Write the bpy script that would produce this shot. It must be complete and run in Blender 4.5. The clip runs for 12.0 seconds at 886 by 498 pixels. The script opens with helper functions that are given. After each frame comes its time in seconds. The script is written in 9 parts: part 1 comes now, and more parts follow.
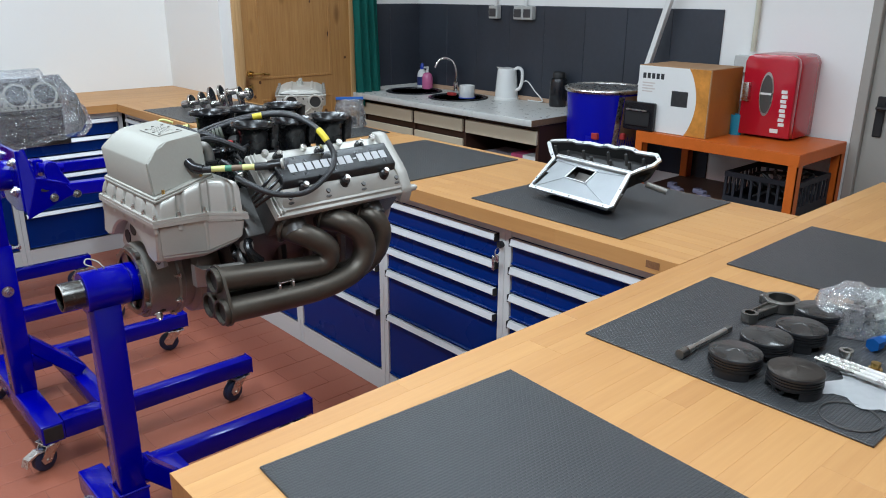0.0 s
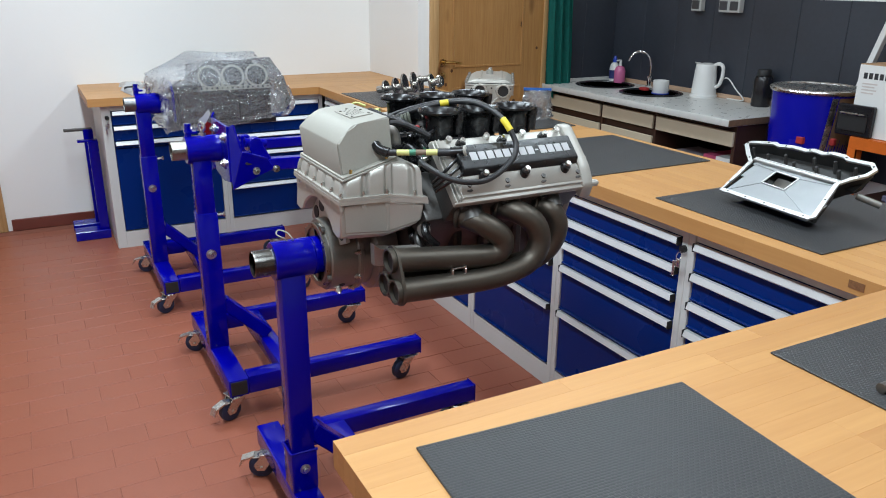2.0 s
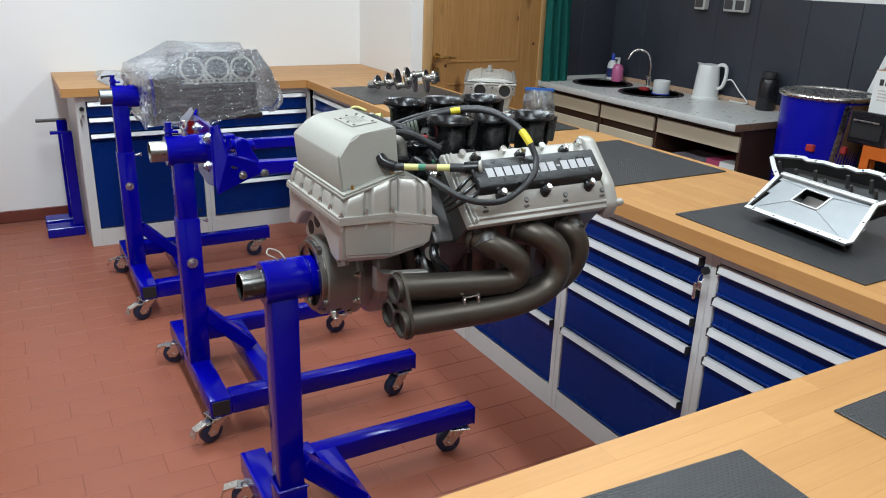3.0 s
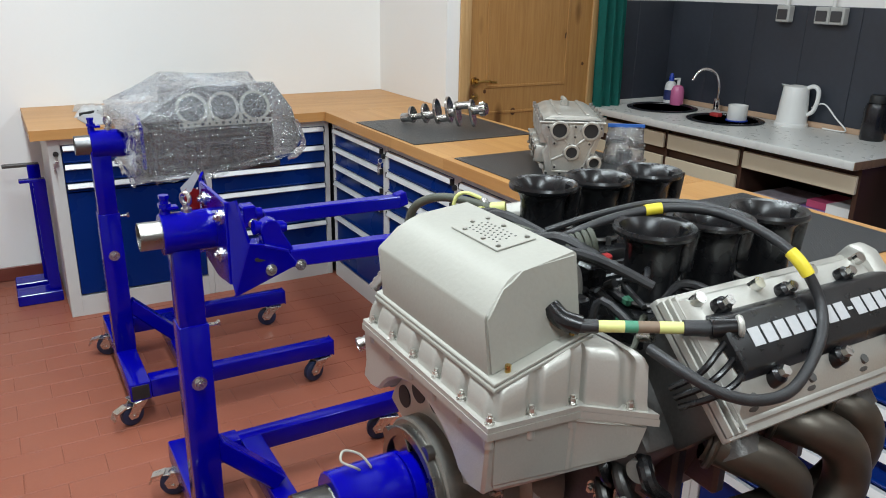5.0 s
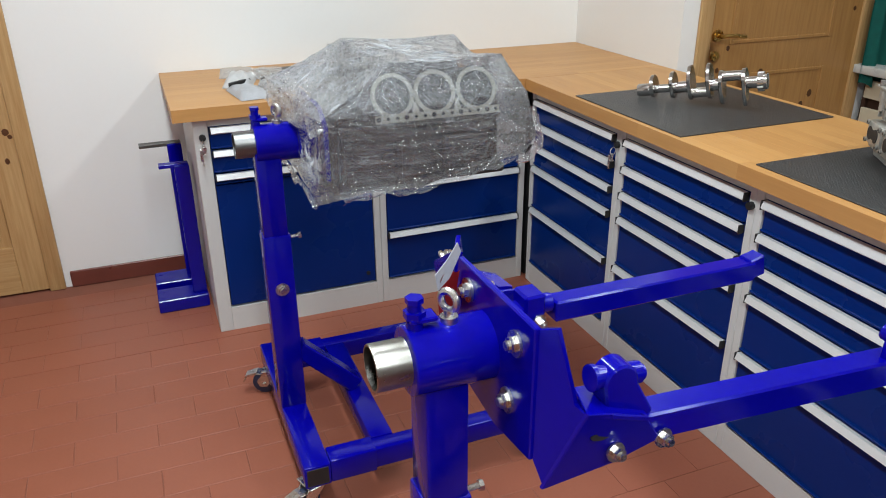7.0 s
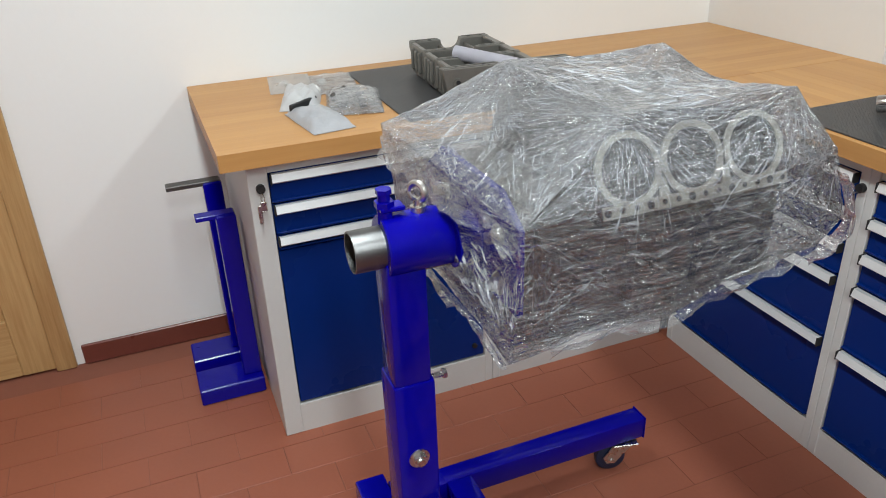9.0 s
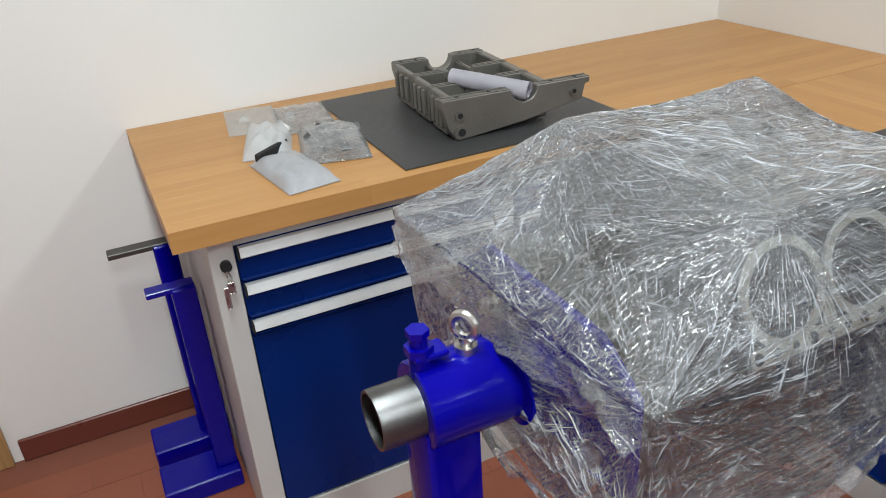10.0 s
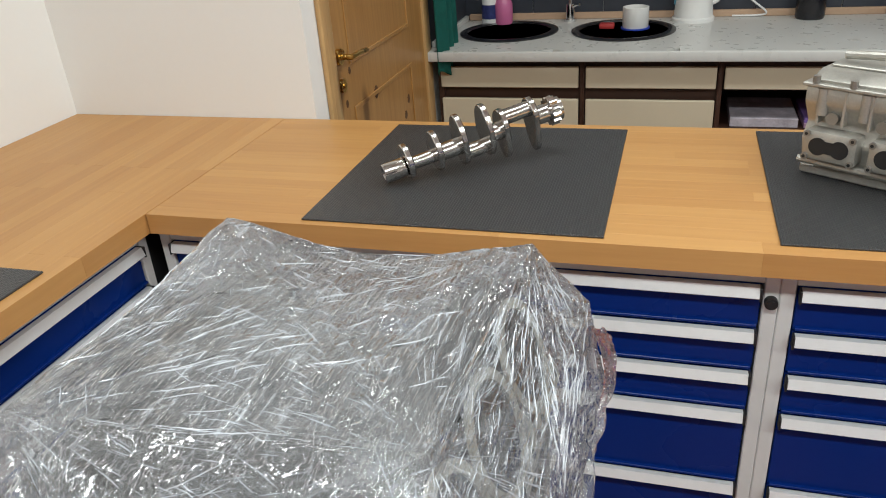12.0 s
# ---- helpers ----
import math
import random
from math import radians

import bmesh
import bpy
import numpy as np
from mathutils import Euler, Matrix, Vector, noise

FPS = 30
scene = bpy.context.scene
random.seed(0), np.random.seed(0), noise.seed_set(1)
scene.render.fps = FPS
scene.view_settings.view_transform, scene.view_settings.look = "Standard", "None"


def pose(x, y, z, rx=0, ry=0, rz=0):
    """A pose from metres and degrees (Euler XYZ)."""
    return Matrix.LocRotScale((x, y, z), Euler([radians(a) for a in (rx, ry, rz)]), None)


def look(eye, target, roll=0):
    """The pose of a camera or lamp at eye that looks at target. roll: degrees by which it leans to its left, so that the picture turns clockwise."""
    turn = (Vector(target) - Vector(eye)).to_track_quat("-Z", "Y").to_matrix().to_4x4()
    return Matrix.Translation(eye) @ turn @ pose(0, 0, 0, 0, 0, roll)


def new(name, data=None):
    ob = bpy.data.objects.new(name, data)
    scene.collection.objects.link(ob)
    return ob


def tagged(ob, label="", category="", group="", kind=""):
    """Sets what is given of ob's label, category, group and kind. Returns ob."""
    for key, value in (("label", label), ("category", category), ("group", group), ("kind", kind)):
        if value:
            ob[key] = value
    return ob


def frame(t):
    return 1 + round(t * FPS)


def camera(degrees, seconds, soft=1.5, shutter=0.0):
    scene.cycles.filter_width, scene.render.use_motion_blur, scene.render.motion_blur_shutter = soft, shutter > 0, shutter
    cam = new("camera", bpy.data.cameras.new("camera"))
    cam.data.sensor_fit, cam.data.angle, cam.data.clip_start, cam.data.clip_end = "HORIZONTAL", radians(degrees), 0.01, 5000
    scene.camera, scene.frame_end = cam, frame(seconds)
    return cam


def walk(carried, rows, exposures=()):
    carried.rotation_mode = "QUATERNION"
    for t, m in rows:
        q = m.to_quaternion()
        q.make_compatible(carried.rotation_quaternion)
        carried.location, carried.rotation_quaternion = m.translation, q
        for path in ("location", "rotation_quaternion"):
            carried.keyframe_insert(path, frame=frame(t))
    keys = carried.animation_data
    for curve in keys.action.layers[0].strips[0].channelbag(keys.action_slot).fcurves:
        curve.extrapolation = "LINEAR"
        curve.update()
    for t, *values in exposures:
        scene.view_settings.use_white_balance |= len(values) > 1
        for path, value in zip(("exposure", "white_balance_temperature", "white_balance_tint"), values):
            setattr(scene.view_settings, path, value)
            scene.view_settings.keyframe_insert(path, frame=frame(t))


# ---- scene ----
from mathutils.bvhtree import BVHTree

cam = camera(60.2, 12.0, 1.0)
PATH = [
    (0, (0.775, 0.867, 1.537), (2.048, 2.273, 0.902), 0.3),
    (0.5, (0.762, 0.907, 1.537), (1.789, 2.502, 0.906), 0.6),
    (1, (0.761, 0.904, 1.53), (1.673, 2.567, 0.896), 1.0),
    (1.5, (0.776, 0.891, 1.531), (1.666, 2.56, 0.881), 0.4),
    (2, (0.79, 0.88, 1.531), (1.685, 2.543, 0.873), 0.6),
    (2.5, (0.8, 0.924, 1.521), (1.701, 2.576, 0.846), 1.7),
    (3, (0.826, 1.087, 1.541), (1.762, 2.718, 0.86), 2.0),
    (5, (0.962, 1.886, 1.526), (1.919, 3.516, 0.873), 1.2),
    (5.5, (0.937, 2.138, 1.525), (1.905, 3.72, 0.777), 0.5),
    (6, (0.941, 2.387, 1.506), (1.791, 4.004, 0.692), 0.2),
    (6.5, (0.971, 2.62, 1.526), (1.704, 4.297, 0.719), 0.7),
    (7, (0.973, 2.864, 1.518), (1.649, 4.562, 0.705), -0.4),
    (7.5, (0.931, 3.113, 1.523), (1.626, 4.8, 0.702), -1.9),
    (9.5, (0.93, 4.006, 1.494), (1.572, 5.659, 0.57), -2.0),
    (10, (0.995, 4.213, 1.5), (1.729, 5.823, 0.568), -3.8),
    (10.5, (1.102, 4.392, 1.488), (2.076, 5.875, 0.564), -5.9),
    (11, (1.17, 4.494, 1.495), (2.512, 5.632, 0.545), -6.1),
    (11.5, (1.182, 4.547, 1.513), (2.738, 5.386, 0.578), -5.8),
    (12, (1.192, 4.529, 1.517), (2.888, 5.082, 0.613), -4.4),
]
walk(cam, [(t, look(eye, target, roll)) for t, eye, target, roll in PATH], [(0, 0.05, 6150, 10), (2, 0.05, 6350, 10), (5, 0.06, 6650, 10), (7.5, 0.08, 6850, 11), (9.5, 0, 6950, 11), (10.5, -0.12, 7000, 11), (12, 0.05, 7200, 12)])

# ---- light and world ----
world = bpy.data.worlds.new("world")
scene.world = world
world.use_nodes = True
world.node_tree.nodes["Background"].inputs[0].default_value = (0.8, 0.85, 0.9, 1)
world.node_tree.nodes["Background"].inputs[1].default_value = 0.03

TUBES = [(1.0, 1.1, 40), (1.0, 2.9, 40), (1.0, 4.7, 40), (2.9, 1.4, 18.5), (2.9, 3.1, 18.5), (2.9, 4.7, 15)]
CEIL = 2.75
for lx, ly, watt in TUBES:
    lamp = bpy.data.lights.new("tube_light", "AREA")
    lamp.shape, lamp.size, lamp.size_y = "RECTANGLE", 0.22, 1.25
    lamp.energy, lamp.color = watt, (0.80, 0.93, 1.0)
    new("tube_light", lamp).matrix_world = pose(lx, ly, CEIL - 0.075)

# ---- mesh helpers ----


def box(bm, x0, y0, z0, x1, y1, z1, bev=0.0, seg=1, m=None):
    mat = Matrix.LocRotScale(((x0 + x1) / 2, (y0 + y1) / 2, (z0 + z1) / 2), None, (abs(x1 - x0), abs(y1 - y0), abs(z1 - z0)))
    if m is not None:
        mat = m @ mat
    vs = bmesh.ops.create_cube(bm, size=1, matrix=mat)["verts"]
    if bev:
        es = list({e for v in vs for e in v.link_edges})
        bmesh.ops.bevel(bm, geom=es, offset=bev, segments=seg, affect="EDGES", profile=0.5)
    return bm


def axis_matrix(p0, p1):
    p0, p1 = Vector(p0), Vector(p1)
    d = p1 - p0
    q = d.to_track_quat("Z", "Y").to_matrix().to_4x4()
    return Matrix.Translation(p0) @ q, d.length


def rod(bm, p0, p1, r0, r1=None, seg=18, cap=True):
    m, length = axis_matrix(p0, p1)
    bmesh.ops.create_cone(bm, cap_ends=cap, segments=seg, radius1=r0, radius2=r0 if r1 is None else r1, depth=length,
                          matrix=m @ Matrix.Translation((0, 0, length / 2)))
    return bm


def bar(bm, p0, p1, w, h, bev=0.004, up=(0, 0, 1)):
    """A square bar from p0 to p1, w wide and h high."""
    p0, p1 = Vector(p0), Vector(p1)
    d = p1 - p0
    f = d.normalized()
    s = f.cross(Vector(up)).normalized()
    u = s.cross(f)
    m = Matrix((s, f, u)).transposed().to_4x4()
    m.translation = (p0 + p1) / 2
    return box(bm, -w / 2, -d.length / 2, -h / 2, w / 2, d.length / 2, h / 2, bev, 1, m)


def lathe(bm, prof, seg=24, m=None, closed=False):
    """Turns the profile of (radius, height) round z."""
    m = m or Matrix()
    rings = []
    for r, z in prof:
        rings.append([bm.verts.new(m @ Vector((r * math.cos(2 * math.pi * k / seg), r * math.sin(2 * math.pi * k / seg), z))) for k in range(seg)])
    pairs = list(zip(rings, rings[1:])) + ([(rings[-1], rings[0])] if closed else [])
    for a, b in pairs:
        for k in range(seg):
            bm.faces.new((a[k], a[(k + 1) % seg], b[(k + 1) % seg], b[k]))
    if not closed:
        if prof[0][0] > 1e-4:
            bm.faces.new(list(reversed(rings[0])))
        if prof[-1][0] > 1e-4:
            bm.faces.new(rings[-1])
    return bm


def prism(bm, pts, d, bev=0.0, seg=1):
    """A flat outline of 3D points pushed out along d."""
    d = Vector(d)
    a = [bm.verts.new(Vector(p)) for p in pts]
    b = [bm.verts.new(Vector(p) + d) for p in pts]
    n = len(pts)
    fs = [bm.faces.new(list(reversed(a))), bm.faces.new(b)]
    for k in range(n):
        fs.append(bm.faces.new((a[k], a[(k + 1) % n], b[(k + 1) % n], b[k])))
    bmesh.ops.recalc_face_normals(bm, faces=fs)
    if bev:
        es = list({e for f in fs for e in f.edges})
        bmesh.ops.bevel(bm, geom=es, offset=bev, segments=seg, affect="EDGES", profile=0.5)
    return bm


def smooth_path(pts, n=6):
    pts = [Vector(p) for p in pts]
    out = []
    for i in range(len(pts) - 1):
        p0, p1, p2, p3 = pts[max(i - 1, 0)], pts[i], pts[i + 1], pts[min(i + 2, len(pts) - 1)]
        for k in range(n):
            t = k / n
            out.append(0.5 * ((2 * p1) + (p2 - p0) * t + (2 * p0 - 5 * p1 + 4 * p2 - p3) * t * t + (3 * p1 - p0 - 3 * p2 + p3) * t ** 3))
    out.append(pts[-1])
    return out


def tube(bm, pts, r, seg=10, n=6, smooth=True, cap=True):
    """A round tube along a smoothed path; r may be a list, one a point."""
    path = smooth_path(pts, n) if smooth else [Vector(p) for p in pts]
    rings, u = [], None
    for i, p in enumerate(path):
        f = (path[min(i + 1, len(path) - 1)] - path[max(i - 1, 0)]).normalized()
        if u is None:
            u = f.orthogonal().normalized()
        u = (u - f * u.dot(f)).normalized()
        w = f.cross(u)
        rr = r if not isinstance(r, (list, tuple)) else r[0] + (r[1] - r[0]) * i / (len(path) - 1)
        rings.append([bm.verts.new(p + (u * math.cos(2 * math.pi * k / seg) + w * math.sin(2 * math.pi * k / seg)) * rr) for k in range(seg)])
    for a, b in zip(rings, rings[1:]):
        for k in range(seg):
            bm.faces.new((a[k], a[(k + 1) % seg], b[(k + 1) % seg], b[k]))
    if cap:
        bm.faces.new(list(reversed(rings[0])))
        bm.faces.new(rings[-1])
    return bm


def hexbolt(bm, p, d, r=0.009, h=0.008, washer=True):
    p, d = Vector(p), Vector(d).normalized()
    if washer:
        rod(bm, p - d * 0.001, p + d * 0.002, r * 1.5, seg=16)
    rod(bm, p, p + d * (h + 0.002), r, seg=6)
    rod(bm, p, p + d * (h + 0.007), r * 0.55, seg=10)
    return bm


def torus(bm, centre, normal, R, r, seg=28, sub=8):
    m, _ = axis_matrix(centre, Vector(centre) + Vector(normal))
    return lathe(bm, [(R + r * math.cos(2 * math.pi * k / sub), r * math.sin(2 * math.pi * k / sub)) for k in range(sub)], seg, m, True)


def finish(bm, name, mat, angle=32):
    bmesh.ops.recalc_face_normals(bm, faces=bm.faces)
    me = bpy.data.meshes.new(name)
    bm.to_mesh(me)
    bm.free()
    me.materials.append(mat)
    me.shade_smooth()
    me.set_sharp_from_angle(angle=radians(angle))
    return me


def thing(name, loc, label, category, group="", kind=""):
    ob = new(name)
    ob.empty_display_size = 0.05
    ob.location = loc
    return tagged(ob, label, category, group, kind)


def root_place(ob):
    v = Vector((0, 0, 0))
    while ob is not None:
        v += ob.location
        ob = ob.parent
    return v


def part(name, bm, mat, parent, label="", w=False, angle=32):
    """One mesh under a thing or part. w: its mesh is given in the world's places."""
    if w:
        bmesh.ops.translate(bm, verts=bm.verts, vec=-root_place(parent))
    ob = new(name, finish(bm, name, mat, angle))
    ob.parent = parent
    if label:
        tagged(ob, label)
    return ob


def solo(name, bm, mat, label, category, group="", kind="", angle=32):
    """A thing of one mesh, given in the world's places; its origin goes to its base."""
    lo = [min(v.co[i] for v in bm.verts) for i in range(3)]
    hi = [max(v.co[i] for v in bm.verts) for i in range(3)]
    base = Vector(((lo[0] + hi[0]) / 2, (lo[1] + hi[1]) / 2, lo[2]))
    bmesh.ops.translate(bm, verts=bm.verts, vec=-base)
    ob = new(name, finish(bm, name, mat, angle))
    ob.location = base
    return tagged(ob, label, category, group, kind)


B = bmesh.new

# ---- materials ----


def material(name, col, rough=0.5, metal=0.0, var=0.12, scale=9.0, fine=140.0, bump=0.05, coat=0.0, tint=None, rvar=0.1, stretch=None, spec=0.5, rnd=0.0):
    """A surface with two scales of variation: broad stains and fine grain."""
    m = bpy.data.materials.new(name)
    m.use_nodes = True
    nt = m.node_tree
    N, L = nt.nodes, nt.links
    b = N["Principled BSDF"]
    tc = N.new("ShaderNodeTexCoord")
    src = tc.outputs["Object"]
    if stretch:
        mp = N.new("ShaderNodeMapping")
        mp.inputs["Scale"].default_value = stretch
        L.new(src, mp.inputs[0])
        src = mp.outputs[0]
    n1, n2 = N.new("ShaderNodeTexNoise"), N.new("ShaderNodeTexNoise")
    n1.inputs["Scale"].default_value, n1.inputs["Detail"].default_value = scale, 5
    n2.inputs["Scale"].default_value, n2.inputs["Detail"].default_value = fine, 3
    L.new(src, n1.inputs[0]), L.new(src, n2.inputs[0])
    mix = N.new("ShaderNodeMix")
    mix.data_type = "RGBA"
    dark = tint or tuple(c * (1 - 2.2 * var) for c in col)
    light = tuple(min(1, c * (1 + 1.2 * var)) for c in col)
    mix.inputs[6].default_value, mix.inputs[7].default_value = (*dark, 1), (*light, 1)
    add = N.new("ShaderNodeMath")
    add.operation = "MULTIPLY_ADD"
    add.inputs[1].default_value, add.inputs[2].default_value = 0.35, 0.0
    L.new(n2.outputs[0], add.inputs[0])
    sm = N.new("ShaderNodeMath")
    sm.operation = "MULTIPLY_ADD"
    sm.inputs[1].default_value = 0.75
    L.new(n1.outputs[0], sm.inputs[0]), L.new(add.outputs[0], sm.inputs[2])
    fac = sm.outputs[0]
    if rnd:
        oi = N.new("ShaderNodeObjectInfo")
        ra = N.new("ShaderNodeMath")
        ra.operation = "MULTIPLY_ADD"
        ra.inputs[1].default_value = rnd
        L.new(oi.outputs["Random"], ra.inputs[0]), L.new(fac, ra.inputs[2])
        fac = ra.outputs[0]
    L.new(fac, mix.inputs[0])
    L.new(mix.outputs[2], b.inputs["Base Color"])
    mr = N.new("ShaderNodeMapRange")
    mr.inputs[3].default_value, mr.inputs[4].default_value = max(0.02, rough - rvar), min(1, rough + rvar)
    L.new(n1.outputs[0], mr.inputs[0]), L.new(mr.outputs[0], b.inputs["Roughness"])
    b.inputs["Metallic"].default_value = metal
    b.inputs["Specular IOR Level"].default_value = spec
    if coat:
        b.inputs["Coat Weight"].default_value, b.inputs["Coat Roughness"].default_value = coat, 0.08
    if bump:
        bp = N.new("ShaderNodeBump")
        bp.inputs["Strength"].default_value, bp.inputs["Distance"].default_value = bump, 0.002
        L.new(n2.outputs[0], bp.inputs["Height"]), L.new(bp.outputs[0], b.inputs["Normal"])
    return m


def wood(name, light, dark, rot=0.0, stave=(0.75, 0.045), rough=0.42, knots=False, upright=False, grain=1.0, tint=0.35):
    """Planed wood in glued staves, with grain along x (turned by rot about z, or upright)."""
    m = bpy.data.materials.new(name)
    m.use_nodes = True
    nt = m.node_tree
    N, L = nt.nodes, nt.links
    b = N["Principled BSDF"]
    tc, mp = N.new("ShaderNodeTexCoord"), N.new("ShaderNodeMapping")
    mp.inputs["Rotation"].default_value = (0, radians(90), 0) if upright else (0, 0, radians(rot))
    L.new(tc.outputs["Object"], mp.inputs[0])
    br = N.new("ShaderNodeTexBrick")
    br.inputs["Color1"].default_value, br.inputs["Color2"].default_value, br.inputs["Mortar"].default_value = (0.1, 0.1, 0.1, 1), (0.9, 0.9, 0.9, 1), (0.25, 0.25, 0.25, 1)
    br.inputs["Scale"].default_value = 1.0
    br.inputs["Mortar Size"].default_value = 0.0006
    br.inputs["Brick Width"].default_value, br.inputs["Row Height"].default_value = stave
    br.offset = 0.37
    L.new(mp.outputs[0], br.inputs[0])
    st = N.new("ShaderNodeMapping")
    st.inputs["Scale"].default_value = (1.3, 26, 26)
    L.new(mp.outputs[0], st.inputs[0])
    g = N.new("ShaderNodeTexNoise")
    g.inputs["Scale"].default_value, g.inputs["Detail"].default_value, g.inputs["Roughness"].default_value = 3.0, 6, 0.65
    L.new(st.outputs[0], g.inputs[0])
    n1 = N.new("ShaderNodeTexNoise")
    n1.inputs["Scale"].default_value, n1.inputs["Detail"].default_value = 2.3, 3
    L.new(mp.outputs[0], n1.inputs[0])
    s1 = N.new("ShaderNodeMath")
    s1.operation = "MULTIPLY_ADD"
    s1.inputs[1].default_value = tint
    L.new(br.outputs[0], s1.inputs[0])
    s2 = N.new("ShaderNodeMath")
    s2.operation = "MULTIPLY_ADD"
    s2.inputs[1].default_value, s2.inputs[2].default_value = 1.5 * grain, 0.22 - 0.75 * grain
    L.new(g.outputs[0], s2.inputs[0]), L.new(s2.outputs[0], s1.inputs[2])
    s3 = N.new("ShaderNodeMath")
    s3.operation = "MULTIPLY_ADD"
    s3.inputs[1].default_value = 0.3
    L.new(n1.outputs[0], s3.inputs[0]), L.new(s1.outputs[0], s3.inputs[2])
    mix = N.new("ShaderNodeMix")
    mix.data_type = "RGBA"
    mix.inputs[6].default_value, mix.inputs[7].default_value = (*light, 1), (*dark, 1)
    L.new(s3.outputs[0], mix.inputs[0])
    out = mix.outputs[2]
    if knots:
        km = N.new("ShaderNodeMapping")
        km.inputs["Scale"].default_value = (2.6, 7.0, 7.0)
        L.new(mp.outputs[0], km.inputs[0])
        v = N.new("ShaderNodeTexVoronoi")
        v.inputs["Scale"].default_value = 1.0
        L.new(km.outputs[0], v.inputs[0])
        cr = N.new("ShaderNodeMapRange")
        cr.inputs[1].default_value, cr.inputs[2].default_value, cr.inputs[3].default_value, cr.inputs[4].default_value = 0.13, 0.27, 0.92, 0.0
        L.new(v.outputs["Distance"], cr.inputs[0])
        k = N.new("ShaderNodeMix")
        k.data_type = "RGBA"
        k.inputs[7].default_value = (dark[0] * 0.35, dark[1] * 0.28, dark[2] * 0.2, 1)
        L.new(cr.outputs[0], k.inputs[0]), L.new(out, k.inputs[6])
        out = k.outputs[2]
    L.new(out, b.inputs["Base Color"])
    b.inputs["Roughness"].default_value = rough
    bp = N.new("ShaderNodeBump")
    bp.inputs["Strength"].default_value, bp.inputs["Distance"].default_value = 0.08, 0.002
    L.new(g.outputs[0], bp.inputs["Height"]), L.new(bp.outputs[0], b.inputs["Normal"])
    return m


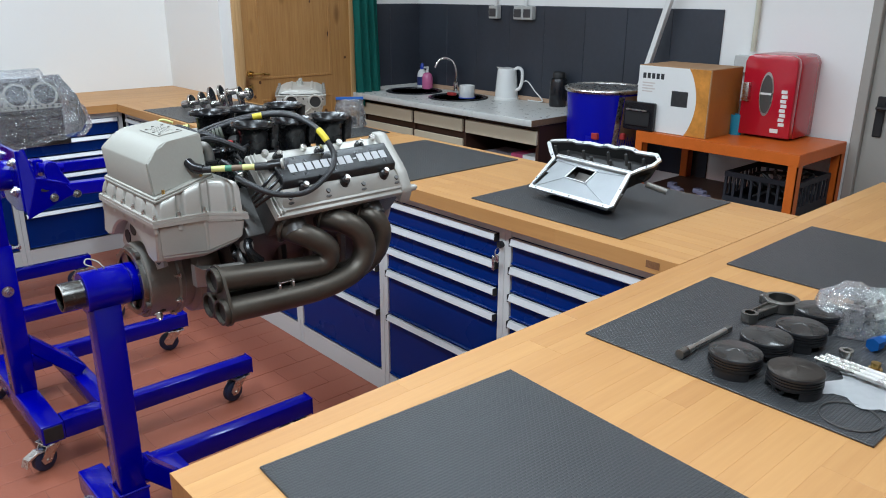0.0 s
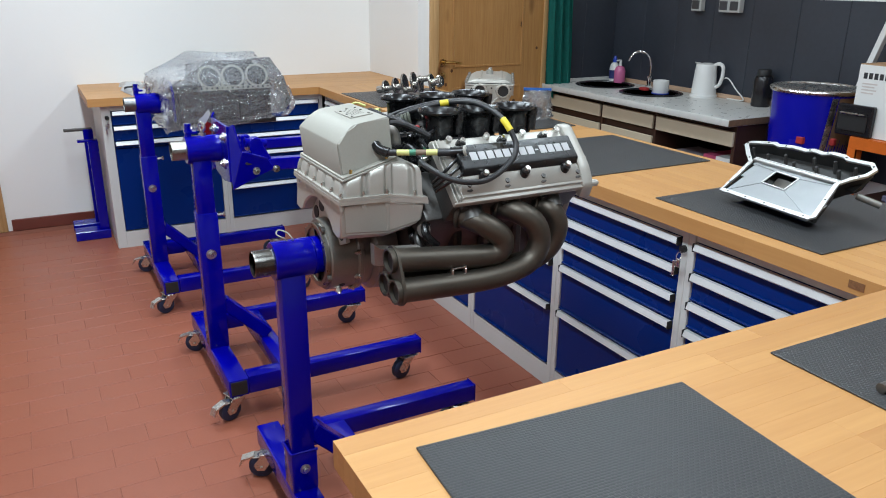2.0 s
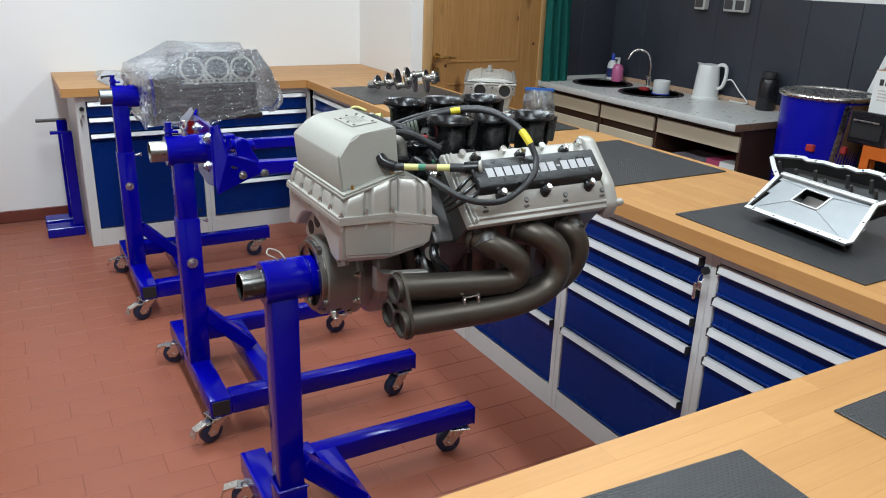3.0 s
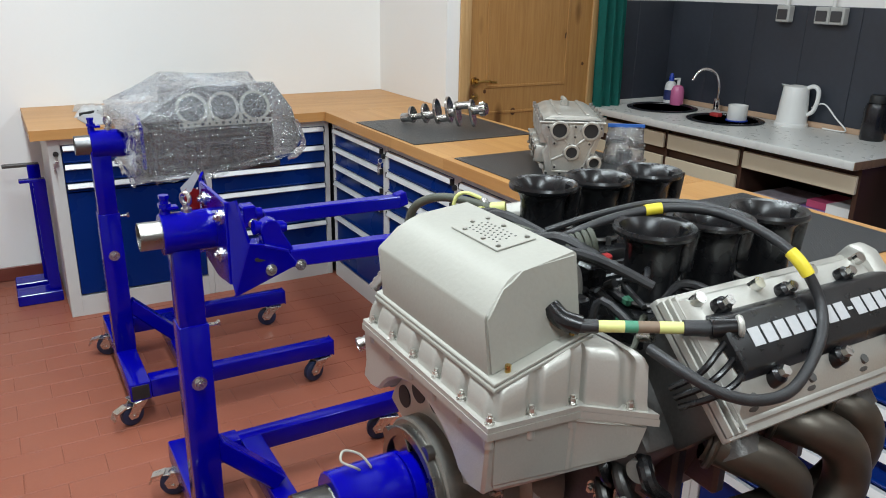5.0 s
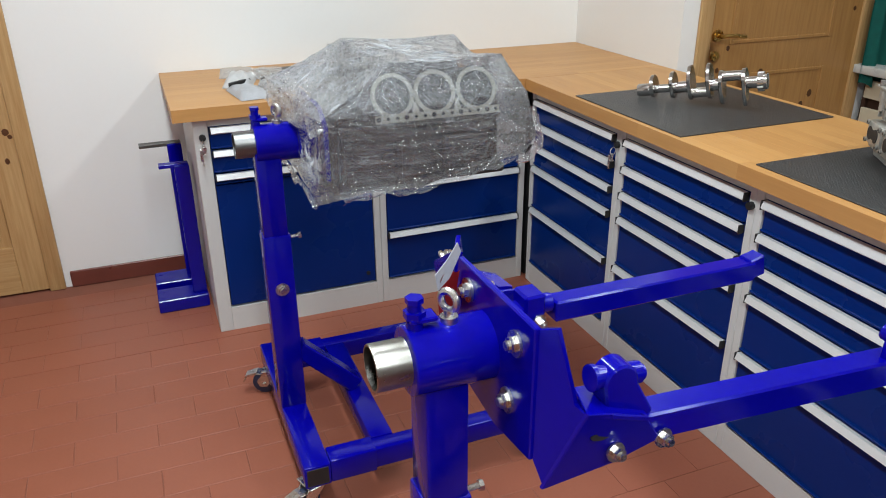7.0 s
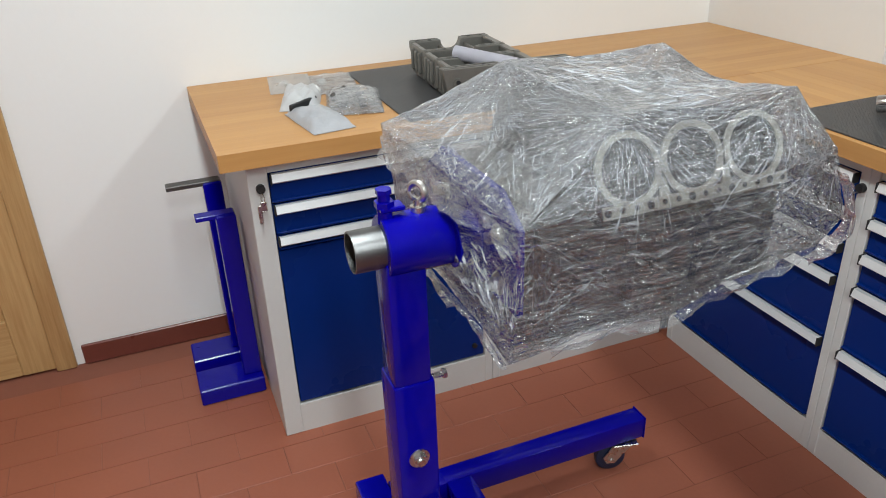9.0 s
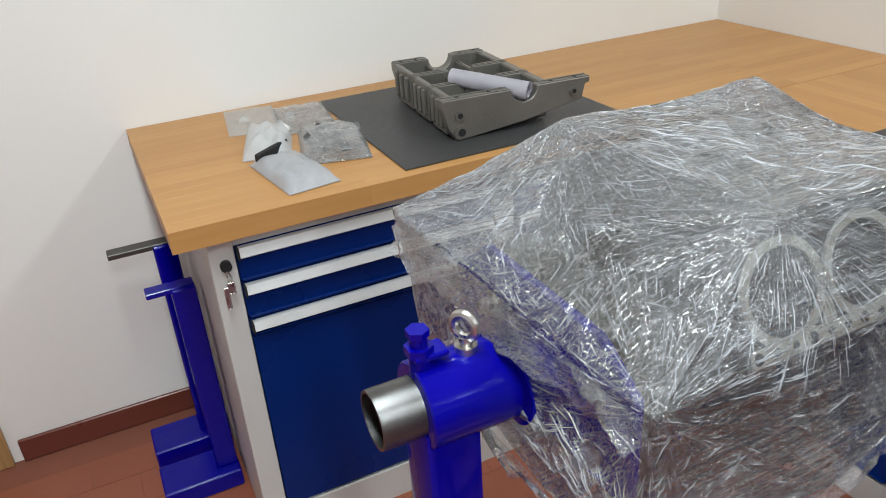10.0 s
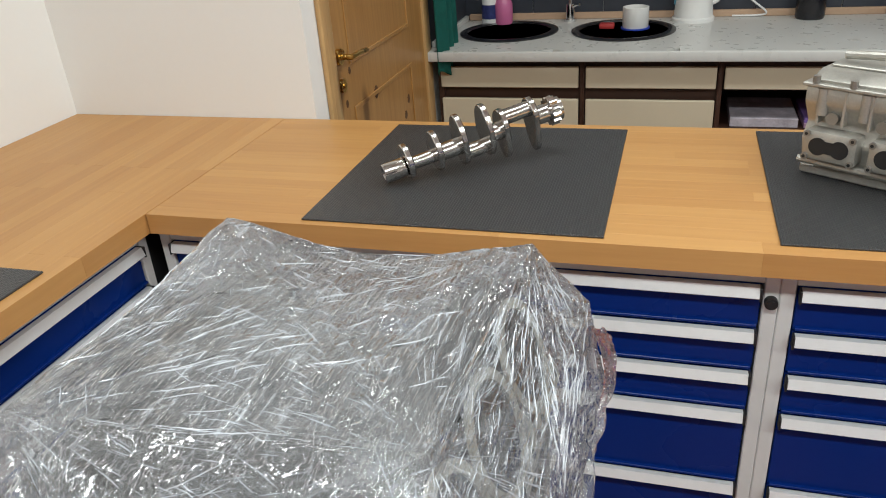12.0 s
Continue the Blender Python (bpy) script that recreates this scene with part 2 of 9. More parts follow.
M = dict(
    wall=material("wall_paint", (0.86, 0.85, 0.83), 0.75, var=0.015, scale=1.2, fine=60, bump=0.12),
    ceiling=material("ceiling_paint", (0.8, 0.8, 0.79), 0.8, var=0.02, scale=2, bump=0.05),
    skirting=material("skirting_tile", (0.17, 0.045, 0.032), 0.3, var=0.12, scale=5, bump=0.05),
    tile=material("clinker_tile", (0.315, 0.101, 0.060), 0.38, var=0.09, scale=3.5, fine=90, bump=0.10, rnd=0.12, rvar=0.12, spec=0.3),
    grout=material("grout", (0.27, 0.092, 0.057), 0.8, var=0.15, scale=6, fine=200, bump=0.2),
    pine=wood("lacquered_pine", (0.58, 0.37, 0.17), (0.36, 0.185, 0.065), upright=True, stave=(3.0, 0.11), rough=0.32, knots=True, grain=1.1),
    pine_x=wood("lacquered_pine_rail", (0.58, 0.37, 0.17), (0.36, 0.185, 0.065), stave=(3.0, 0.12), rough=0.32, grain=1.1),
    carcass=material("light_grey_enamel", (0.60, 0.60, 0.585), 0.42, var=0.04, scale=3, bump=0.03),
    drawer=material("gentian_blue_enamel", (0.0004, 0.020, 0.15), 0.28, var=0.06, scale=2.5, fine=300, bump=0.03, rvar=0.05, spec=0.18),
    grip=material("pale_aluminium_grip", (0.78, 0.79, 0.79), 0.36, metal=0.35, var=0.05, scale=14, bump=0.02),
    # black parts; also stands in for shade inside bores, slots and gaps
    dark=material("black_gap", (0.012, 0.012, 0.013), 0.6, var=0.1),
    blue=material("ultramarine_stand_paint", (0.001, 0.001, 0.27), 0.13, var=0.12, scale=6, fine=60, bump=0.03, spec=0.28, rvar=0.05),
    oilysteel=material("dark_oily_steel", (0.10, 0.096, 0.09), 0.24, metal=1.0, var=0.35, scale=50, fine=300, bump=0.05),
    zinc=material("bright_zinc", (0.62, 0.61, 0.58), 0.28, metal=1.0, var=0.12, scale=40, bump=0.03),
    steel=material("turned_steel", (0.26, 0.25, 0.23), 0.30, metal=1.0, var=0.14, scale=30, fine=400, bump=0.04),
    rubber=material("black_rubber", (0.016, 0.018, 0.026), 0.55, var=0.2, scale=30, bump=0.1),
    rubberblue=material("dark_blue_tyre", (0.012, 0.022, 0.06), 0.5, var=0.2, scale=30, bump=0.08),
    cast=material("grey_cast_alloy", (0.30, 0.285, 0.26), 0.44, metal=0.6, var=0.16, scale=7, fine=260, bump=0.22, rvar=0.1),
    castlight=material("bead_blasted_alloy", (0.47, 0.455, 0.415), 0.45, metal=0.5, var=0.08, scale=9, fine=320, bump=0.14),
    sheet=material("welded_alloy_sheet", (0.345, 0.335, 0.295), 0.58, metal=0.2, var=0.07, scale=8, fine=160, bump=0.12, rvar=0.08),
    darkcast=material("dark_oily_alloy", (0.12, 0.115, 0.11), 0.42, metal=0.7, var=0.25, scale=16, fine=200, bump=0.25),
    black=material("black_anodised", (0.007, 0.007, 0.008), 0.27, var=0.15, scale=20, bump=0.04),
    hose=material("black_braided_hose", (0.022, 0.022, 0.024), 0.42, var=0.3, scale=60, fine=700, bump=0.3),
    olive=material("olive_loom_sleeve", (0.075, 0.08, 0.06), 0.6, var=0.3, scale=50, fine=500, bump=0.3),
    exhaust=material("heat_tinted_steel_pipe", (0.105, 0.094, 0.078), 0.45, metal=0.9, var=0.28, scale=9, fine=120, bump=0.08, tint=(0.085, 0.072, 0.06)),
    housing=material("sandblasted_steel_housing", (0.25, 0.235, 0.21), 0.36, metal=0.8, var=0.15, scale=12, fine=220, bump=0.12),
    carbon=material("carbon_weave", (0.007, 0.007, 0.008), 0.3, var=0.3, scale=60, fine=600, bump=0.2),
    letters=material("pale_lettering_bars", (0.48, 0.48, 0.49), 0.4, var=0.08, scale=200),
    yellow=material("yellow_tape", (0.72, 0.58, 0.035), 0.45, var=0.1, bump=0.05),
    lime=material("pale_yellow_tape", (0.62, 0.62, 0.22), 0.5, var=0.1, bump=0.05),
    green=material("green_tape", (0.05, 0.22, 0.13), 0.5, var=0.1, bump=0.05),
    brown=material("brown_tape", (0.19, 0.13, 0.085), 0.55, var=0.1, bump=0.05),
    brass=material("brass", (0.55, 0.36, 0.12), 0.28, metal=1.0, var=0.1, scale=40, bump=0.02),
    red=material("red_rag", (0.42, 0.03, 0.03), 0.6, var=0.2, scale=20, bump=0.1),
    iron=material("machined_iron_block", (0.065, 0.058, 0.054), 0.42, metal=0.6, var=0.2, scale=12, fine=180, bump=0.2),
    gasket=material("pale_gasket", (0.42, 0.40, 0.34), 0.6, var=0.12, scale=25, bump=0.08),
)


def ribbed_rubber():
    m = material("fluted_rubber_mat", (0.034, 0.035, 0.037), 0.40, var=0.12, scale=4, fine=60, bump=0.0, spec=0.7)
    N, L = m.node_tree.nodes, m.node_tree.links
    tc, w, bp = N.new("ShaderNodeTexCoord"), N.new("ShaderNodeTexBrick"), N.new("ShaderNodeBump")
    w.inputs["Color1"].default_value = w.inputs["Color2"].default_value = (1, 1, 1, 1)
    w.inputs["Mortar"].default_value = (0, 0, 0, 1)
    w.inputs["Scale"].default_value, w.inputs["Mortar Size"].default_value = 1.0, 0.0014
    w.inputs["Mortar Smooth"].default_value = 1.0
    w.inputs["Brick Width"].default_value, w.inputs["Row Height"].default_value = 0.0095, 0.0056
    bp.inputs["Strength"].default_value, bp.inputs["Distance"].default_value = 0.7, 0.0018
    L.new(tc.outputs["Object"], w.inputs[0]), L.new(w.outputs[0], bp.inputs["Height"]), L.new(bp.outputs[0], N["Principled BSDF"].inputs["Normal"])
    return m


M["mat"] = ribbed_rubber()

# ---- the room ----
XL, XR, YB, YN = -1.3, 4.70, 6.29, -1.6   # left wall, kitchen wall, far wall, wall behind
XJ, YJ = 3.067, 5.48                      # the corner that steps out before the kitchen


def wall(name, *cubes, label="smooth white painted plaster wall", mat=None):
    bm = B()
    for c in cubes:
        box(bm, *c)
    return solo(name, bm, mat or M["wall"], label, "wall", kind="structure")


DL0, DL1, DH = -0.40, 0.50, 2.06           # left door opening
DK0, DK1 = 3.19, 4.06                      # kitchen door opening
wall("wall_north", (XL, YB, 0, DL0, YB + 0.2, CEIL), (DL0, YB, DH, DL1, YB + 0.2, CEIL), (DL1, YB, 0, XJ, YB + 0.2, CEIL))
for cube in ((XJ, YJ, 0, DK0, YB + 0.2, CEIL), (DK0, YJ + 0.06, 0, DK1, YB + 0.2, DH), (DK0, YJ, DH, DK1, YB + 0.2, CEIL), (DK1, YJ, 0, XR, YB + 0.2, CEIL)):
    wall("wall_jut", cube, label="white wall round the brown door by the sink")
GD0, GD1 = 1.35, 2.27
wall("wall_east", (XR, GD1, 0, XR + 0.2, YB + 0.2, CEIL), (XR, GD0, DH, XR + 0.2, GD1, CEIL), (XR, YN, 0, XR + 0.2, GD0, CEIL))
wall("wall_west", (XL - 0.2, YN - 0.2, 0, XL, YB + 0.2, CEIL))
wall("wall_south", (XL, YN - 0.2, 0, XR + 0.2, YN, CEIL))
wall("ceiling", (XL - 0.2, YN - 0.2, CEIL, XR + 0.2, YB + 0.2, CEIL + 0.15), label="plain white ceiling", mat=M["ceiling"])
bm = B()
box(bm, XL - 0.2, YN - 0.2, -0.2, XR + 0.2, YB + 0.2, -0.0018)
floor = solo("floor", bm, M["grout"], "reddish brown clinker tile floor, joints nearly flush", "floor", kind="structure")
for a, (x0, y0, x1, y1) in enumerate([(DL1 + 0.07, YB - 0.012, 1.12, YB), (XL, YB - 0.012, DL0 - 0.07, YB), (XL, YN, XL + 0.012, YB - 0.014)]):
    bm = box(B(), x0, y0, 0, x1, y1, 0.075, 0.003)
    solo("baseboard", bm, M["skirting"], "dark red tile skirting along the white wall", "skirting", kind="structure")
for lx, ly, watt in TUBES:
    t = thing("ceiling_light", (lx, ly, CEIL), "white batten tube light under the ceiling", "ceiling light", "tube lights")
    part("housing", box(B(), -0.12, -0.64, -0.06, 0.12, 0.64, 0, 0.006), M["carcass"], t)


def pine_door(name, x0, x1, y, label, handle_at, handle_z, hinge=1):
    """A panelled pine door with its casing, facing -y, in an opening of a wall whose face is at y."""
    d = thing(name, ((x0 + x1) / 2, y, 0), label, "door", kind="structure")
    c = 0.065
    for s, (a, b2) in (("jamb", (x0 - c + 0.02, x0 + 0.02)), ("jamb", (x1 - 0.02, x1 + c - 0.02))):
        part("casing", box(B(), a, y - 0.018, 0, b2, y - 0.0005, DH + c - 0.02, 0.005, 2), M["pine"], d, w=True)
    part("casing", box(B(), x0 + 0.0205, y - 0.018, DH - 0.02, x1 - 0.0205, y - 0.0005, DH + c - 0.02, 0.005, 2), M["pine_x"], d, w=True)
    a, b2 = x0 + 0.002, x1 - 0.002
    leaf = B()
    f = y - 0.008
    mid = (a + b2) / 2
    for xx0, xx1 in ((a, a + 0.12), (mid - 0.055, mid + 0.055), (b2 - 0.12, b2)):
        box(leaf, xx0, f, 0.008, xx1, f + 0.04, DH - 0.004, 0.003)
    leafob = part("leaf", leaf, M["pine"], d, w=True)
    for z0, z1 in ((0.008, 0.22), (0.80, 0.95), (DH - 0.15, DH - 0.004)):
        for xx0, xx1 in ((a + 0.1202, mid - 0.0552), (mid + 0.0552, b2 - 0.1202)):
            part("rail", box(B(), xx0, f + 0.0004, z0, xx1, f + 0.0396, z1, 0.003), M["pine_x"], leafob, w=True)
    for z0, z1 in ((0.22, 0.80), (0.95, DH - 0.15)):
        for xx0, xx1 in ((a + 0.12, mid - 0.055), (mid + 0.055, b2 - 0.12)):
            bm = box(B(), xx0 - 0.003, f + 0.016, z0 - 0.003, xx1 + 0.003, f + 0.028, z1 + 0.003)
            box(bm, xx0 + 0.035, f + 0.005, z0 + 0.035, xx1 - 0.035, f + 0.018, z1 - 0.035, 0.008)
            part("panel", bm, M["pine"], leafob, w=True)
    for xx0, xx1 in ((a + 0.165, mid - 0.10), (mid + 0.10, b2 - 0.165)):
        knots(leafob, xx0, xx1, 0.28, 0.74, f + 0.0042, 4, int(xx0 * 100))
        knots(leafob, xx0, xx1, 1.02, DH - 0.22, f + 0.0042, 6, int(xx1 * 100))
    for xx in (a + 0.06, mid, b2 - 0.06):
        knots(leafob, xx - 0.03, xx + 0.03, 0.1, DH - 0.1, f - 0.0006, 5, int(xx * 100) + 7)
    h = B()
    hx = handle_at
    rod(h, (hx, f, handle_z), (hx, f - 0.012, handle_z), 0.024)
    rod(h, (hx, f, handle_z), (hx, f - 0.05, handle_z), 0.009)
    tube(h, [(hx, f - 0.045, handle_z), (hx + hinge * 0.03, f - 0.05, handle_z + 0.003), (hx + hinge * 0.07, f - 0.05, handle_z), (hx + hinge * 0.115, f - 0.044, handle_z - 0.006)], 0.008)
    rod(h, (hx, f, handle_z - 0.085), (hx, f - 0.01, handle_z - 0.085), 0.02)
    rod(h, (hx, f, handle_z - 0.085), (hx, f - 0.014, handle_z - 0.085), 0.008)
    part("handle", h, M["brass"], leafob, "polished brass lever handle and keyhole rose", w=True)
    return d


M["knot"] = material("dark_knot", (0.10, 0.036, 0.012), 0.4, var=0.4, scale=60, fine=300, bump=0.1)


def knots(leaf, x0, x1, z0, z1, y, count, seed):
    """Dark knots in the boards of a door."""
    rnd = random.Random(seed)
    for k in range(count):
        cx, cz, r = rnd.uniform(x0, x1), rnd.uniform(z0, z1), rnd.choice((0.006, 0.009, 0.013, 0.017))
        e = rnd.uniform(1.0, 1.7)
        pts = [(cx + r * math.cos(a * math.pi / 8) * (1 + 0.15 * math.sin(3 * a)), y, cz + r * e * math.sin(a * math.pi / 8)) for a in range(16)]
        part("knot", prism(B(), pts, (0, 0.002, 0)), M["knot"], leaf, w=True)


pine_door("door_1", DL0, DL1, YB, "closed lacquered pine panel door with brass handle", DL1 - 0.06, 1.0, -1)


def flat_door(name, x0, x1, y, label, hx, hz):
    """A nearly flush stained door with one wide shallow panel, facing -y."""
    d = thing(name, ((x0 + x1) / 2, y, 0), label, "door", kind="structure")
    c = 0.065
    for a, b2 in ((x0 - c + 0.02, x0 + 0.02), (x1 - 0.02, x1 + c - 0.02)):
        part("casing", box(B(), a, y - 0.018, 0, b2, y - 0.0005, DH + c - 0.02, 0.005, 2), M["pine"], d, w=True)
    part("casing", box(B(), x0 + 0.0205, y - 0.018, DH - 0.02, x1 - 0.0205, y - 0.0005, DH + c - 0.02, 0.005, 2), M["pine_x"], d, w=True)
    a, b2, f = x0 + 0.003, x1 - 0.003, y - 0.006
    leaf = part("leaf", box(B(), a, f, 0.008, b2, f + 0.04, DH - 0.004, 0.003), M["oak"], d, w=True)
    for z0, z1 in ((0.16, 0.86), (0.99, DH - 0.14)):
        for q in ((a + 0.125, z0, a + 0.140, z1), (b2 - 0.195, z0, b2 - 0.18, z1), (a + 0.1402, z0, b2 - 0.1952, z0 + 0.015), (a + 0.1402, z1 - 0.015, b2 - 0.1952, z1)):
            part("moulding", box(B(), q[0], f - 0.005, q[1], q[2], f + 0.001, q[3], 0.002), M["oak"], leaf, w=True)
    knots(leaf, a + 0.03, b2 - 0.03, 0.1, DH - 0.1, f - 0.0006, 34, 5)
    h = B()
    rod(h, (hx, f, hz), (hx, f - 0.012, hz), 0.024)
    rod(h, (hx, f, hz), (hx, f - 0.05, hz), 0.009)
    tube(h, [(hx, f - 0.045, hz), (hx + 0.03, f - 0.05, hz + 0.003), (hx + 0.07, f - 0.05, hz), (hx + 0.115, f - 0.044, hz - 0.006)], 0.008)
    rod(h, (hx, f, hz - 0.085), (hx, f - 0.01, hz - 0.085), 0.02)
    rod(h, (hx, f, hz - 0.085), (hx, f - 0.014, hz - 0.085), 0.008)
    part("handle", h, M["brass"], leaf, "polished brass lever handle and keyhole rose", w=True)


M["spindle"] = material("dull_grey_steel", (0.15, 0.15, 0.15), 0.34, metal=0.9, var=0.2, scale=30, fine=300, bump=0.05)
M["oak"] = wood("stained_brown_door", (0.47, 0.25, 0.085), (0.31, 0.14, 0.04), upright=True, stave=(3.0, 0.14), rough=0.34, knots=True, grain=1.1)
flat_door("door_2", DK0, DK1, YJ, "closed brown stained flat door beside the kitchenette", DK0 + 0.055, 1.03)

# ---- benches ----
BT, TH = 0.90, 0.045
X0M, X1M, Y0M, Y1L = 2.412, 3.067, 1.799, 5.576
JOINT = 3.668


def stave_wood(name, rot):
    """Oiled beech for single staves: grain along the stave, tint and grain differ from one to the next."""
    m = wood(name, (0.61, 0.330, 0.116), (0.43, 0.200, 0.062), rot, stave=(50.0, 50.0), grain=0.5, tint=0.0)
    N, L = m.node_tree.nodes, m.node_tree.links
    oi = N.new("ShaderNodeObjectInfo")
    tc = next(n for n in N if n.type == "TEX_COORD")
    mp = tc.outputs["Object"].links[0].to_node
    sc, ad = N.new("ShaderNodeMath"), N.new("ShaderNodeVectorMath")
    sc.operation, sc.inputs[1].default_value = "MULTIPLY", 37.0
    L.new(oi.outputs["Random"], sc.inputs[0])
    L.new(tc.outputs["Object"], ad.inputs[0]), L.new(sc.outputs[0], ad.inputs[1]), L.new(ad.outputs[0], mp.inputs[0])
    mix = next(n for n in N if n.type == "MIX")
    old = mix.inputs[0].links[0].from_socket
    ma = N.new("ShaderNodeMath")
    ma.operation, ma.inputs[1].default_value = "MULTIPLY_ADD", 0.36
    off = N.new("ShaderNodeMath")
    off.operation, off.inputs[1].default_value = "SUBTRACT", -0.05
    L.new(oi.outputs["Random"], ma.inputs[0]), L.new(old, off.inputs[0]), L.new(off.outputs[0], ma.inputs[2]), L.new(ma.outputs[0], mix.inputs[0])
    return m


STAVE_X, STAVE_Y = stave_wood("beech_stave_along_x", 0), stave_wood("beech_stave_along_y", 90)
stave_meshes = {}


def stave_mesh(lx, ly, mat):
    key = (round(lx, 3), round(ly, 4), mat.name)
    if key not in stave_meshes:
        stave_meshes[key] = finish(box(B(), -lx / 2, -ly / 2, -TH, lx / 2, ly / 2, 0, 0.00025), "stave", mat)
    return stave_meshes[key]


def benchtop(x0, y0, x1, y1, along_x, label, seed):
    """A block benchtop of glued staves."""
    rnd = random.Random(seed)
    t = thing("benchtop", ((x0 + x1) / 2, (y0 + y1) / 2, BT - TH), label, "workbench top", "beech benchtops")
    span, width = (x1 - x0, y1 - y0) if along_x else (y1 - y0, x1 - x0)
    n = round(width / 0.043)
    w = width / n
    for k in range(n):
        cuts, p = [0.0], rnd.choice((0.25, 0.4, 0.55, 0.7))
        while p < span - 0.2:
            cuts.append(p)
            p += rnd.choice((0.45, 0.6, 0.75))
        cuts.append(span)
        for a, b2 in zip(cuts, cuts[1:]):
            c, d = (a + b2) / 2, (k + 0.5) * w
            ob = new("stave", stave_mesh(b2 - a, w, STAVE_X) if along_x else stave_mesh(w, b2 - a, STAVE_Y))
            ob.parent = t
            ob.location = (x0 + c - t.location.x, y0 + d - t.location.y, TH) if along_x else (x0 + d - t.location.x, y0 + c - t.location.y, TH)
    return t


benchtop(1.064, Y1L + 0.001, X1M - 0.002, YB - 0.002, True, "oiled beech block benchtop along the white wall", 1)
benchtop(X0M, JOINT + 0.001, X1M - 0.002, Y1L - 0.001, False, "oiled beech benchtop carrying crankshaft and cylinder head", 2)
benchtop(X0M, Y0M + 0.001, X1M + 0.01, JOINT - 0.001, False, "oiled beech benchtop carrying the alloy sump", 3)
benchtop(1.105, 1.07, 3.75, Y0M - 0.001, True, "long oiled beech benchtop carrying pistons and mats", 4)

for px, py in ((X0M, JOINT + 0.075), (X0M, JOINT - 0.055), (X0M, Y0M + 0.075)):
    bm = box(B(), px - 0.0012, py - 0.020, BT - 0.031, px - 0.0002, py + 0.020, BT - 0.012)
    for k in range(5):
        box(bm, px - 0.0016, py - 0.016 + k * 0.0072, BT - 0.028, px - 0.0011, py - 0.012 + k * 0.0072, BT - 0.016)
    solo("branding_stamp", bm, material("burnt_stamp", (0.24, 0.11, 0.045), 0.6, var=0.3, scale=200), "small burnt maker stamp on the benchtop edge", "stamp")


def rubber_mat(name, x0, y0, x1, y1, rot=0.0, z=BT):
    bm = box(B(), -abs(x1 - x0) / 2, -abs(y1 - y0) / 2, 0.0002, abs(x1 - x0) / 2, abs(y1 - y0) / 2, 0.0042, 0.001)
    ob = new(name, finish(bm, name, M["mat"]))
    ob.matrix_world = pose((x0 + x1) / 2, (y0 + y1) / 2, z, 0, 0, rot)
    return tagged(ob, "dark grey fluted rubber mat lying on the beech bench", "rubber mat", "bench mats")


rubber_mat("rubber_mat", 1.556, 5.606, 2.15, 6.20)
rubber_mat("rubber_mat", 2.429, 4.632, 3.026, 5.223)
rubber_mat("rubber_mat", 2.444, 3.748, 3.036, 4.340)
rubber_mat("rubber_mat", 2.470, 2.915, 3.035, 3.487)
rubber_mat("rubber_mat", 2.469, 2.012, 3.061, 2.602)
rubber_mat("rubber_mat", 1.185, 1.168, 1.667, 1.708, -3.8)
rubber_mat("rubber_mat", 1.908, 1.165, 2.385, 1.699)
rubber_mat("rubber_mat", 2.50, 1.175, 2.985, 1.722)

# ---- drawer cabinets ----


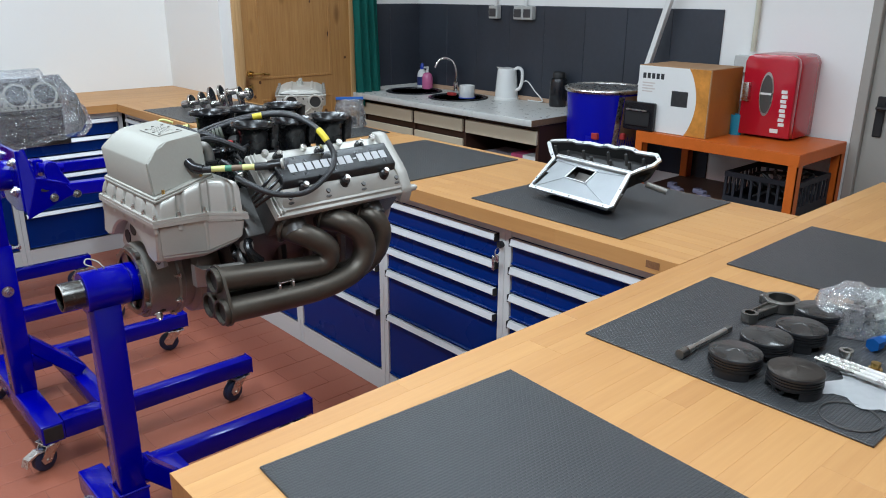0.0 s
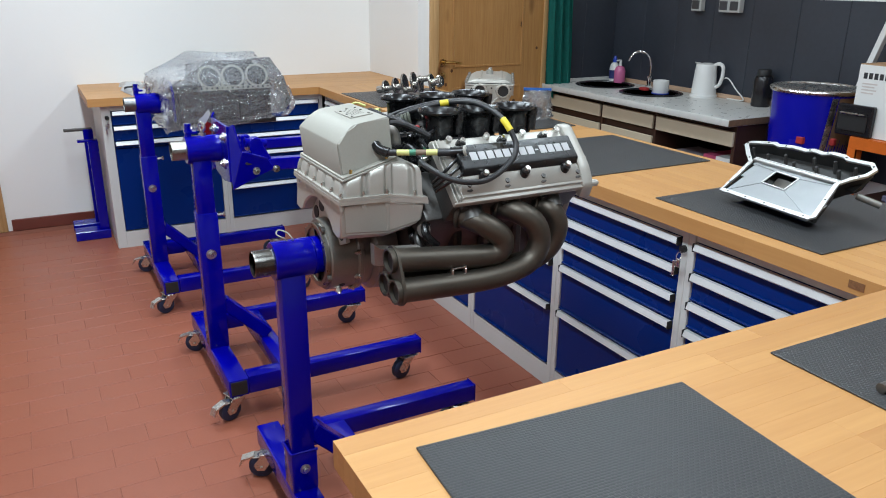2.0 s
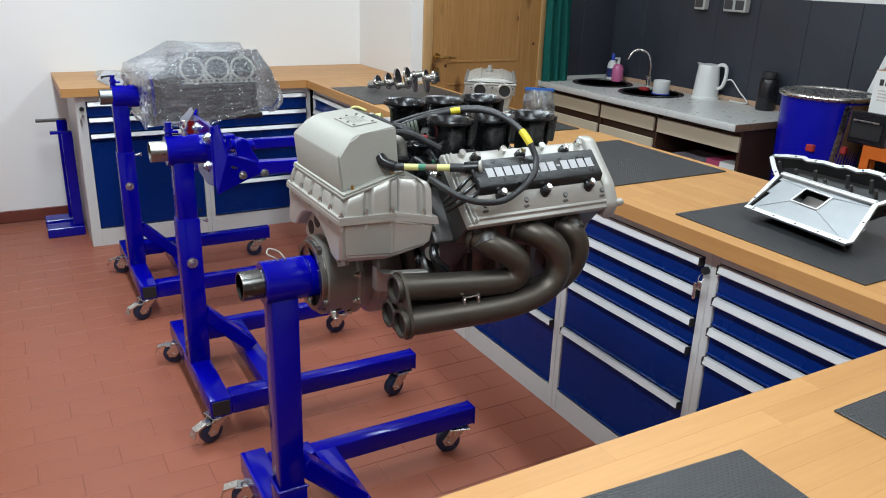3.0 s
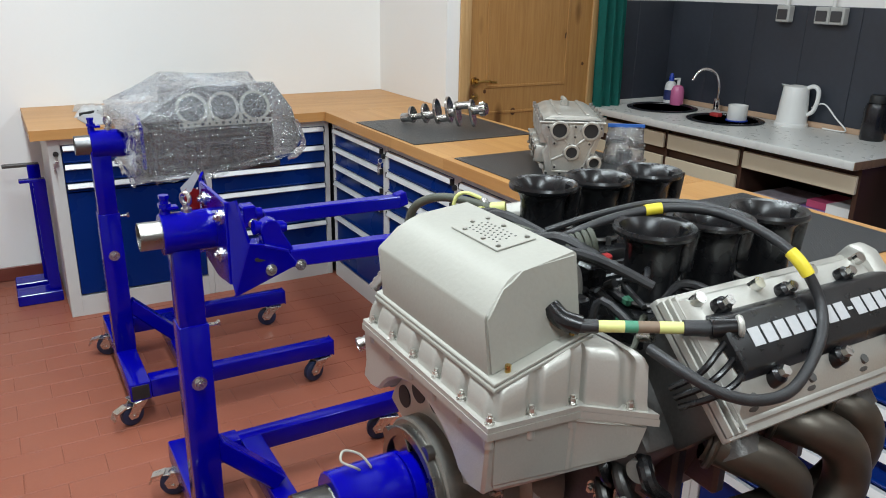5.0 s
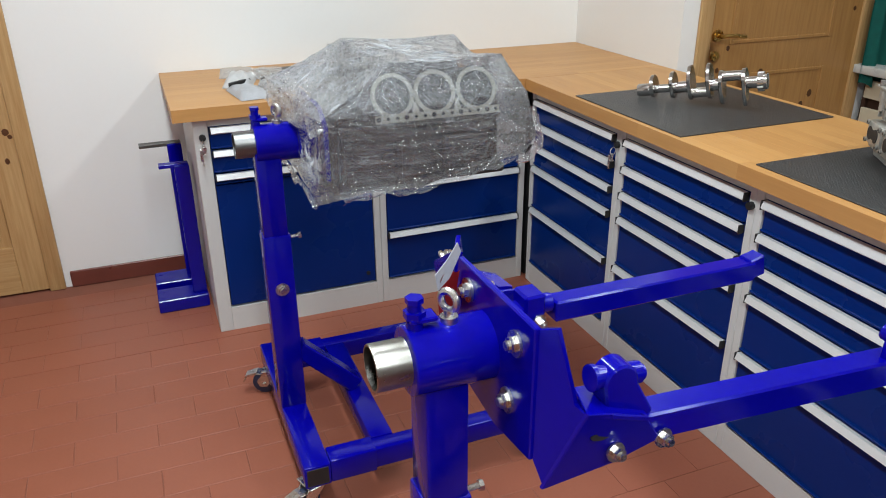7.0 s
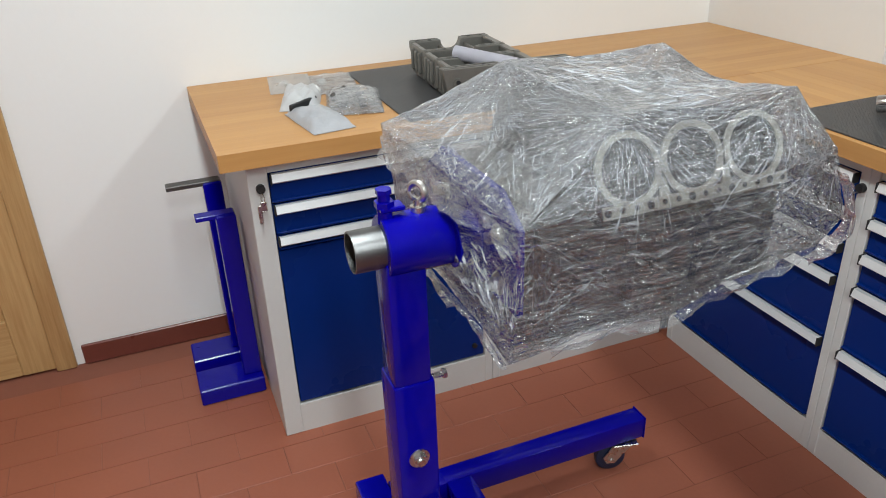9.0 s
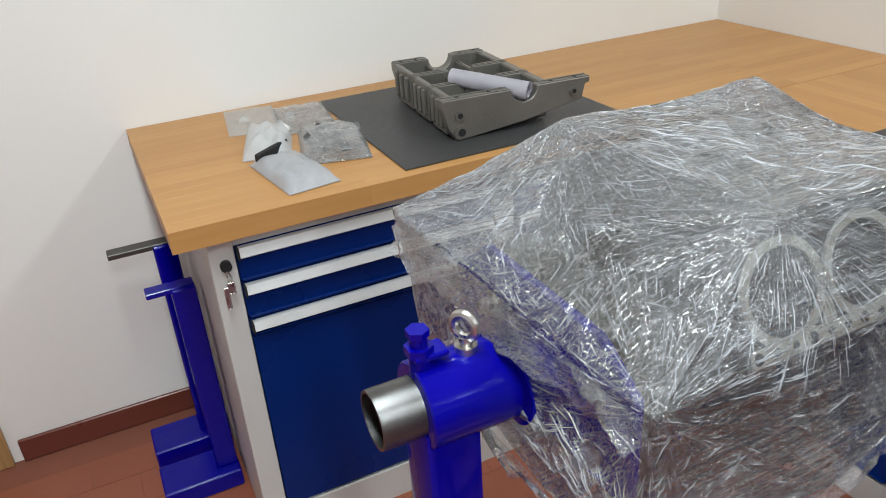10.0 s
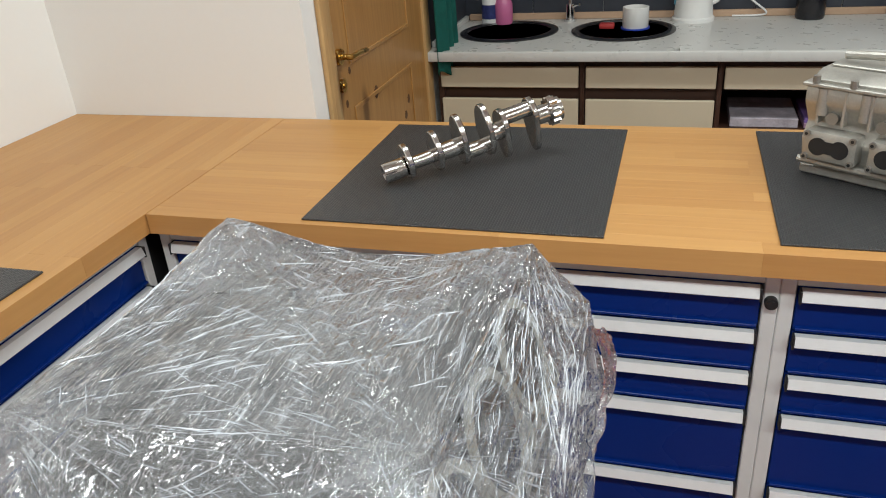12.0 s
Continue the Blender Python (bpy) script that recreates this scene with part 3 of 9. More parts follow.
def cabinet(m, width, rows, bottom=0.095, locks=(0.619,), door=None, keys=False, depth=0.62, label="", edge=0.026):
    """A workshop cabinet: local x along its front, which faces -y at y = 0. rows: tops of the drawers."""
    c = thing("drawer_cabinet", (0, 0, 0), label or "grey steel drawer cabinet with blue drawers and pale grips", "drawer cabinet", "workshop cabinets")
    post, top = 0.026, BT - TH - 0.002
    part("side_panel", box(B(), 0.0003, 0, 0, edge, depth, top, 0.002), M["carcass"], c)
    part("side_panel", box(B(), width - post, 0, 0, width - 0.0003, depth, top, 0.002), M["carcass"], c)
    part("plinth", box(B(), edge, 0.002, 0, width - post, depth, bottom - 0.004), M["carcass"], c)
    part("top_rail", box(B(), edge, 0.003, rows[0] + 0.001, width - post, 0.031, top, 0.001), M["carcass"], c)
    part("top_panel", box(B(), edge, 0.0315, top - 0.02, width - post, depth, top), M["carcass"], c)
    part("back_panel", box(B(), edge, depth - 0.01, bottom - 0.004, width - post, depth, top - 0.02), M["carcass"], c)
    # solid black block put in for the shade behind the drawers
    part("inner_shelf", box(B(), edge, 0.032, bottom - 0.003, width - post, depth - 0.012, top - 0.021), M["dark"], c, "black block standing in for the shaded cabinet inside")
    edges = list(rows) + [bottom]
    for k in range(len(rows)):
        zt, zb = edges[k], edges[k + 1]
        is_door = door is not None and k == len(rows) - 1
        bm = box(B(), edge + 0.003, 0.004, zb + 0.004, width - post - 0.003, 0.03, zt - 0.001, 0.002)
        if not is_door:
            box(bm, edge + 0.006, -0.004, zb + 0.006, width - post - 0.006, 0.006, zb + 0.0115, 0.001)
        dr = part("door" if is_door else "drawer", bm, M["drawer"], c)
        if is_door:
            part("keyhole", rod(B(), (width - post - 0.035, 0.004, zb + 0.045), (width - post - 0.035, -0.004, zb + 0.045), 0.008), M["dark"], dr, "small black lock")
            continue
        g = B()
        prism(g, [(edge + 0.008, 0.003, zt - 0.026), (edge + 0.008, -0.010, zt - 0.026), (edge + 0.008, -0.017, zt - 0.021), (edge + 0.008, -0.010, zt - 0.002), (edge + 0.008, 0.003, zt - 0.002)],
              (width - edge - post - 0.016, 0, 0))
        gr = part("grip", g, M["grip"], dr, "pale aluminium grip strip")
        for xx in (edge + 0.0058, width - post - 0.0058):
            part("grip_cap", box(B(), xx - 0.0020, -0.0165, zt - 0.027, xx + 0.0020, 0.004, zt - 0.001, 0.001), M["dark"], gr, "black plastic end cap")
    for lx in locks:
        lk = B()
        rod(lk, (lx, 0.001, 0.785), (lx, -0.012, 0.785), 0.0115)
        rod(lk, (lx, -0.012, 0.785), (lx, -0.014, 0.785), 0.007)
        lob = part("lock", lk, M["dark"], c, "black round lock")
        if keys and lx == locks[0]:
            kb = B()
            torus(kb, (lx, -0.02, 0.765), (1, 0.2, 0), 0.013, 0.0015, 16, 5)
            box(kb, lx - 0.008, -0.024, 0.73, lx + 0.008, -0.021, 0.757, 0.002)
            box(kb, lx - 0.016, -0.028, 0.70, lx - 0.006, -0.025, 0.75, 0.002)
            part("key", kb, M["zinc"], lob, "small keys on a ring")
    c.matrix_basis = m
    return c


FIVE = [0.818, 0.724, 0.632, 0.541, 0.357]
XF, YF = 2.455, 5.622
cabinet(pose(1.128, YF, 0), 0.672, [0.82, 0.734, 0.645, 0.60], 0.102, locks=(0.030, 0.659), door=True, keys=True, label="grey steel cabinet with three blue drawers over a door", edge=0.052)
cabinet(pose(1.8005, YF, 0), 0.648, [0.82, 0.722, 0.632, 0.52, 0.313], 0.102, locks=(0.013,))
for k in range(6):
    cabinet(pose(XF, 5.592 - 0.632 * k, 0, 0, 0, -90), 0.632, FIVE, keys=k in (0, 4))
bm = box(B(), 2.47, 5.64, 0.0, 2.52, 5.72, 0.853)
solo("corner_filler", bm, M["dark"], "dark gap strip between cabinets in the bench corner", "filler panel", kind="structure")
# panels that carry the long near bench
for xx in (1.24, 2.42, 3.60):
    bm = box(B(), xx, 1.12, 0, xx + 0.03, 1.70, BT - TH - 0.001, 0.003)
    solo("bench_support", bm, M["carcass"], "light grey steel support panel under the benchtop", "bench support", "bench supports")

# ---- engine stands ----


def caster(st, x, y, turn, brake):
    """A swivel caster under the frame; the wheel rolls along the turned x axis."""
    m = pose(x, y, 0, 0, 0, turn)
    f = B()
    box(f, -0.035, -0.035, 0.094, 0.035, 0.035, 0.0995, 0.002, 1, m)
    rod(f, m @ Vector((0, 0, 0.082)), m @ Vector((0, 0, 0.095)), 0.024)
    for s in (-1, 1):
        pts = [m @ Vector(p) for p in ((0.026, s * 0.019, 0.090), (-0.030, s * 0.019, 0.090), (-0.056, s * 0.019, 0.052), (-0.046, s * 0.019, 0.032), (-0.022, s * 0.019, 0.032), (-0.004, s * 0.019, 0.058))]
        prism(f, pts, m.to_3x3() @ Vector((0, s * 0.003, 0)))
    box(f, -0.026, -0.019, 0.081, 0.022, 0.019, 0.085, 0.001, 1, m)
    rod(f, m @ Vector((-0.032, -0.026, 0.042)), m @ Vector((-0.032, 0.026, 0.042)), 0.006, seg=8)
    cs = part("caster", f, M["zinc"], st, "zinc swivel caster with dark wheel")
    w = B()
    mm = m @ pose(-0.032, 0, 0.0422, 90, 0, 0)
    lathe(w, [(0.010, -0.014), (0.034, -0.014), (0.0405, -0.010), (0.042, 0), (0.0405, 0.010), (0.034, 0.014), (0.010, 0.014)], 24, mm)
    part("wheel", w, M["rubberblue"], cs)
    if brake:
        b = B()
        prism(b, [m @ Vector(p) for p in ((-0.055, -0.016, 0.085), (-0.095, -0.016, 0.072), (-0.105, -0.016, 0.046), (-0.100, -0.016, 0.046), (-0.090, -0.016, 0.066), (-0.055, -0.016, 0.079))], m.to_3x3() @ Vector((0, 0.032, 0)))
        box(b, -0.058, -0.02, 0.078, -0.02, 0.02, 0.0815, 0.001, 1, m)
        part("brake_lever", b, M["zinc"], cs)


def stand_frame(col, reach, joint, pipe_z, label, pipe_in=-0.05, pipe_out=0.11, weld=False, bore=None):
    """An engine stand: a base bar across, two legs ahead along x, a telescopic column and a sleeve on top."""
    st = thing("engine_stand", (col[0], col[1], 0), label, "engine stand", "blue engine stands")
    zb, zt = 0.100, 0.168
    part("base_bar", box(B(), -0.037, -0.333, zb, 0.036, 0.360, zt, 0.005, 2), M["blue"], st)
    for s in (-1, 1):
        b = B()
        yl = s * 0.295
        box(b, 0.0365, yl - 0.027, zb + 0.003, reach, yl + 0.027, zt - 0.003, 0.005, 2)
        box(b, reach - 0.002, yl - 0.0285, zb + 0.001, reach + 0.002, yl + 0.0285, zt - 0.001, 0.001)
        part("leg", b, M["blue"], st)
        part("leg_socket", box(B(), 0.0365, yl - 0.033, zb - 0.0005, 0.166, yl + 0.033, zt + 0.001, 0.004, 2), M["blue"], st)
    # black plates in place of the shade inside the open tube ends
    for y in (-0.3335, 0.3605):
        part("end_cap", box(B(), -0.030, y - 0.001, zb + 0.007, 0.029, y + 0.001, zt - 0.007, 0.0008), M["dark"], st, "black plate standing for shade in the open tube")
    part("cross_bar", box(B(), 0.1665, -0.2675, zb + 0.004, 0.232, 0.2675, zt - 0.001, 0.005, 2), M["blue"], st)
    part("brace", bar(B(), (0.032, 0, 0.345), (0.200, 0, 0.176), 0.052, 0.05), M["blue"], st)
    lo = B()
    box(lo, -0.0375, -0.0375, zt - 0.002, 0.0375, 0.0375, joint, 0.005, 2)
    if weld:
        for k in range(14):
            for xx, yy in ((-0.036 + k * 0.0055, -0.0375), (-0.0375, -0.036 + k * 0.0055)):
                bmesh.ops.create_icosphere(lo, subdivisions=1, radius=0.005, matrix=Matrix.Translation((xx, yy, joint)))
    part("lower_column", lo, M["blue"], st)
    part("upper_column", box(B(), -0.0335, -0.0335, joint - 0.05, 0.0325, 0.0335, pipe_z - 0.02, 0.005, 2), M["blue"], st)
    if joint > 0.5:
        part("bolt", hexbolt(B(), (0.0, -0.0375, 0.556), (0, -1, 0), 0.013, 0.009), M["zinc"], st, "zinc clamping bolt")
        bl = rod(B(), (0.03, 0.0, joint - 0.02), (0.066, 0.0, joint - 0.02), 0.005, seg=8)
        rod(bl, (0.064, 0.0, joint - 0.02), (0.071, 0.0, joint - 0.02), 0.0095, seg=6)
        part("bolt", bl, M["zinc"], st, "zinc clamping bolt")
    else:
        part("bolt", hexbolt(B(), (0.0, -0.0375, 0.24), (0, -1, 0), 0.010, 0.008), M["zinc"], st, "zinc clamping bolt")
    sl = B()
    m, ln = axis_matrix((pipe_in, 0, pipe_z), (pipe_out, 0, pipe_z))
    lathe(sl, [(0.0345, 0), (0.048, 0), (0.0505, 0.002), (0.0505, ln - 0.002), (0.048, ln), (0.0345, ln)], 40, m, True)
    part("sleeve", sl, M["blue"], st, "blue sleeve tube")
    tb = B()
    m, ln = axis_matrix((pipe_in - 0.050, 0, pipe_z), (pipe_out + 0.012, 0, pipe_z))
    lathe(tb, [(0.0305, 0), (0.0336, 0), (0.0342, 0.002), (0.0342, ln), (0.0305, ln)], 36, m, True)
    part("spindle", tb, bore or M["steel"], st, "turned steel spindle tube")
    for xx, yy, tn, br in ((-0.006, -0.296, 20, True), (-0.006, 0.312, -22, True), (reach - 0.05, -0.295, 14, False), (reach - 0.05, 0.295, -14, False)):
        caster(st, xx, yy, tn, br)
    return st


def sleeve_hardware(st, pz, x_clamp=-0.035, x_eye=0.015):
    b = B()
    rod(b, (x_clamp, 0, pz + 0.04), (x_clamp, 0, pz + 0.062), 0.012)
    box(b, x_clamp - 0.01, -0.014, pz + 0.060, x_clamp + 0.03, 0.014, pz + 0.068, 0.002)
    rod(b, (x_clamp, 0, pz + 0.066), (x_clamp, 0, pz + 0.076), 0.016, seg=6)
    rod(b, (x_clamp, 0, pz + 0.076), (x_clamp, 0, pz + 0.090), 0.010)
    rod(b, (x_clamp, 0, pz + 0.088), (x_clamp, 0, pz + 0.096), 0.013, seg=6)
    part("clamp_screw", b, M["blue"], st)
    e = B()
    rod(e, (x_eye, 0, pz + 0.044), (x_eye, 0, pz + 0.058), 0.013, seg=16)
    rod(e, (x_eye, 0, pz + 0.056), (x_eye, 0, pz + 0.068), 0.008, seg=12)
    torus(e, (x_eye, 0, pz + 0.081), (0.9, 0.5, 0), 0.014, 0.0055)
    part("eye_bolt", e, M["zinc"], st, "chromed lifting eye bolt")


S1, S2, S3 = (1.318, 2.70), (1.306, 3.718), (1.259, 4.826)
PZ1, PZ2, PZ3 = 0.854, 0.950, 0.966
st1 = stand_frame(S1, 0.733, 0.295, PZ1, "ultramarine blue steel stand carrying the complete racing engine", -0.045, 0.066, True, M["oilysteel"])
st2 = stand_frame(S2, 0.740, 0.715, PZ2, "ultramarine blue steel stand with an empty mounting head", -0.05, 0.076)
st3 = stand_frame(S3, 0.738, 0.715, PZ3, "ultramarine blue steel stand carrying the wrapped engine block", -0.03, 0.085, bore=M["spindle"])
sleeve_hardware(st2, PZ2)
sleeve_hardware(st3, PZ3, -0.02, 0.035)
w1 = tube(B(), [(0.0, 0, PZ1 + 0.046), (-0.012, -0.008, PZ1 + 0.060), (-0.028, 0.0, PZ1 + 0.070), (-0.02, 0.01, PZ1 + 0.078), (0.0, 0.004, PZ1 + 0.070), (0.010, -0.008, PZ1 + 0.056), (0.014, 0, PZ1 + 0.046)], 0.0018, 6)
part("wire_tie", w1, M["gasket"], st1, "thin white wire tie")

# mounting head of the empty stand
mh = B()
prism(mh, [(1.376, 3.575, 0.85), (1.376, 3.575, 1.05), (1.376, 3.815, 1.046), (1.376, 3.84, 0.94), (1.376, 3.80, 0.85), (1.376, 3.68, 0.835)], (0.010, 0, 0), 0.002)
part("head_plate", mh, M["blue"], st2, "blue flat mounting plate", w=True)
for yy, zz in ((3.622, 1.004), (3.775, 1.010), (3.640, 0.905), (3.79, 0.90)):
    b = B()
    rod(b, (1.360, yy, zz), (1.415, yy, zz), 0.0065, seg=10)
    hexbolt(b, (1.3755, yy, zz), (-1, 0, 0), 0.0115, 0.009)
    rod(b, (1.372, yy, zz), (1.3762, yy, zz), 0.0185, seg=20)
    hexbolt(b, (1.3865, yy, zz), (1, 0, 0), 0.0115, 0.009)
    part("bolt", b, M["zinc"], st2, "zinc hexagon bolt and washer", w=True)
# folded gussets at both ends of the plate
for side in (0, 1):
    fx = (lambda q: (q[0], 7.42 - q[1], q[2])) if side else (lambda q: q)
    sg = -1 if side else 1
    reach2 = 0.45 if side else 1.0
    g2 = B()
    side_pts = [(1.376, 3.538, 0.83), (1.405, 3.490, 0.973), (1.440, 3.489, 0.966), (1.405 + 0.084 * reach2, 3.490, 0.948), (1.405 + 0.112 * reach2, 3.492, 0.905), (1.405 + 0.05 * reach2, 3.503, 0.878)]
    prism(g2, [fx(q) for q in side_pts], (0, sg * 0.008, 0), 0.0015)
    prism(g2, [fx(q) for q in ((1.382, 3.576, 1.048), (1.394, 3.553, 1.058), (1.414, 3.535, 0.955), (1.405, 3.493, 0.970), (1.378, 3.540, 0.835), (1.382, 3.576, 0.85))], (0.007, sg * 0.002, 0), 0.001)
    prism(g2, [fx(q) for q in ((1.405, 3.492, 0.972), (1.440, 3.490, 0.965), (1.466, 3.560, 0.960), (1.427, 3.560, 0.963))], (0, 0, -0.008), 0.001)
    prism(g2, [fx(q) for q in ((1.438, 3.488, 0.9655), (1.495, 3.490, 0.945), (1.50, 3.545, 0.945), (1.462, 3.558, 0.958))], (0, 0, -0.007), 0.001)
    prism(g2, [fx(q) for q in ((1.387, 3.562, 0.85), (1.43, 3.556, 0.955), (1.50, 3.553, 0.945), (1.52, 3.553, 0.90), (1.46, 3.556, 0.875))], (0, sg * 0.007, 0), 0.001)
    br = part("bracket", g2, M["blue"], st2, "folded blue steel bracket", w=True)
    if not side:
        for cx, cz, a, b2 in ((1.430, 0.931, 0.014, 0.006),):
            o = prism(B(), [(cx + a * math.cos(k * math.pi / 8), 3.4885 + (0.973 - cz) * 0.16, cz + b2 * math.sin(k * math.pi / 8)) for k in range(16)], (0, 0.004, 0))
            part("slot", o, M["dark"], br, "dark oval slot", w=True)
        for px, pz in ((1.452, 0.902), (1.523, 0.903)):
            part("bolt", hexbolt(B(), (px, 3.494, pz), (0.1, -1, 0.1), 0.009, 0.009), M["zinc"], st2, "zinc hexagon bolt", w=True)
    else:
        part("bolt", hexbolt(B(), (1.405, 3.945, 0.985), (0.6, -0.3, 0.6), 0.009, 0.010), M["zinc"], st2, "zinc hexagon bolt", w=True)
part("bracket", prism(B(), [(1.388, 3.842, 1.040), (1.396, 3.900, 1.014), (1.393, 3.965, 0.972), (1.399, 3.925, 0.850), (1.386, 3.842, 0.875)], (0.008, 0, 0), 0.002), M["blue"], st2, "folded blue steel bracket", w=True)
# pivot lug with its pin
k = B()
lug = [(1.442, 3.505, 0.955), (1.436, 3.505, 0.995)] + [(1.460 - 0.024 * math.cos(math.pi * n / 8), 3.505, 0.994 + 0.024 * math.sin(math.pi * n / 8)) for n in range(1, 8)] + [(1.486, 3.505, 0.985), (1.512, 3.505, 0.940), (1.505, 3.505, 0.935)]
prism(k, lug, (0, 0.034, 0), 0.003)
rod(k, (1.424, 3.522, 1.000), (1.494, 3.522, 0.992), 0.0145, seg=20)
rod(k, (1.424, 3.522, 1.000), (1.430, 3.522, 0.9995), 0.017, seg=20)
part("clevis", k, M["blue"], st2, "blue pivot lug", w=True)
part("pin", rod(B(), (1.488, 3.522, 0.992), (1.500, 3.522, 0.991), 0.0105, seg=16), M["blue"], st2, w=True)
b = B()
bar(b, (1.500, 3.520, 0.918), (1.935, 3.497, 0.912), 0.040, 0.042, 0.003)
prism(b, [(1.925, 3.484, 0.893), (1.956, 3.484, 0.893), (1.962, 3.484, 0.912), (1.922, 3.484, 0.982), (1.914, 3.484, 0.991), (1.903, 3.484, 0.986), (1.893, 3.484, 0.966), (1.890, 3.484, 0.925)], (0, 0.014, 0), 0.002)
lathe(b, [(0.0085, 0), (0.0130, 0), (0.0130, 0.032), (0.0085, 0.032)], 18, axis_matrix((1.903, 3.474, 0.966), (1.903, 3.506, 0.968))[0], True)
part("arm", b, M["blue"], st2, "blue square tube arm with upturned end", w=True)
b = B()
bar(b, (1.53, 3.800, 0.935), (1.935, 3.806, 0.929), 0.036, 0.036, 0.003)
bar(b, (1.925, 3.806, 0.931), (1.958, 3.807, 0.938), 0.030, 0.040, 0.003)
part("arm", b, M["blue"], st2, "blue square tube arm", w=True)
b = B()
box(b, 1.386, 3.782, 0.93, 1.475, 3.815, 0.955, 0.003)
box(b, 1.472, 3.777, 0.918, 1.508, 3.822, 0.975, 0.004)
rod(b, (1.508, 3.800, 0.948), (1.526, 3.800, 0.947), 0.016, seg=18)
part("clevis", b, M["blue"], st2, "blue pivot lug", w=True)
part("bolt", hexbolt(B(), (1.496, 3.777, 0.930), (0.2, -1, -0.2), 0.009, 0.010), M["zinc"], st2, "zinc hexagon bolt", w=True)

rg = B()
for i in range(9):
    for j in range(7):
        u2, v2 = i / 8, j / 6
        rg.verts.new((1.330 + 0.044 * u2, 3.775 + 0.035 * u2 + 0.006 * math.sin(v2 * 4), 0.968 + 0.068 * v2 + 0.008 * math.sin(u2 * 5)))
rg.verts.ensure_lookup_table()
for i in range(8):
    for j in range(6):
        rg.faces.new([rg.verts[q] for q in (i * 7 + j, (i + 1) * 7 + j, (i + 1) * 7 + j + 1, i * 7 + j + 1)])
bmesh.ops.solidify(rg, geom=list(rg.faces), thickness=0.002)
tag = thing("red_tag", (1.357, 3.80, 0.968), "red tag in a clear sleeve tucked behind the head plate", "tag")
part("card", rg, M["red"], tag, w=True, angle=60)
sv = B()
prism(sv, [(1.326, 3.772, 1.020), (1.322, 3.771, 1.046), (1.345, 3.782, 1.062), (1.366, 3.795, 1.080), (1.374, 3.800, 1.062), (1.350, 3.786, 1.030)], (-0.001, -0.003, 0.0))
part("sleeve", sv, material("cloudy_plastic", (0.44, 0.44, 0.46), 0.25, var=0.12, scale=40, bump=0.2), tag, "cloudy clear plastic sleeve", w=True)

# floor-standing spare brackets by the wall
sp = thing("spare_stand_leg", (1.04, 6.05, 0), "two blue steel uprights with foot plates leaning by the cabinet", "stand bracket", "spare brackets")
for yy, top, xo in ((5.93, 0.61, 1.085), (6.108, 0.650, 1.075)):
    part("upright", box(B(), xo - 0.028, yy - 0.028, 0.055, xo + 0.028, yy + 0.028, top, 0.004), M["blue"], sp, w=True)
    ft = B()
    box(ft, 0.915, yy - 0.06, 0.0, xo + 0.03, yy + 0.06, 0.055, 0.004)
    for xx, y2 in ((0.94, yy - 0.03), (0.94, yy + 0.03)):
        rod(ft, (xx, y2, 0.05), (xx, y2, 0.0562), 0.008, seg=10)
    part("foot_plate", ft, M["blue"], sp, w=True)
    part("top_lug", box(B(), xo - 0.085 if yy < 6 else xo - 0.135, yy - 0.02, top - 0.010, xo + 0.026, yy + 0.02, top + 0.004, 0.002), M["blue"] if yy < 6 else M["darkcast"], sp, w=True)

# ---- wrapped block ----


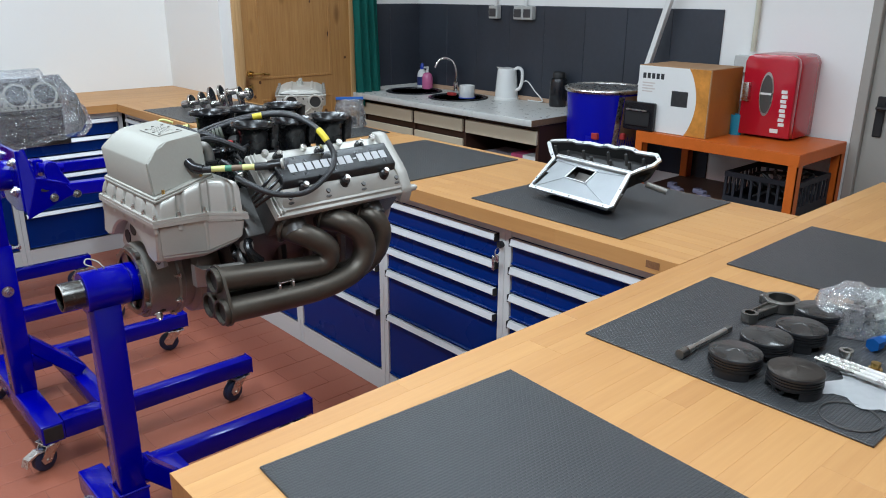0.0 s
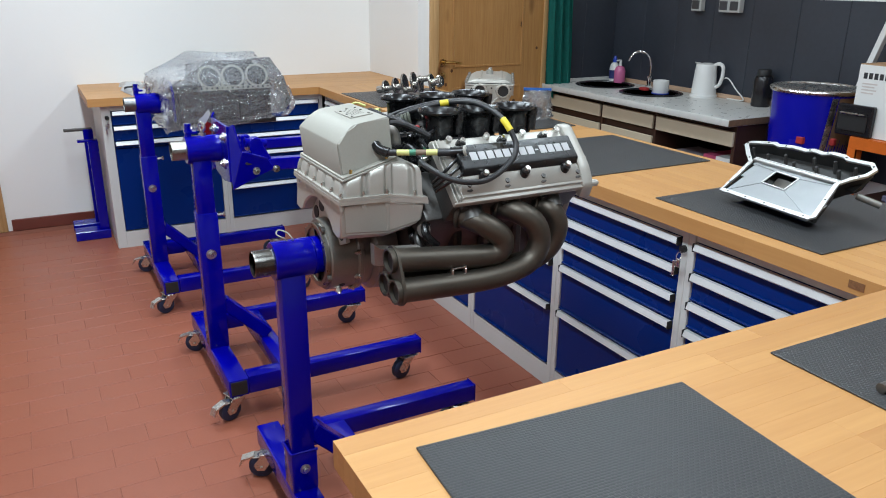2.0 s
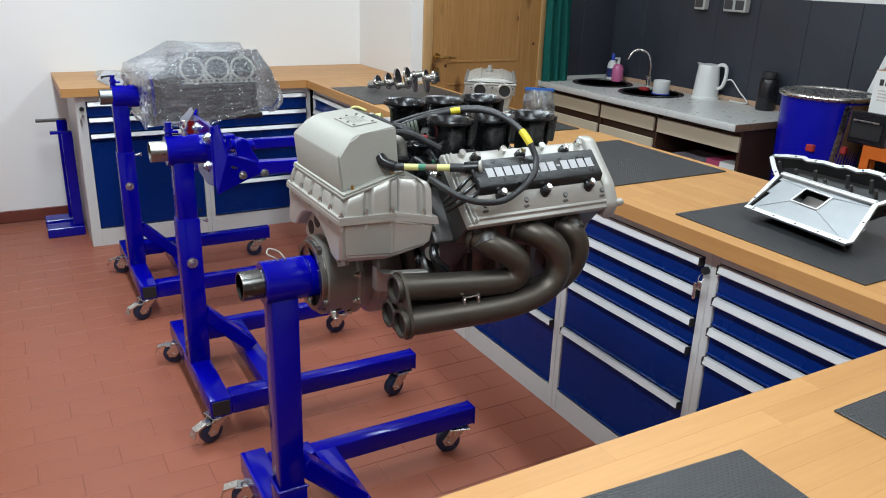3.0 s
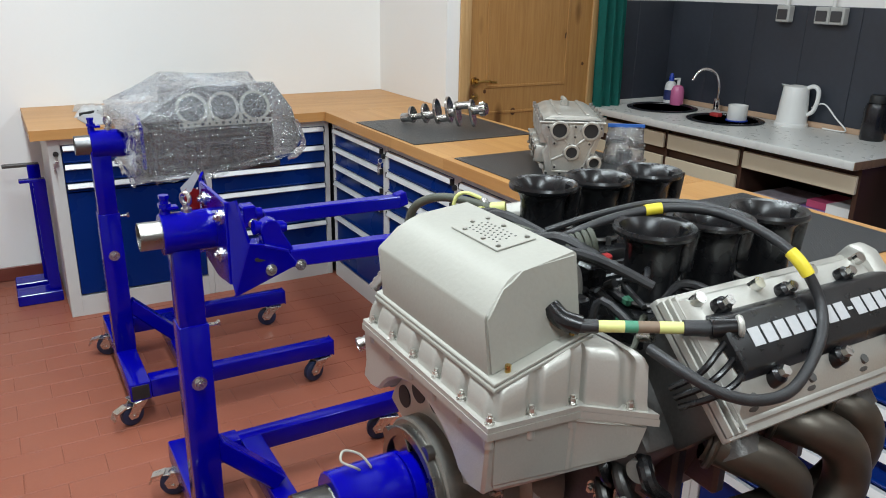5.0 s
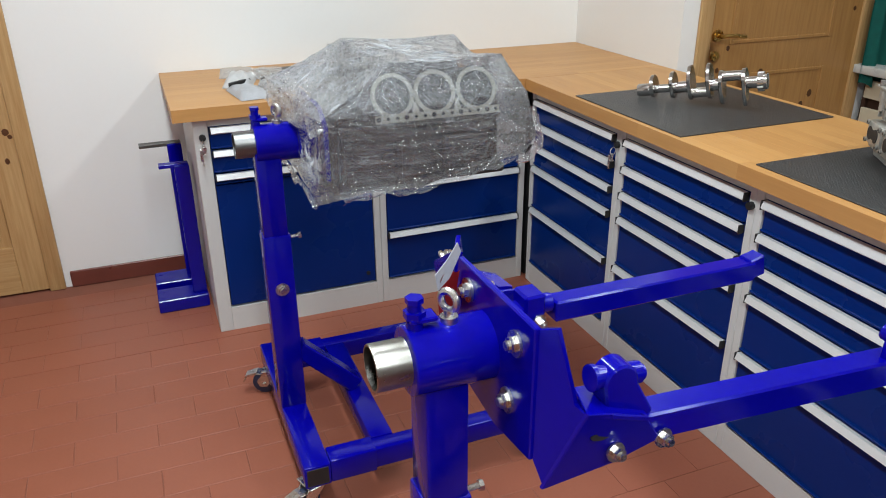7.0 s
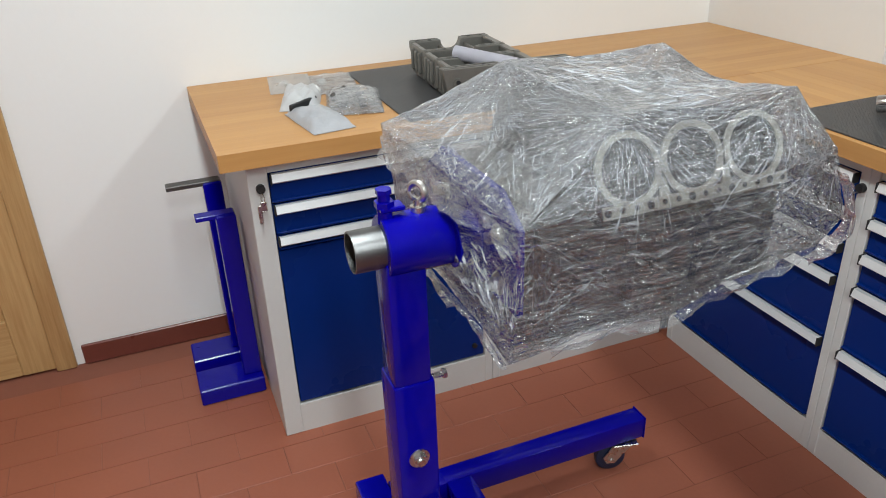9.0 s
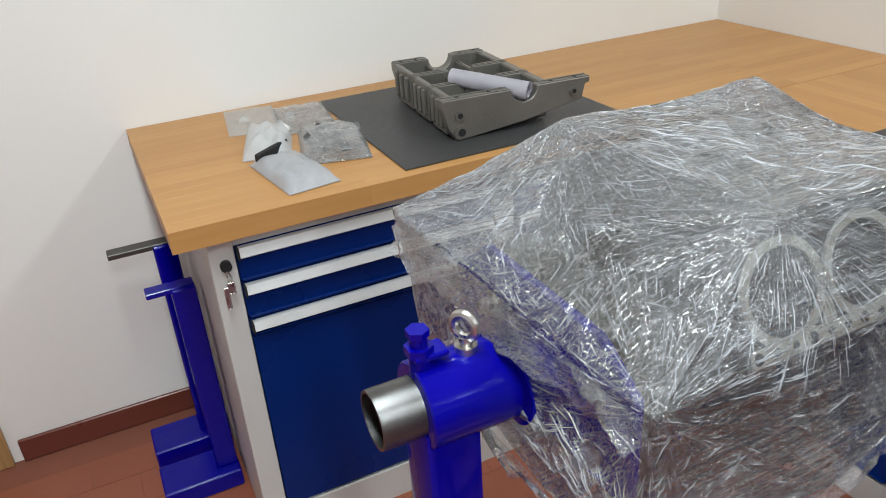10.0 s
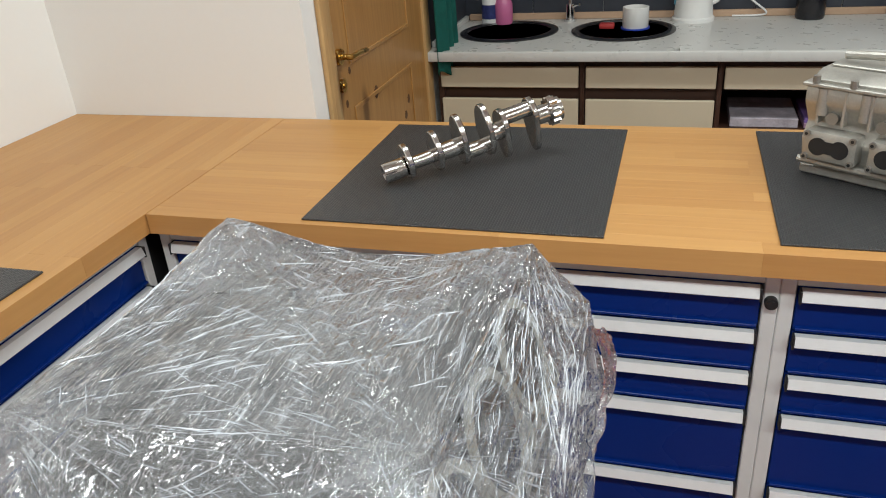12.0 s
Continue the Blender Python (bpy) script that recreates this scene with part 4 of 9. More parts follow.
def film_material(name="stretch_film", lo=0.035, hi=0.20, line=0.40, corners=(), shade=0.66, crinkle=0.36, size=1.0):
    """Clear film: sharp pulled ridges, small crumpled facets, folds that fan out from corners."""
    m = bpy.data.materials.new(name)
    m.use_nodes = True
    nt = m.node_tree
    N, L = nt.nodes, nt.links
    for n in list(N):
        if n.type != "OUTPUT_MATERIAL":
            N.remove(n)
    out = next(n for n in N if n.type == "OUTPUT_MATERIAL")
    geo = N.new("ShaderNodeNewGeometry")
    P = geo.outputs["Position"]

    def calc(op, a, b=None, c=None, clamp=False):
        q = N.new("ShaderNodeMath")
        q.operation, q.use_clamp = op, clamp
        for k, v in enumerate((a, b, c)):
            if isinstance(v, (int, float)):
                q.inputs[k].default_value = v
            elif v is not None:
                L.new(v, q.inputs[k])
        return q.outputs[0]

    def vec(op, a, b=None):
        q = N.new("ShaderNodeVectorMath")
        q.operation = op
        L.new(a, q.inputs[0])
        if isinstance(b, tuple):
            q.inputs[1].default_value = b
        elif isinstance(b, (int, float)):
            q.inputs["Scale"].default_value = b
        elif b is not None:
            L.new(b, q.inputs[1])
        return q

    def rng(v, a, b, c, d):
        q = N.new("ShaderNodeMapRange")
        q.inputs[1].default_value, q.inputs[2].default_value, q.inputs[3].default_value, q.inputs[4].default_value = a, b, c, d
        L.new(v, q.inputs[0])
        return q.outputs[0]

    def grain(src, scale, detail=2, rough=0.5, dist=0.0):
        n = N.new("ShaderNodeTexNoise")
        n.inputs["Scale"].default_value, n.inputs["Detail"].default_value, n.inputs["Roughness"].default_value, n.inputs["Distortion"].default_value = scale, detail, rough, dist
        L.new(src, n.inputs[0])
        return n

    lines, height = None, None
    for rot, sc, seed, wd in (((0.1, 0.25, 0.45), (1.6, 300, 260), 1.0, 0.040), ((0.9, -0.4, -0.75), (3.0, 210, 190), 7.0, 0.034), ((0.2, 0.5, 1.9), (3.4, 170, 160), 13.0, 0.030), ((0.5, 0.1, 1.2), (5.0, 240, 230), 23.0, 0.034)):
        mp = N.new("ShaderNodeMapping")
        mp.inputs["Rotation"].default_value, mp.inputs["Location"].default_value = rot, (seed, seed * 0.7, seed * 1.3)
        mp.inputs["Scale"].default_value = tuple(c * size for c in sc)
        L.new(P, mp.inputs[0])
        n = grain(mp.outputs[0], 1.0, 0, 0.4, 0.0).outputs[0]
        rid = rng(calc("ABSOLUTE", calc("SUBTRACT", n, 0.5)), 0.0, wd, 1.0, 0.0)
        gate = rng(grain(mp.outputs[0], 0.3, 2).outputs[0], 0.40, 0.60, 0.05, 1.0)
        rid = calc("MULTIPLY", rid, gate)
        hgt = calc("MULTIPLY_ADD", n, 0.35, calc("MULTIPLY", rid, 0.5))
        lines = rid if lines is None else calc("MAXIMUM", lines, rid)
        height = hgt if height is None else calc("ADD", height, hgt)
    for q in corners:
        d = vec("SUBTRACT", P, q)
        ln = vec("LENGTH", d.outputs[0]).outputs["Value"]
        dr = vec("SCALE", vec("NORMALIZE", d.outputs[0]).outputs[0], 11.0)
        n = grain(dr.outputs[0], 1.0, 3, 0.55).outputs[0]
        w = rng(ln, 0.01, 0.17, 0.8, 0.0)
        rid = calc("MULTIPLY", rng(calc("ABSOLUTE", calc("SUBTRACT", n, 0.52)), 0.0, 0.02, 1.0, 0.0), w)
        lines = calc("MAXIMUM", lines, rid)
        height = calc("ADD", height, calc("MULTIPLY", calc("MULTIPLY", n, w), 0.8))
    # crumpled facets
    wob = grain(P, 22.0, 2)
    shift = vec("ADD", P, vec("SCALE", wob.outputs["Color"], 0.03).outputs[0])
    tilts = None
    for rot, sc in (((0.4, 0.3, 0.5), (50, 190, 150)), ((1.1, -0.5, -0.6), (150, 46, 130))):
        st = N.new("ShaderNodeMapping")
        st.inputs["Rotation"].default_value, st.inputs["Scale"].default_value = rot, tuple(c * size for c in sc)
        L.new(shift.outputs[0], st.inputs[0])
        vo = N.new("ShaderNodeTexVoronoi")
        vo.inputs["Scale"].default_value = 1.0
        L.new(st.outputs[0], vo.inputs[0])
        tl = vec("SUBTRACT", vo.outputs["Color"], (0.5, 0.5, 0.5)).outputs[0]
        tilts = tl if tilts is None else vec("ADD", tilts, tl).outputs[0]
    mask = rng(grain(P, 11.0, 2).outputs[0], 0.49, 0.66, 0.05, 1.15)
    tilt = vec("SCALE", tilts, crinkle * 0.75)
    tilt2 = N.new("ShaderNodeVectorMath")
    tilt2.operation = "SCALE"
    L.new(tilt.outputs[0], tilt2.inputs[0]), L.new(mask, tilt2.inputs["Scale"])
    nrm2 = vec("NORMALIZE", vec("ADD", geo.outputs["Normal"], tilt2.outputs[0]).outputs[0])
    bp = N.new("ShaderNodeBump")
    bp.inputs["Strength"].default_value, bp.inputs["Distance"].default_value = 1.0, 0.0022 / size
    L.new(height, bp.inputs["Height"]), L.new(nrm2.outputs[0], bp.inputs["Normal"])
    tr = N.new("ShaderNodeBsdfTransparent")
    tr.inputs[0].default_value = (0.93, 0.94, 0.95, 1)
    gl = N.new("ShaderNodeBsdfGlossy")
    gl.inputs["Color"].default_value, gl.inputs["Roughness"].default_value = (1, 1, 1, 1), 0.08
    L.new(bp.outputs[0], gl.inputs["Normal"])
    haze = N.new("ShaderNodeBsdfDiffuse")
    haze.inputs[0].default_value = (shade * 0.97, shade * 1.02, shade * 1.08, 1)
    L.new(bp.outputs[0], haze.inputs["Normal"])
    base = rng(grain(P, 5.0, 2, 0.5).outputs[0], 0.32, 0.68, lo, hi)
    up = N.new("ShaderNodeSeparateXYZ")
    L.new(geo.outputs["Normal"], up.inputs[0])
    base = calc("MULTIPLY", base, rng(up.outputs[2], 0.30, 0.90, 0.45, 1.05))    # upward faces hazed whiter, in place of the sheen on top
    # ridge lines whiten the haze, painted in for thin highlights
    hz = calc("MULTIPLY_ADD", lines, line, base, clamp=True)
    mx1, mx2 = N.new("ShaderNodeMixShader"), N.new("ShaderNodeMixShader")
    L.new(hz, mx1.inputs[0]), L.new(tr.outputs[0], mx1.inputs[1]), L.new(haze.outputs[0], mx1.inputs[2])
    fr = N.new("ShaderNodeFresnel")
    fr.inputs[0].default_value = 1.5
    L.new(bp.outputs[0], fr.inputs["Normal"])
    L.new(calc("MULTIPLY_ADD", fr.outputs[0], 1.9, 0.0, clamp=True), mx2.inputs[0])
    L.new(mx1.outputs[0], mx2.inputs[1]), L.new(gl.outputs[0], mx2.inputs[2])
    L.new(mx2.outputs[0], out.inputs[0])
    return m


FILM_CORNERS = ((1.352, 4.590, 1.066), (1.317, 5.072, 1.084), (1.51, 4.965, 1.196), (1.55, 4.665, 1.176), (1.857, 4.993, 1.184), (1.848, 4.652, 1.179))
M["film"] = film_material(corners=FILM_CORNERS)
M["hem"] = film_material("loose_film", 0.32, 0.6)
# folds of film whose white colour stands in for glints
M["fold"] = material("glint_white_film", (0.77, 0.81, 0.86), 0.16, var=0.05, scale=60, fine=300, bump=0.0, spec=0.8)
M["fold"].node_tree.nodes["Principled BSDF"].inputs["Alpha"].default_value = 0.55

blk = thing("engine_block", (1.63, 4.82, 0.86), "bare six-cylinder engine block under clear stretch film", "engine block")
bm = B()
low = [(4.645, 0.875), (4.640, 1.000), (4.68, 1.045), (4.98, 1.045), (5.01, 1.00), (5.005, 0.875)]
prism(bm, [(1.41, y, z) for y, z in low], (0.43, 0, 0), 0.005)
banks = [(4.632, 1.020), (4.683, 1.148), (4.71, 1.142), (4.78, 1.06), (4.87, 1.06), (4.94, 1.135), (4.965, 1.145), (5.015, 1.030)]
prism(bm, [(1.500, y, z) for y, z in banks], (0.34, 0, 0), 0.005)
for k in range(4):
    box(bm, 1.42 + k * 0.13, 4.632, 0.885, 1.44 + k * 0.13, 5.018, 0.99, 0.004)
box(bm, 1.40, 4.640, 0.868, 1.86, 5.01, 0.892, 0.004)
box(bm, 1.388, 4.66, 0.875, 1.412, 4.99, 1.03, 0.004)
for k in range(5):
    rod(bm, (1.45 + 0.085 * k, 4.645, 0.94), (1.45 + 0.085 * k, 4.630, 0.94), 0.02, seg=14)
part("casting", bm, M["iron"], blk, "dark machined iron casting", w=True)
# the near deck with its pale gasket round three bores
dk = Vector((0, 0.051, 0.13)).normalized()
nrm = Vector((0, -0.13, 0.051)).normalized()
g = B()
c0 = Vector((0, 4.650, 1.098))


def deck(x, s, lift=0.004):
    return Vector((x, 0, 0)) + c0 + dk * s + nrm * lift


holes = [1.552, 1.663, 1.777]
n = 32
for hx in holes:
    rings = [[g.verts.new(deck(hx + r * math.cos(2 * math.pi * k / n), r * math.sin(2 * math.pi * k / n), lift)) for k in range(n)] for r, lift in ((0.0455, 0.0005), (0.0455, 0.004), (0.0555, 0.004), (0.0555, 0.0005))]
    for p, q in zip(rings, rings[1:]):
        for k in range(n):
            g.faces.new((p[k], p[(k + 1) % n], q[(k + 1) % n], q[k]))
for s0, s1, x0, x1 in ((-0.066, -0.047, 1.50, 1.834),):
    prism(g, [deck(x0, s0, 0.0005), deck(x1, s0, 0.0005), deck(x1, s1, 0.0005), deck(x0, s1, 0.0005)], nrm * 0.003, 0.0005)
for hx in (1.6075, 1.720):
    prism(g, [deck(hx - 0.010, -0.05, 0.0005), deck(hx + 0.010, -0.05, 0.0005), deck(hx + 0.004, -0.02, 0.0005), deck(hx - 0.004, -0.02, 0.0005)], nrm * 0.0032, 0.0005)
part("head_gasket", g, M["gasket"], blk, "pale head gasket round three bores", w=True)
h = B()
for hx in holes:
    rod(h, deck(hx, 0, 0.0005), deck(hx, 0, 0.0018), 0.0450, seg=28)
for k in range(14):
    rod(h, deck(1.508 + k * 0.0243, -0.056, 0.003), deck(1.508 + k * 0.0243, -0.056, 0.0042), 0.0045 + 0.002 * (k % 3 == 0), seg=10)
part("bore", h, M["dark"], blk, "dark cylinder bores and water holes", w=True)
fl = B()
prism(fl, [(1.372, 4.64, 0.90), (1.372, 4.64, 1.04), (1.372, 4.70, 1.08), (1.372, 4.92, 1.08), (1.372, 5.0, 1.02), (1.372, 5.0, 0.90)], (0.012, 0, 0), 0.002)
part("adapter_plate", fl, M["blue"], st3, "blue plate bolted to the block", w=True)
for yy, zz in ((4.70, 0.93), (4.90, 0.93), (4.70, 1.01), (4.90, 1.01)):
    part("bolt", hexbolt(rod(B(), (1.35, yy, zz), (1.41, yy, zz), 0.008, seg=10), (1.371, yy, zz), (-1, 0, 0), 0.012, 0.009), M["zinc"], st3, w=True)
rod_b = rod(B(), (1.335, 4.80, PZ3), (1.372, 4.80, PZ3), 0.044)
part("hub", rod_b, M["blue"], st3, w=True)


def wrap(pts, cuts, amp, sink=0.012):
    """Film drawn tight over a set of corners, puckered and sagging between them."""
    bm = B()
    for p in pts:
        bm.verts.new(p)
    bmesh.ops.convex_hull(bm, input=bm.verts)
    bmesh.ops.delete(bm, geom=[v for v in bm.verts if not v.link_faces], context="VERTS")
    bmesh.ops.triangulate(bm, faces=bm.faces)
    for _ in range(cuts):
        bmesh.ops.subdivide_edges(bm, edges=[e for e in bm.edges if e.calc_length() > 0.011], cuts=1, use_grid_fill=True)
        bmesh.ops.triangulate(bm, faces=bm.faces)
    bm.normal_update()
    qs = [Vector(q) for q in pts]
    for v in bm.verts:
        p = v.co
        gaps = [(p - q).length for q in qs]
        sag = min(1, min(gaps) / 0.12)
        f = noise.noise(p * 9) * 0.6 + noise.noise(Vector((p.x * 14, p.y * 50, p.z * 40))) * 0.6 + noise.noise(Vector((p.x * 60, p.y * 18, p.z * 30)) + Vector((5, 1, 2))) * 0.5
        fan = 0.0
        for q, g in zip(qs, gaps):
            if 0.004 < g < 0.22:
                fan += noise.noise((p - q) / g * 7 + q * 9) * min(1, g / 0.04) * (1 - g / 0.22)
        dip = 0.022 * max(0, min(1, (p.x - 1.62) / 0.2)) * max(0, min(1, (p.z - 1.05) / 0.1)) * max(0, math.sin(math.pi * max(0, min(1, (p.y - 4.66) / 0.33)))) ** 1.5
        v.co = p - Vector((0, 0, dip)) + v.normal * ((amp * f - sink * 0.5 * (1 + noise.noise(p * 5))) * sag + 0.006 * fan)
    return bm


HULL = [(1.335, 4.590, 0.862), (1.338, 5.05, 0.865), (1.352, 4.590, 1.066), (1.317, 5.072, 1.084), (1.51, 4.965, 1.196), (1.55, 4.665, 1.176),
        (1.857, 4.993, 1.184), (1.848, 4.652, 1.179), (1.90, 4.60, 1.09), (1.925, 4.585, 0.975), (1.945, 5.02, 0.98), (1.92, 5.04, 1.06), (1.90, 4.60, 0.925), (1.90, 5.02, 0.91), (1.60, 4.585, 0.875)]
fw = thing("stretch_film", (1.63, 4.82, 0.85), "crumpled clear stretch film wrapped tightly round the engine block", "plastic film")
skin = wrap(HULL, 6, 0.0036)


def creases(bm, count, seed):
    """Pulled ridges of film: short thin folds that fan out from the corners or run with the wrap."""
    rnd = random.Random(seed)
    tree = BVHTree.FromBMesh(bm)
    bm.faces.ensure_lookup_table()
    faces = []
    for f in bm.faces:
        c, up = f.calc_center_median(), f.normal.z
        if c.z > 0.9 and rnd.random() < (1.0 if up > 0.5 or c.z > 1.04 or c.x < 1.42 else 0.16):
            faces.append(f)
    qs = [Vector(q) for q in HULL]
    runs = [Vector(v).normalized() for v in ((0.9, 0.45, -0.1), (0.55, -0.75, 0.2), (0.25, 0.9, 0.3), (0.3, 0.1, 0.9))]
    rows_v, rows_f = [], []
    for _ in range(count):
        f = rnd.choice(faces)
        p = f.calc_center_median()
        q = min(qs, key=lambda c: (c - p).length)
        reach = (q - p).length
        lane = runs[int(2 + 3.4 * noise.noise(p * 7)) % 4]
        d = (p - q).normalized() if reach < 0.19 and rnd.random() < 0.8 else lane
        d = (d + Vector((rnd.gauss(0, 0.07), rnd.gauss(0, 0.07), rnd.gauss(0, 0.07)))).normalized()
        steps = rnd.choice((3, 4, 5, 6, 8, 12))
        wide, tall = rnd.uniform(0.00016, 0.00046), rnd.uniform(0.0003, 0.0009)
        bend = rnd.gauss(0, 0.04)
        first = len(rows_v)
        for k in range(steps + 1):
            hit, nor, _, _ = tree.find_nearest(p)
            side = nor.cross(d).normalized()
            e = max(0.15, math.sin(math.pi * k / steps))
            rows_v += [hit - side * wide * e, hit + nor * tall * e + side * wide * 0.4, hit + side * wide * e]
            d = (d - nor * d.dot(nor) + side * bend * 0.15).normalized()
            p = hit + d * 0.0042
        for k in range(steps):
            a0 = first + 3 * k
            rows_f += [(a0, a0 + 1, a0 + 4, a0 + 3), (a0 + 1, a0 + 2, a0 + 5, a0 + 4)]
    me = bpy.data.meshes.new("crease")
    me.from_pydata(rows_v, [], rows_f)
    return me


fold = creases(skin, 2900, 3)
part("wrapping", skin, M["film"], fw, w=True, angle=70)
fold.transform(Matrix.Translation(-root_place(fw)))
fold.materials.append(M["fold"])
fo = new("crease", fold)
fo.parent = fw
tagged(fo, "pulled folds of the film, coloured white for their glints", kind="stuff")


def flap(edge, drop, seed, nx=34, ny=12):
    """A loose crumpled hem hanging from an edge."""
    bm = B()
    pts = smooth_path(edge, nx // (len(edge) - 1))
    d = Vector(drop)
    g = []
    for j in range(ny + 1):
        v = j / ny
        g.append([bm.verts.new(p + d * v * (0.7 + 0.5 * noise.noise(p * 8 + Vector((seed, 0, 0)))) +
                               Vector((noise.noise(p * 30 + Vector((seed, v * 3, 0))), noise.noise(p * 34 + Vector((0, seed, v * 4))), noise.noise(p * 28 + Vector((v * 2, 3, seed))))) * 0.014 * min(1, v * 3)) for p in pts])
    for a, b2 in zip(g, g[1:]):
        for k in range(len(pts) - 1):
            bm.faces.new((a[k], a[k + 1], b2[k + 1], b2[k]))
    return bm


part("loose_hem", flap([(1.902, 4.598, 1.06), (1.925, 4.585, 0.98), (1.905, 4.596, 0.93), (1.87, 4.600, 0.905)], (0.020, -0.020, -0.022), 2), M["hem"], fw, w=True, angle=70)
part("loose_hem", flap([(1.90, 4.605, 0.945), (1.78, 4.598, 0.918), (1.60, 4.594, 0.892), (1.40, 4.594, 0.880)], (0.0, -0.016, -0.03), 5, 48), M["film"], fw, w=True, angle=70)
part("loose_hem", flap([(1.335, 4.60, 0.862), (1.332, 4.72, 0.875), (1.333, 4.90, 0.87), (1.337, 5.04, 0.866)], (-0.010, 0.0, -0.012), 9, 40), M["film"], fw, w=True, angle=70)
part("loose_hem", flap([(1.352, 4.60, 1.05), (1.335, 4.85, 1.07), (1.318, 5.06, 1.08)], (-0.020, 0.004, -0.06), 12, 34), M["film"], fw, w=True, angle=70)

# ---- racing engine ----
eng = thing("racing_engine", (1.75, 2.68, 0.76), "complete racing V6 engine with black intake trumpets and bare exhaust", "car engine")
YC = 2.69                                   # the plane through the crankshaft


def mirror_y(bm):
    for v in bm.verts:
        v.co.y = 2 * YC - v.co.y
    return bm


def loft(bm, rings):
    """Skins a stack of outlines that have the same number of points, and caps it."""
    vs = [[bm.verts.new(p) for p in r] for r in rings]
    n = len(rings[0])
    for a, b in zip(vs, vs[1:]):
        for k in range(n):
            bm.faces.new((a[k], a[(k + 1) % n], b[(k + 1) % n], b[k]))
    bm.faces.new(list(reversed(vs[0])))
    bm.faces.new(vs[-1])
    return bm


# gear case: outline at the split line, from the near corner round to the far side
CASE = [(1.392, 2.508), (1.512, 2.498), (1.582, 2.438), (1.582, 2.912), (1.512, 2.852), (1.392, 2.842)]


def offset(outline, d):
    cx, cy = sum(p[0] for p in outline) / len(outline), sum(p[1] for p in outline) / len(outline)
    return [(x + d * (1 if x > cx else -1), y + d * (1 if y > cy else -1)) for x, y in outline]


def top_of(x):
    return 1.085 + max(0, min(1, (x - 1.392) / 0.13)) * 0.042


CASE_BOLTS = [(1.393, 2.5095 + 0.0630 * k) for k in range(6)] + [(1.452, 2.503), (1.512, 2.498), (1.562, 2.4555), (1.452, 2.847), (1.512, 2.852), (1.562, 2.8945)]


def case_ring(inset, groove, height):
    """The case's outline, drawn in by inset and further by groove round each bolt."""
    out = []
    n = len(CASE)
    pts = [Vector(p) for p in CASE]
    ways = [(pts[(k + 1) % n] - pts[k]).normalized() for k in range(n)]
    inward = [Vector((-d.y, d.x)) for d in ways]
    corner = [pts[k] + (inward[k - 1] + inward[k]) * (inset / (1 + inward[k - 1].dot(inward[k]))) for k in range(n)]
    for k in range(n):
        steps = max(2, round((pts[(k + 1) % n] - pts[k]).length / 0.0035))
        for j in range(steps):
            c = pts[k].lerp(pts[(k + 1) % n], j / steps)
            w = inward[k] if j else (inward[k - 1] + inward[k]).normalized()
            g = min(1.0, sum(math.exp(-((c - Vector(b2)).length / 0.0085) ** 4) for b2 in CASE_BOLTS))
            r = corner[k].lerp(corner[(k + 1) % n], j / steps) + w * (groove * g)
            out.append((r.x, r.y, height(r.x)))
    return out


up = B()
loft(up, [case_ring(0.004, 0.012, lambda x: 1.0515), case_ring(0.005, 0.012, lambda x: 1.064), case_ring(0.0065, 0.012, lambda x: top_of(x) - 0.016), case_ring(0.009, 0.012, lambda x: top_of(x) - 0.0075),
          case_ring(0.0125, 0.0115, lambda x: top_of(x) - 0.0025), case_ring(0.018, 0.010, top_of)])
lid = max((f for f in up.faces if len(f.verts) > 4), key=lambda f: f.calc_center_median().z)
bmesh.ops.poke(up, faces=[lid])
peak = max((v for v in up.verts if len(v.link_edges) > 20), key=lambda v: v.co.z)
peak.co = (1.535, YC, top_of(1.535))
part("upper_case", up, M["castlight"], eng, "bead-blasted alloy gear case half with bolt grooves", w=True, angle=50)
fl = B()
o = offset(CASE, 0.004)
loft(fl, [[(x, y, 1.036) for x, y in o], [(x, y, 1.0455) for x, y in o]])
o = offset(CASE, 0.003)
loft(fl, [[(x, y, 1.0460) for x, y in o], [(x, y, 1.0525) for x, y in o]])
part("split_flange", fl, M["castlight"], eng, w=True)
for px, py in [(1.397, 2.5135 + 0.0625 * k) for k in range(6)] + [(1.452, 2.5085), (1.510, 2.5045), (1.564, 2.4625)]:
    b = B()
    rod(b, (px, py, 1.052), (px, py, 1.0545), 0.0062, seg=14)
    rod(b, (px, py, 1.052), (px, py, 1.061), 0.0046, seg=6)
    rod(b, (px, py, 1.061), (px, py, 1.0645), 0.0028, seg=8)
    part("flange_bolt", b, M["zinc"], eng, w=True)
    part("flange_boss", rod(B(), (px, py, 1.021), (px, py, 1.036), 0.0058, seg=12), M["castlight"], eng, w=True)
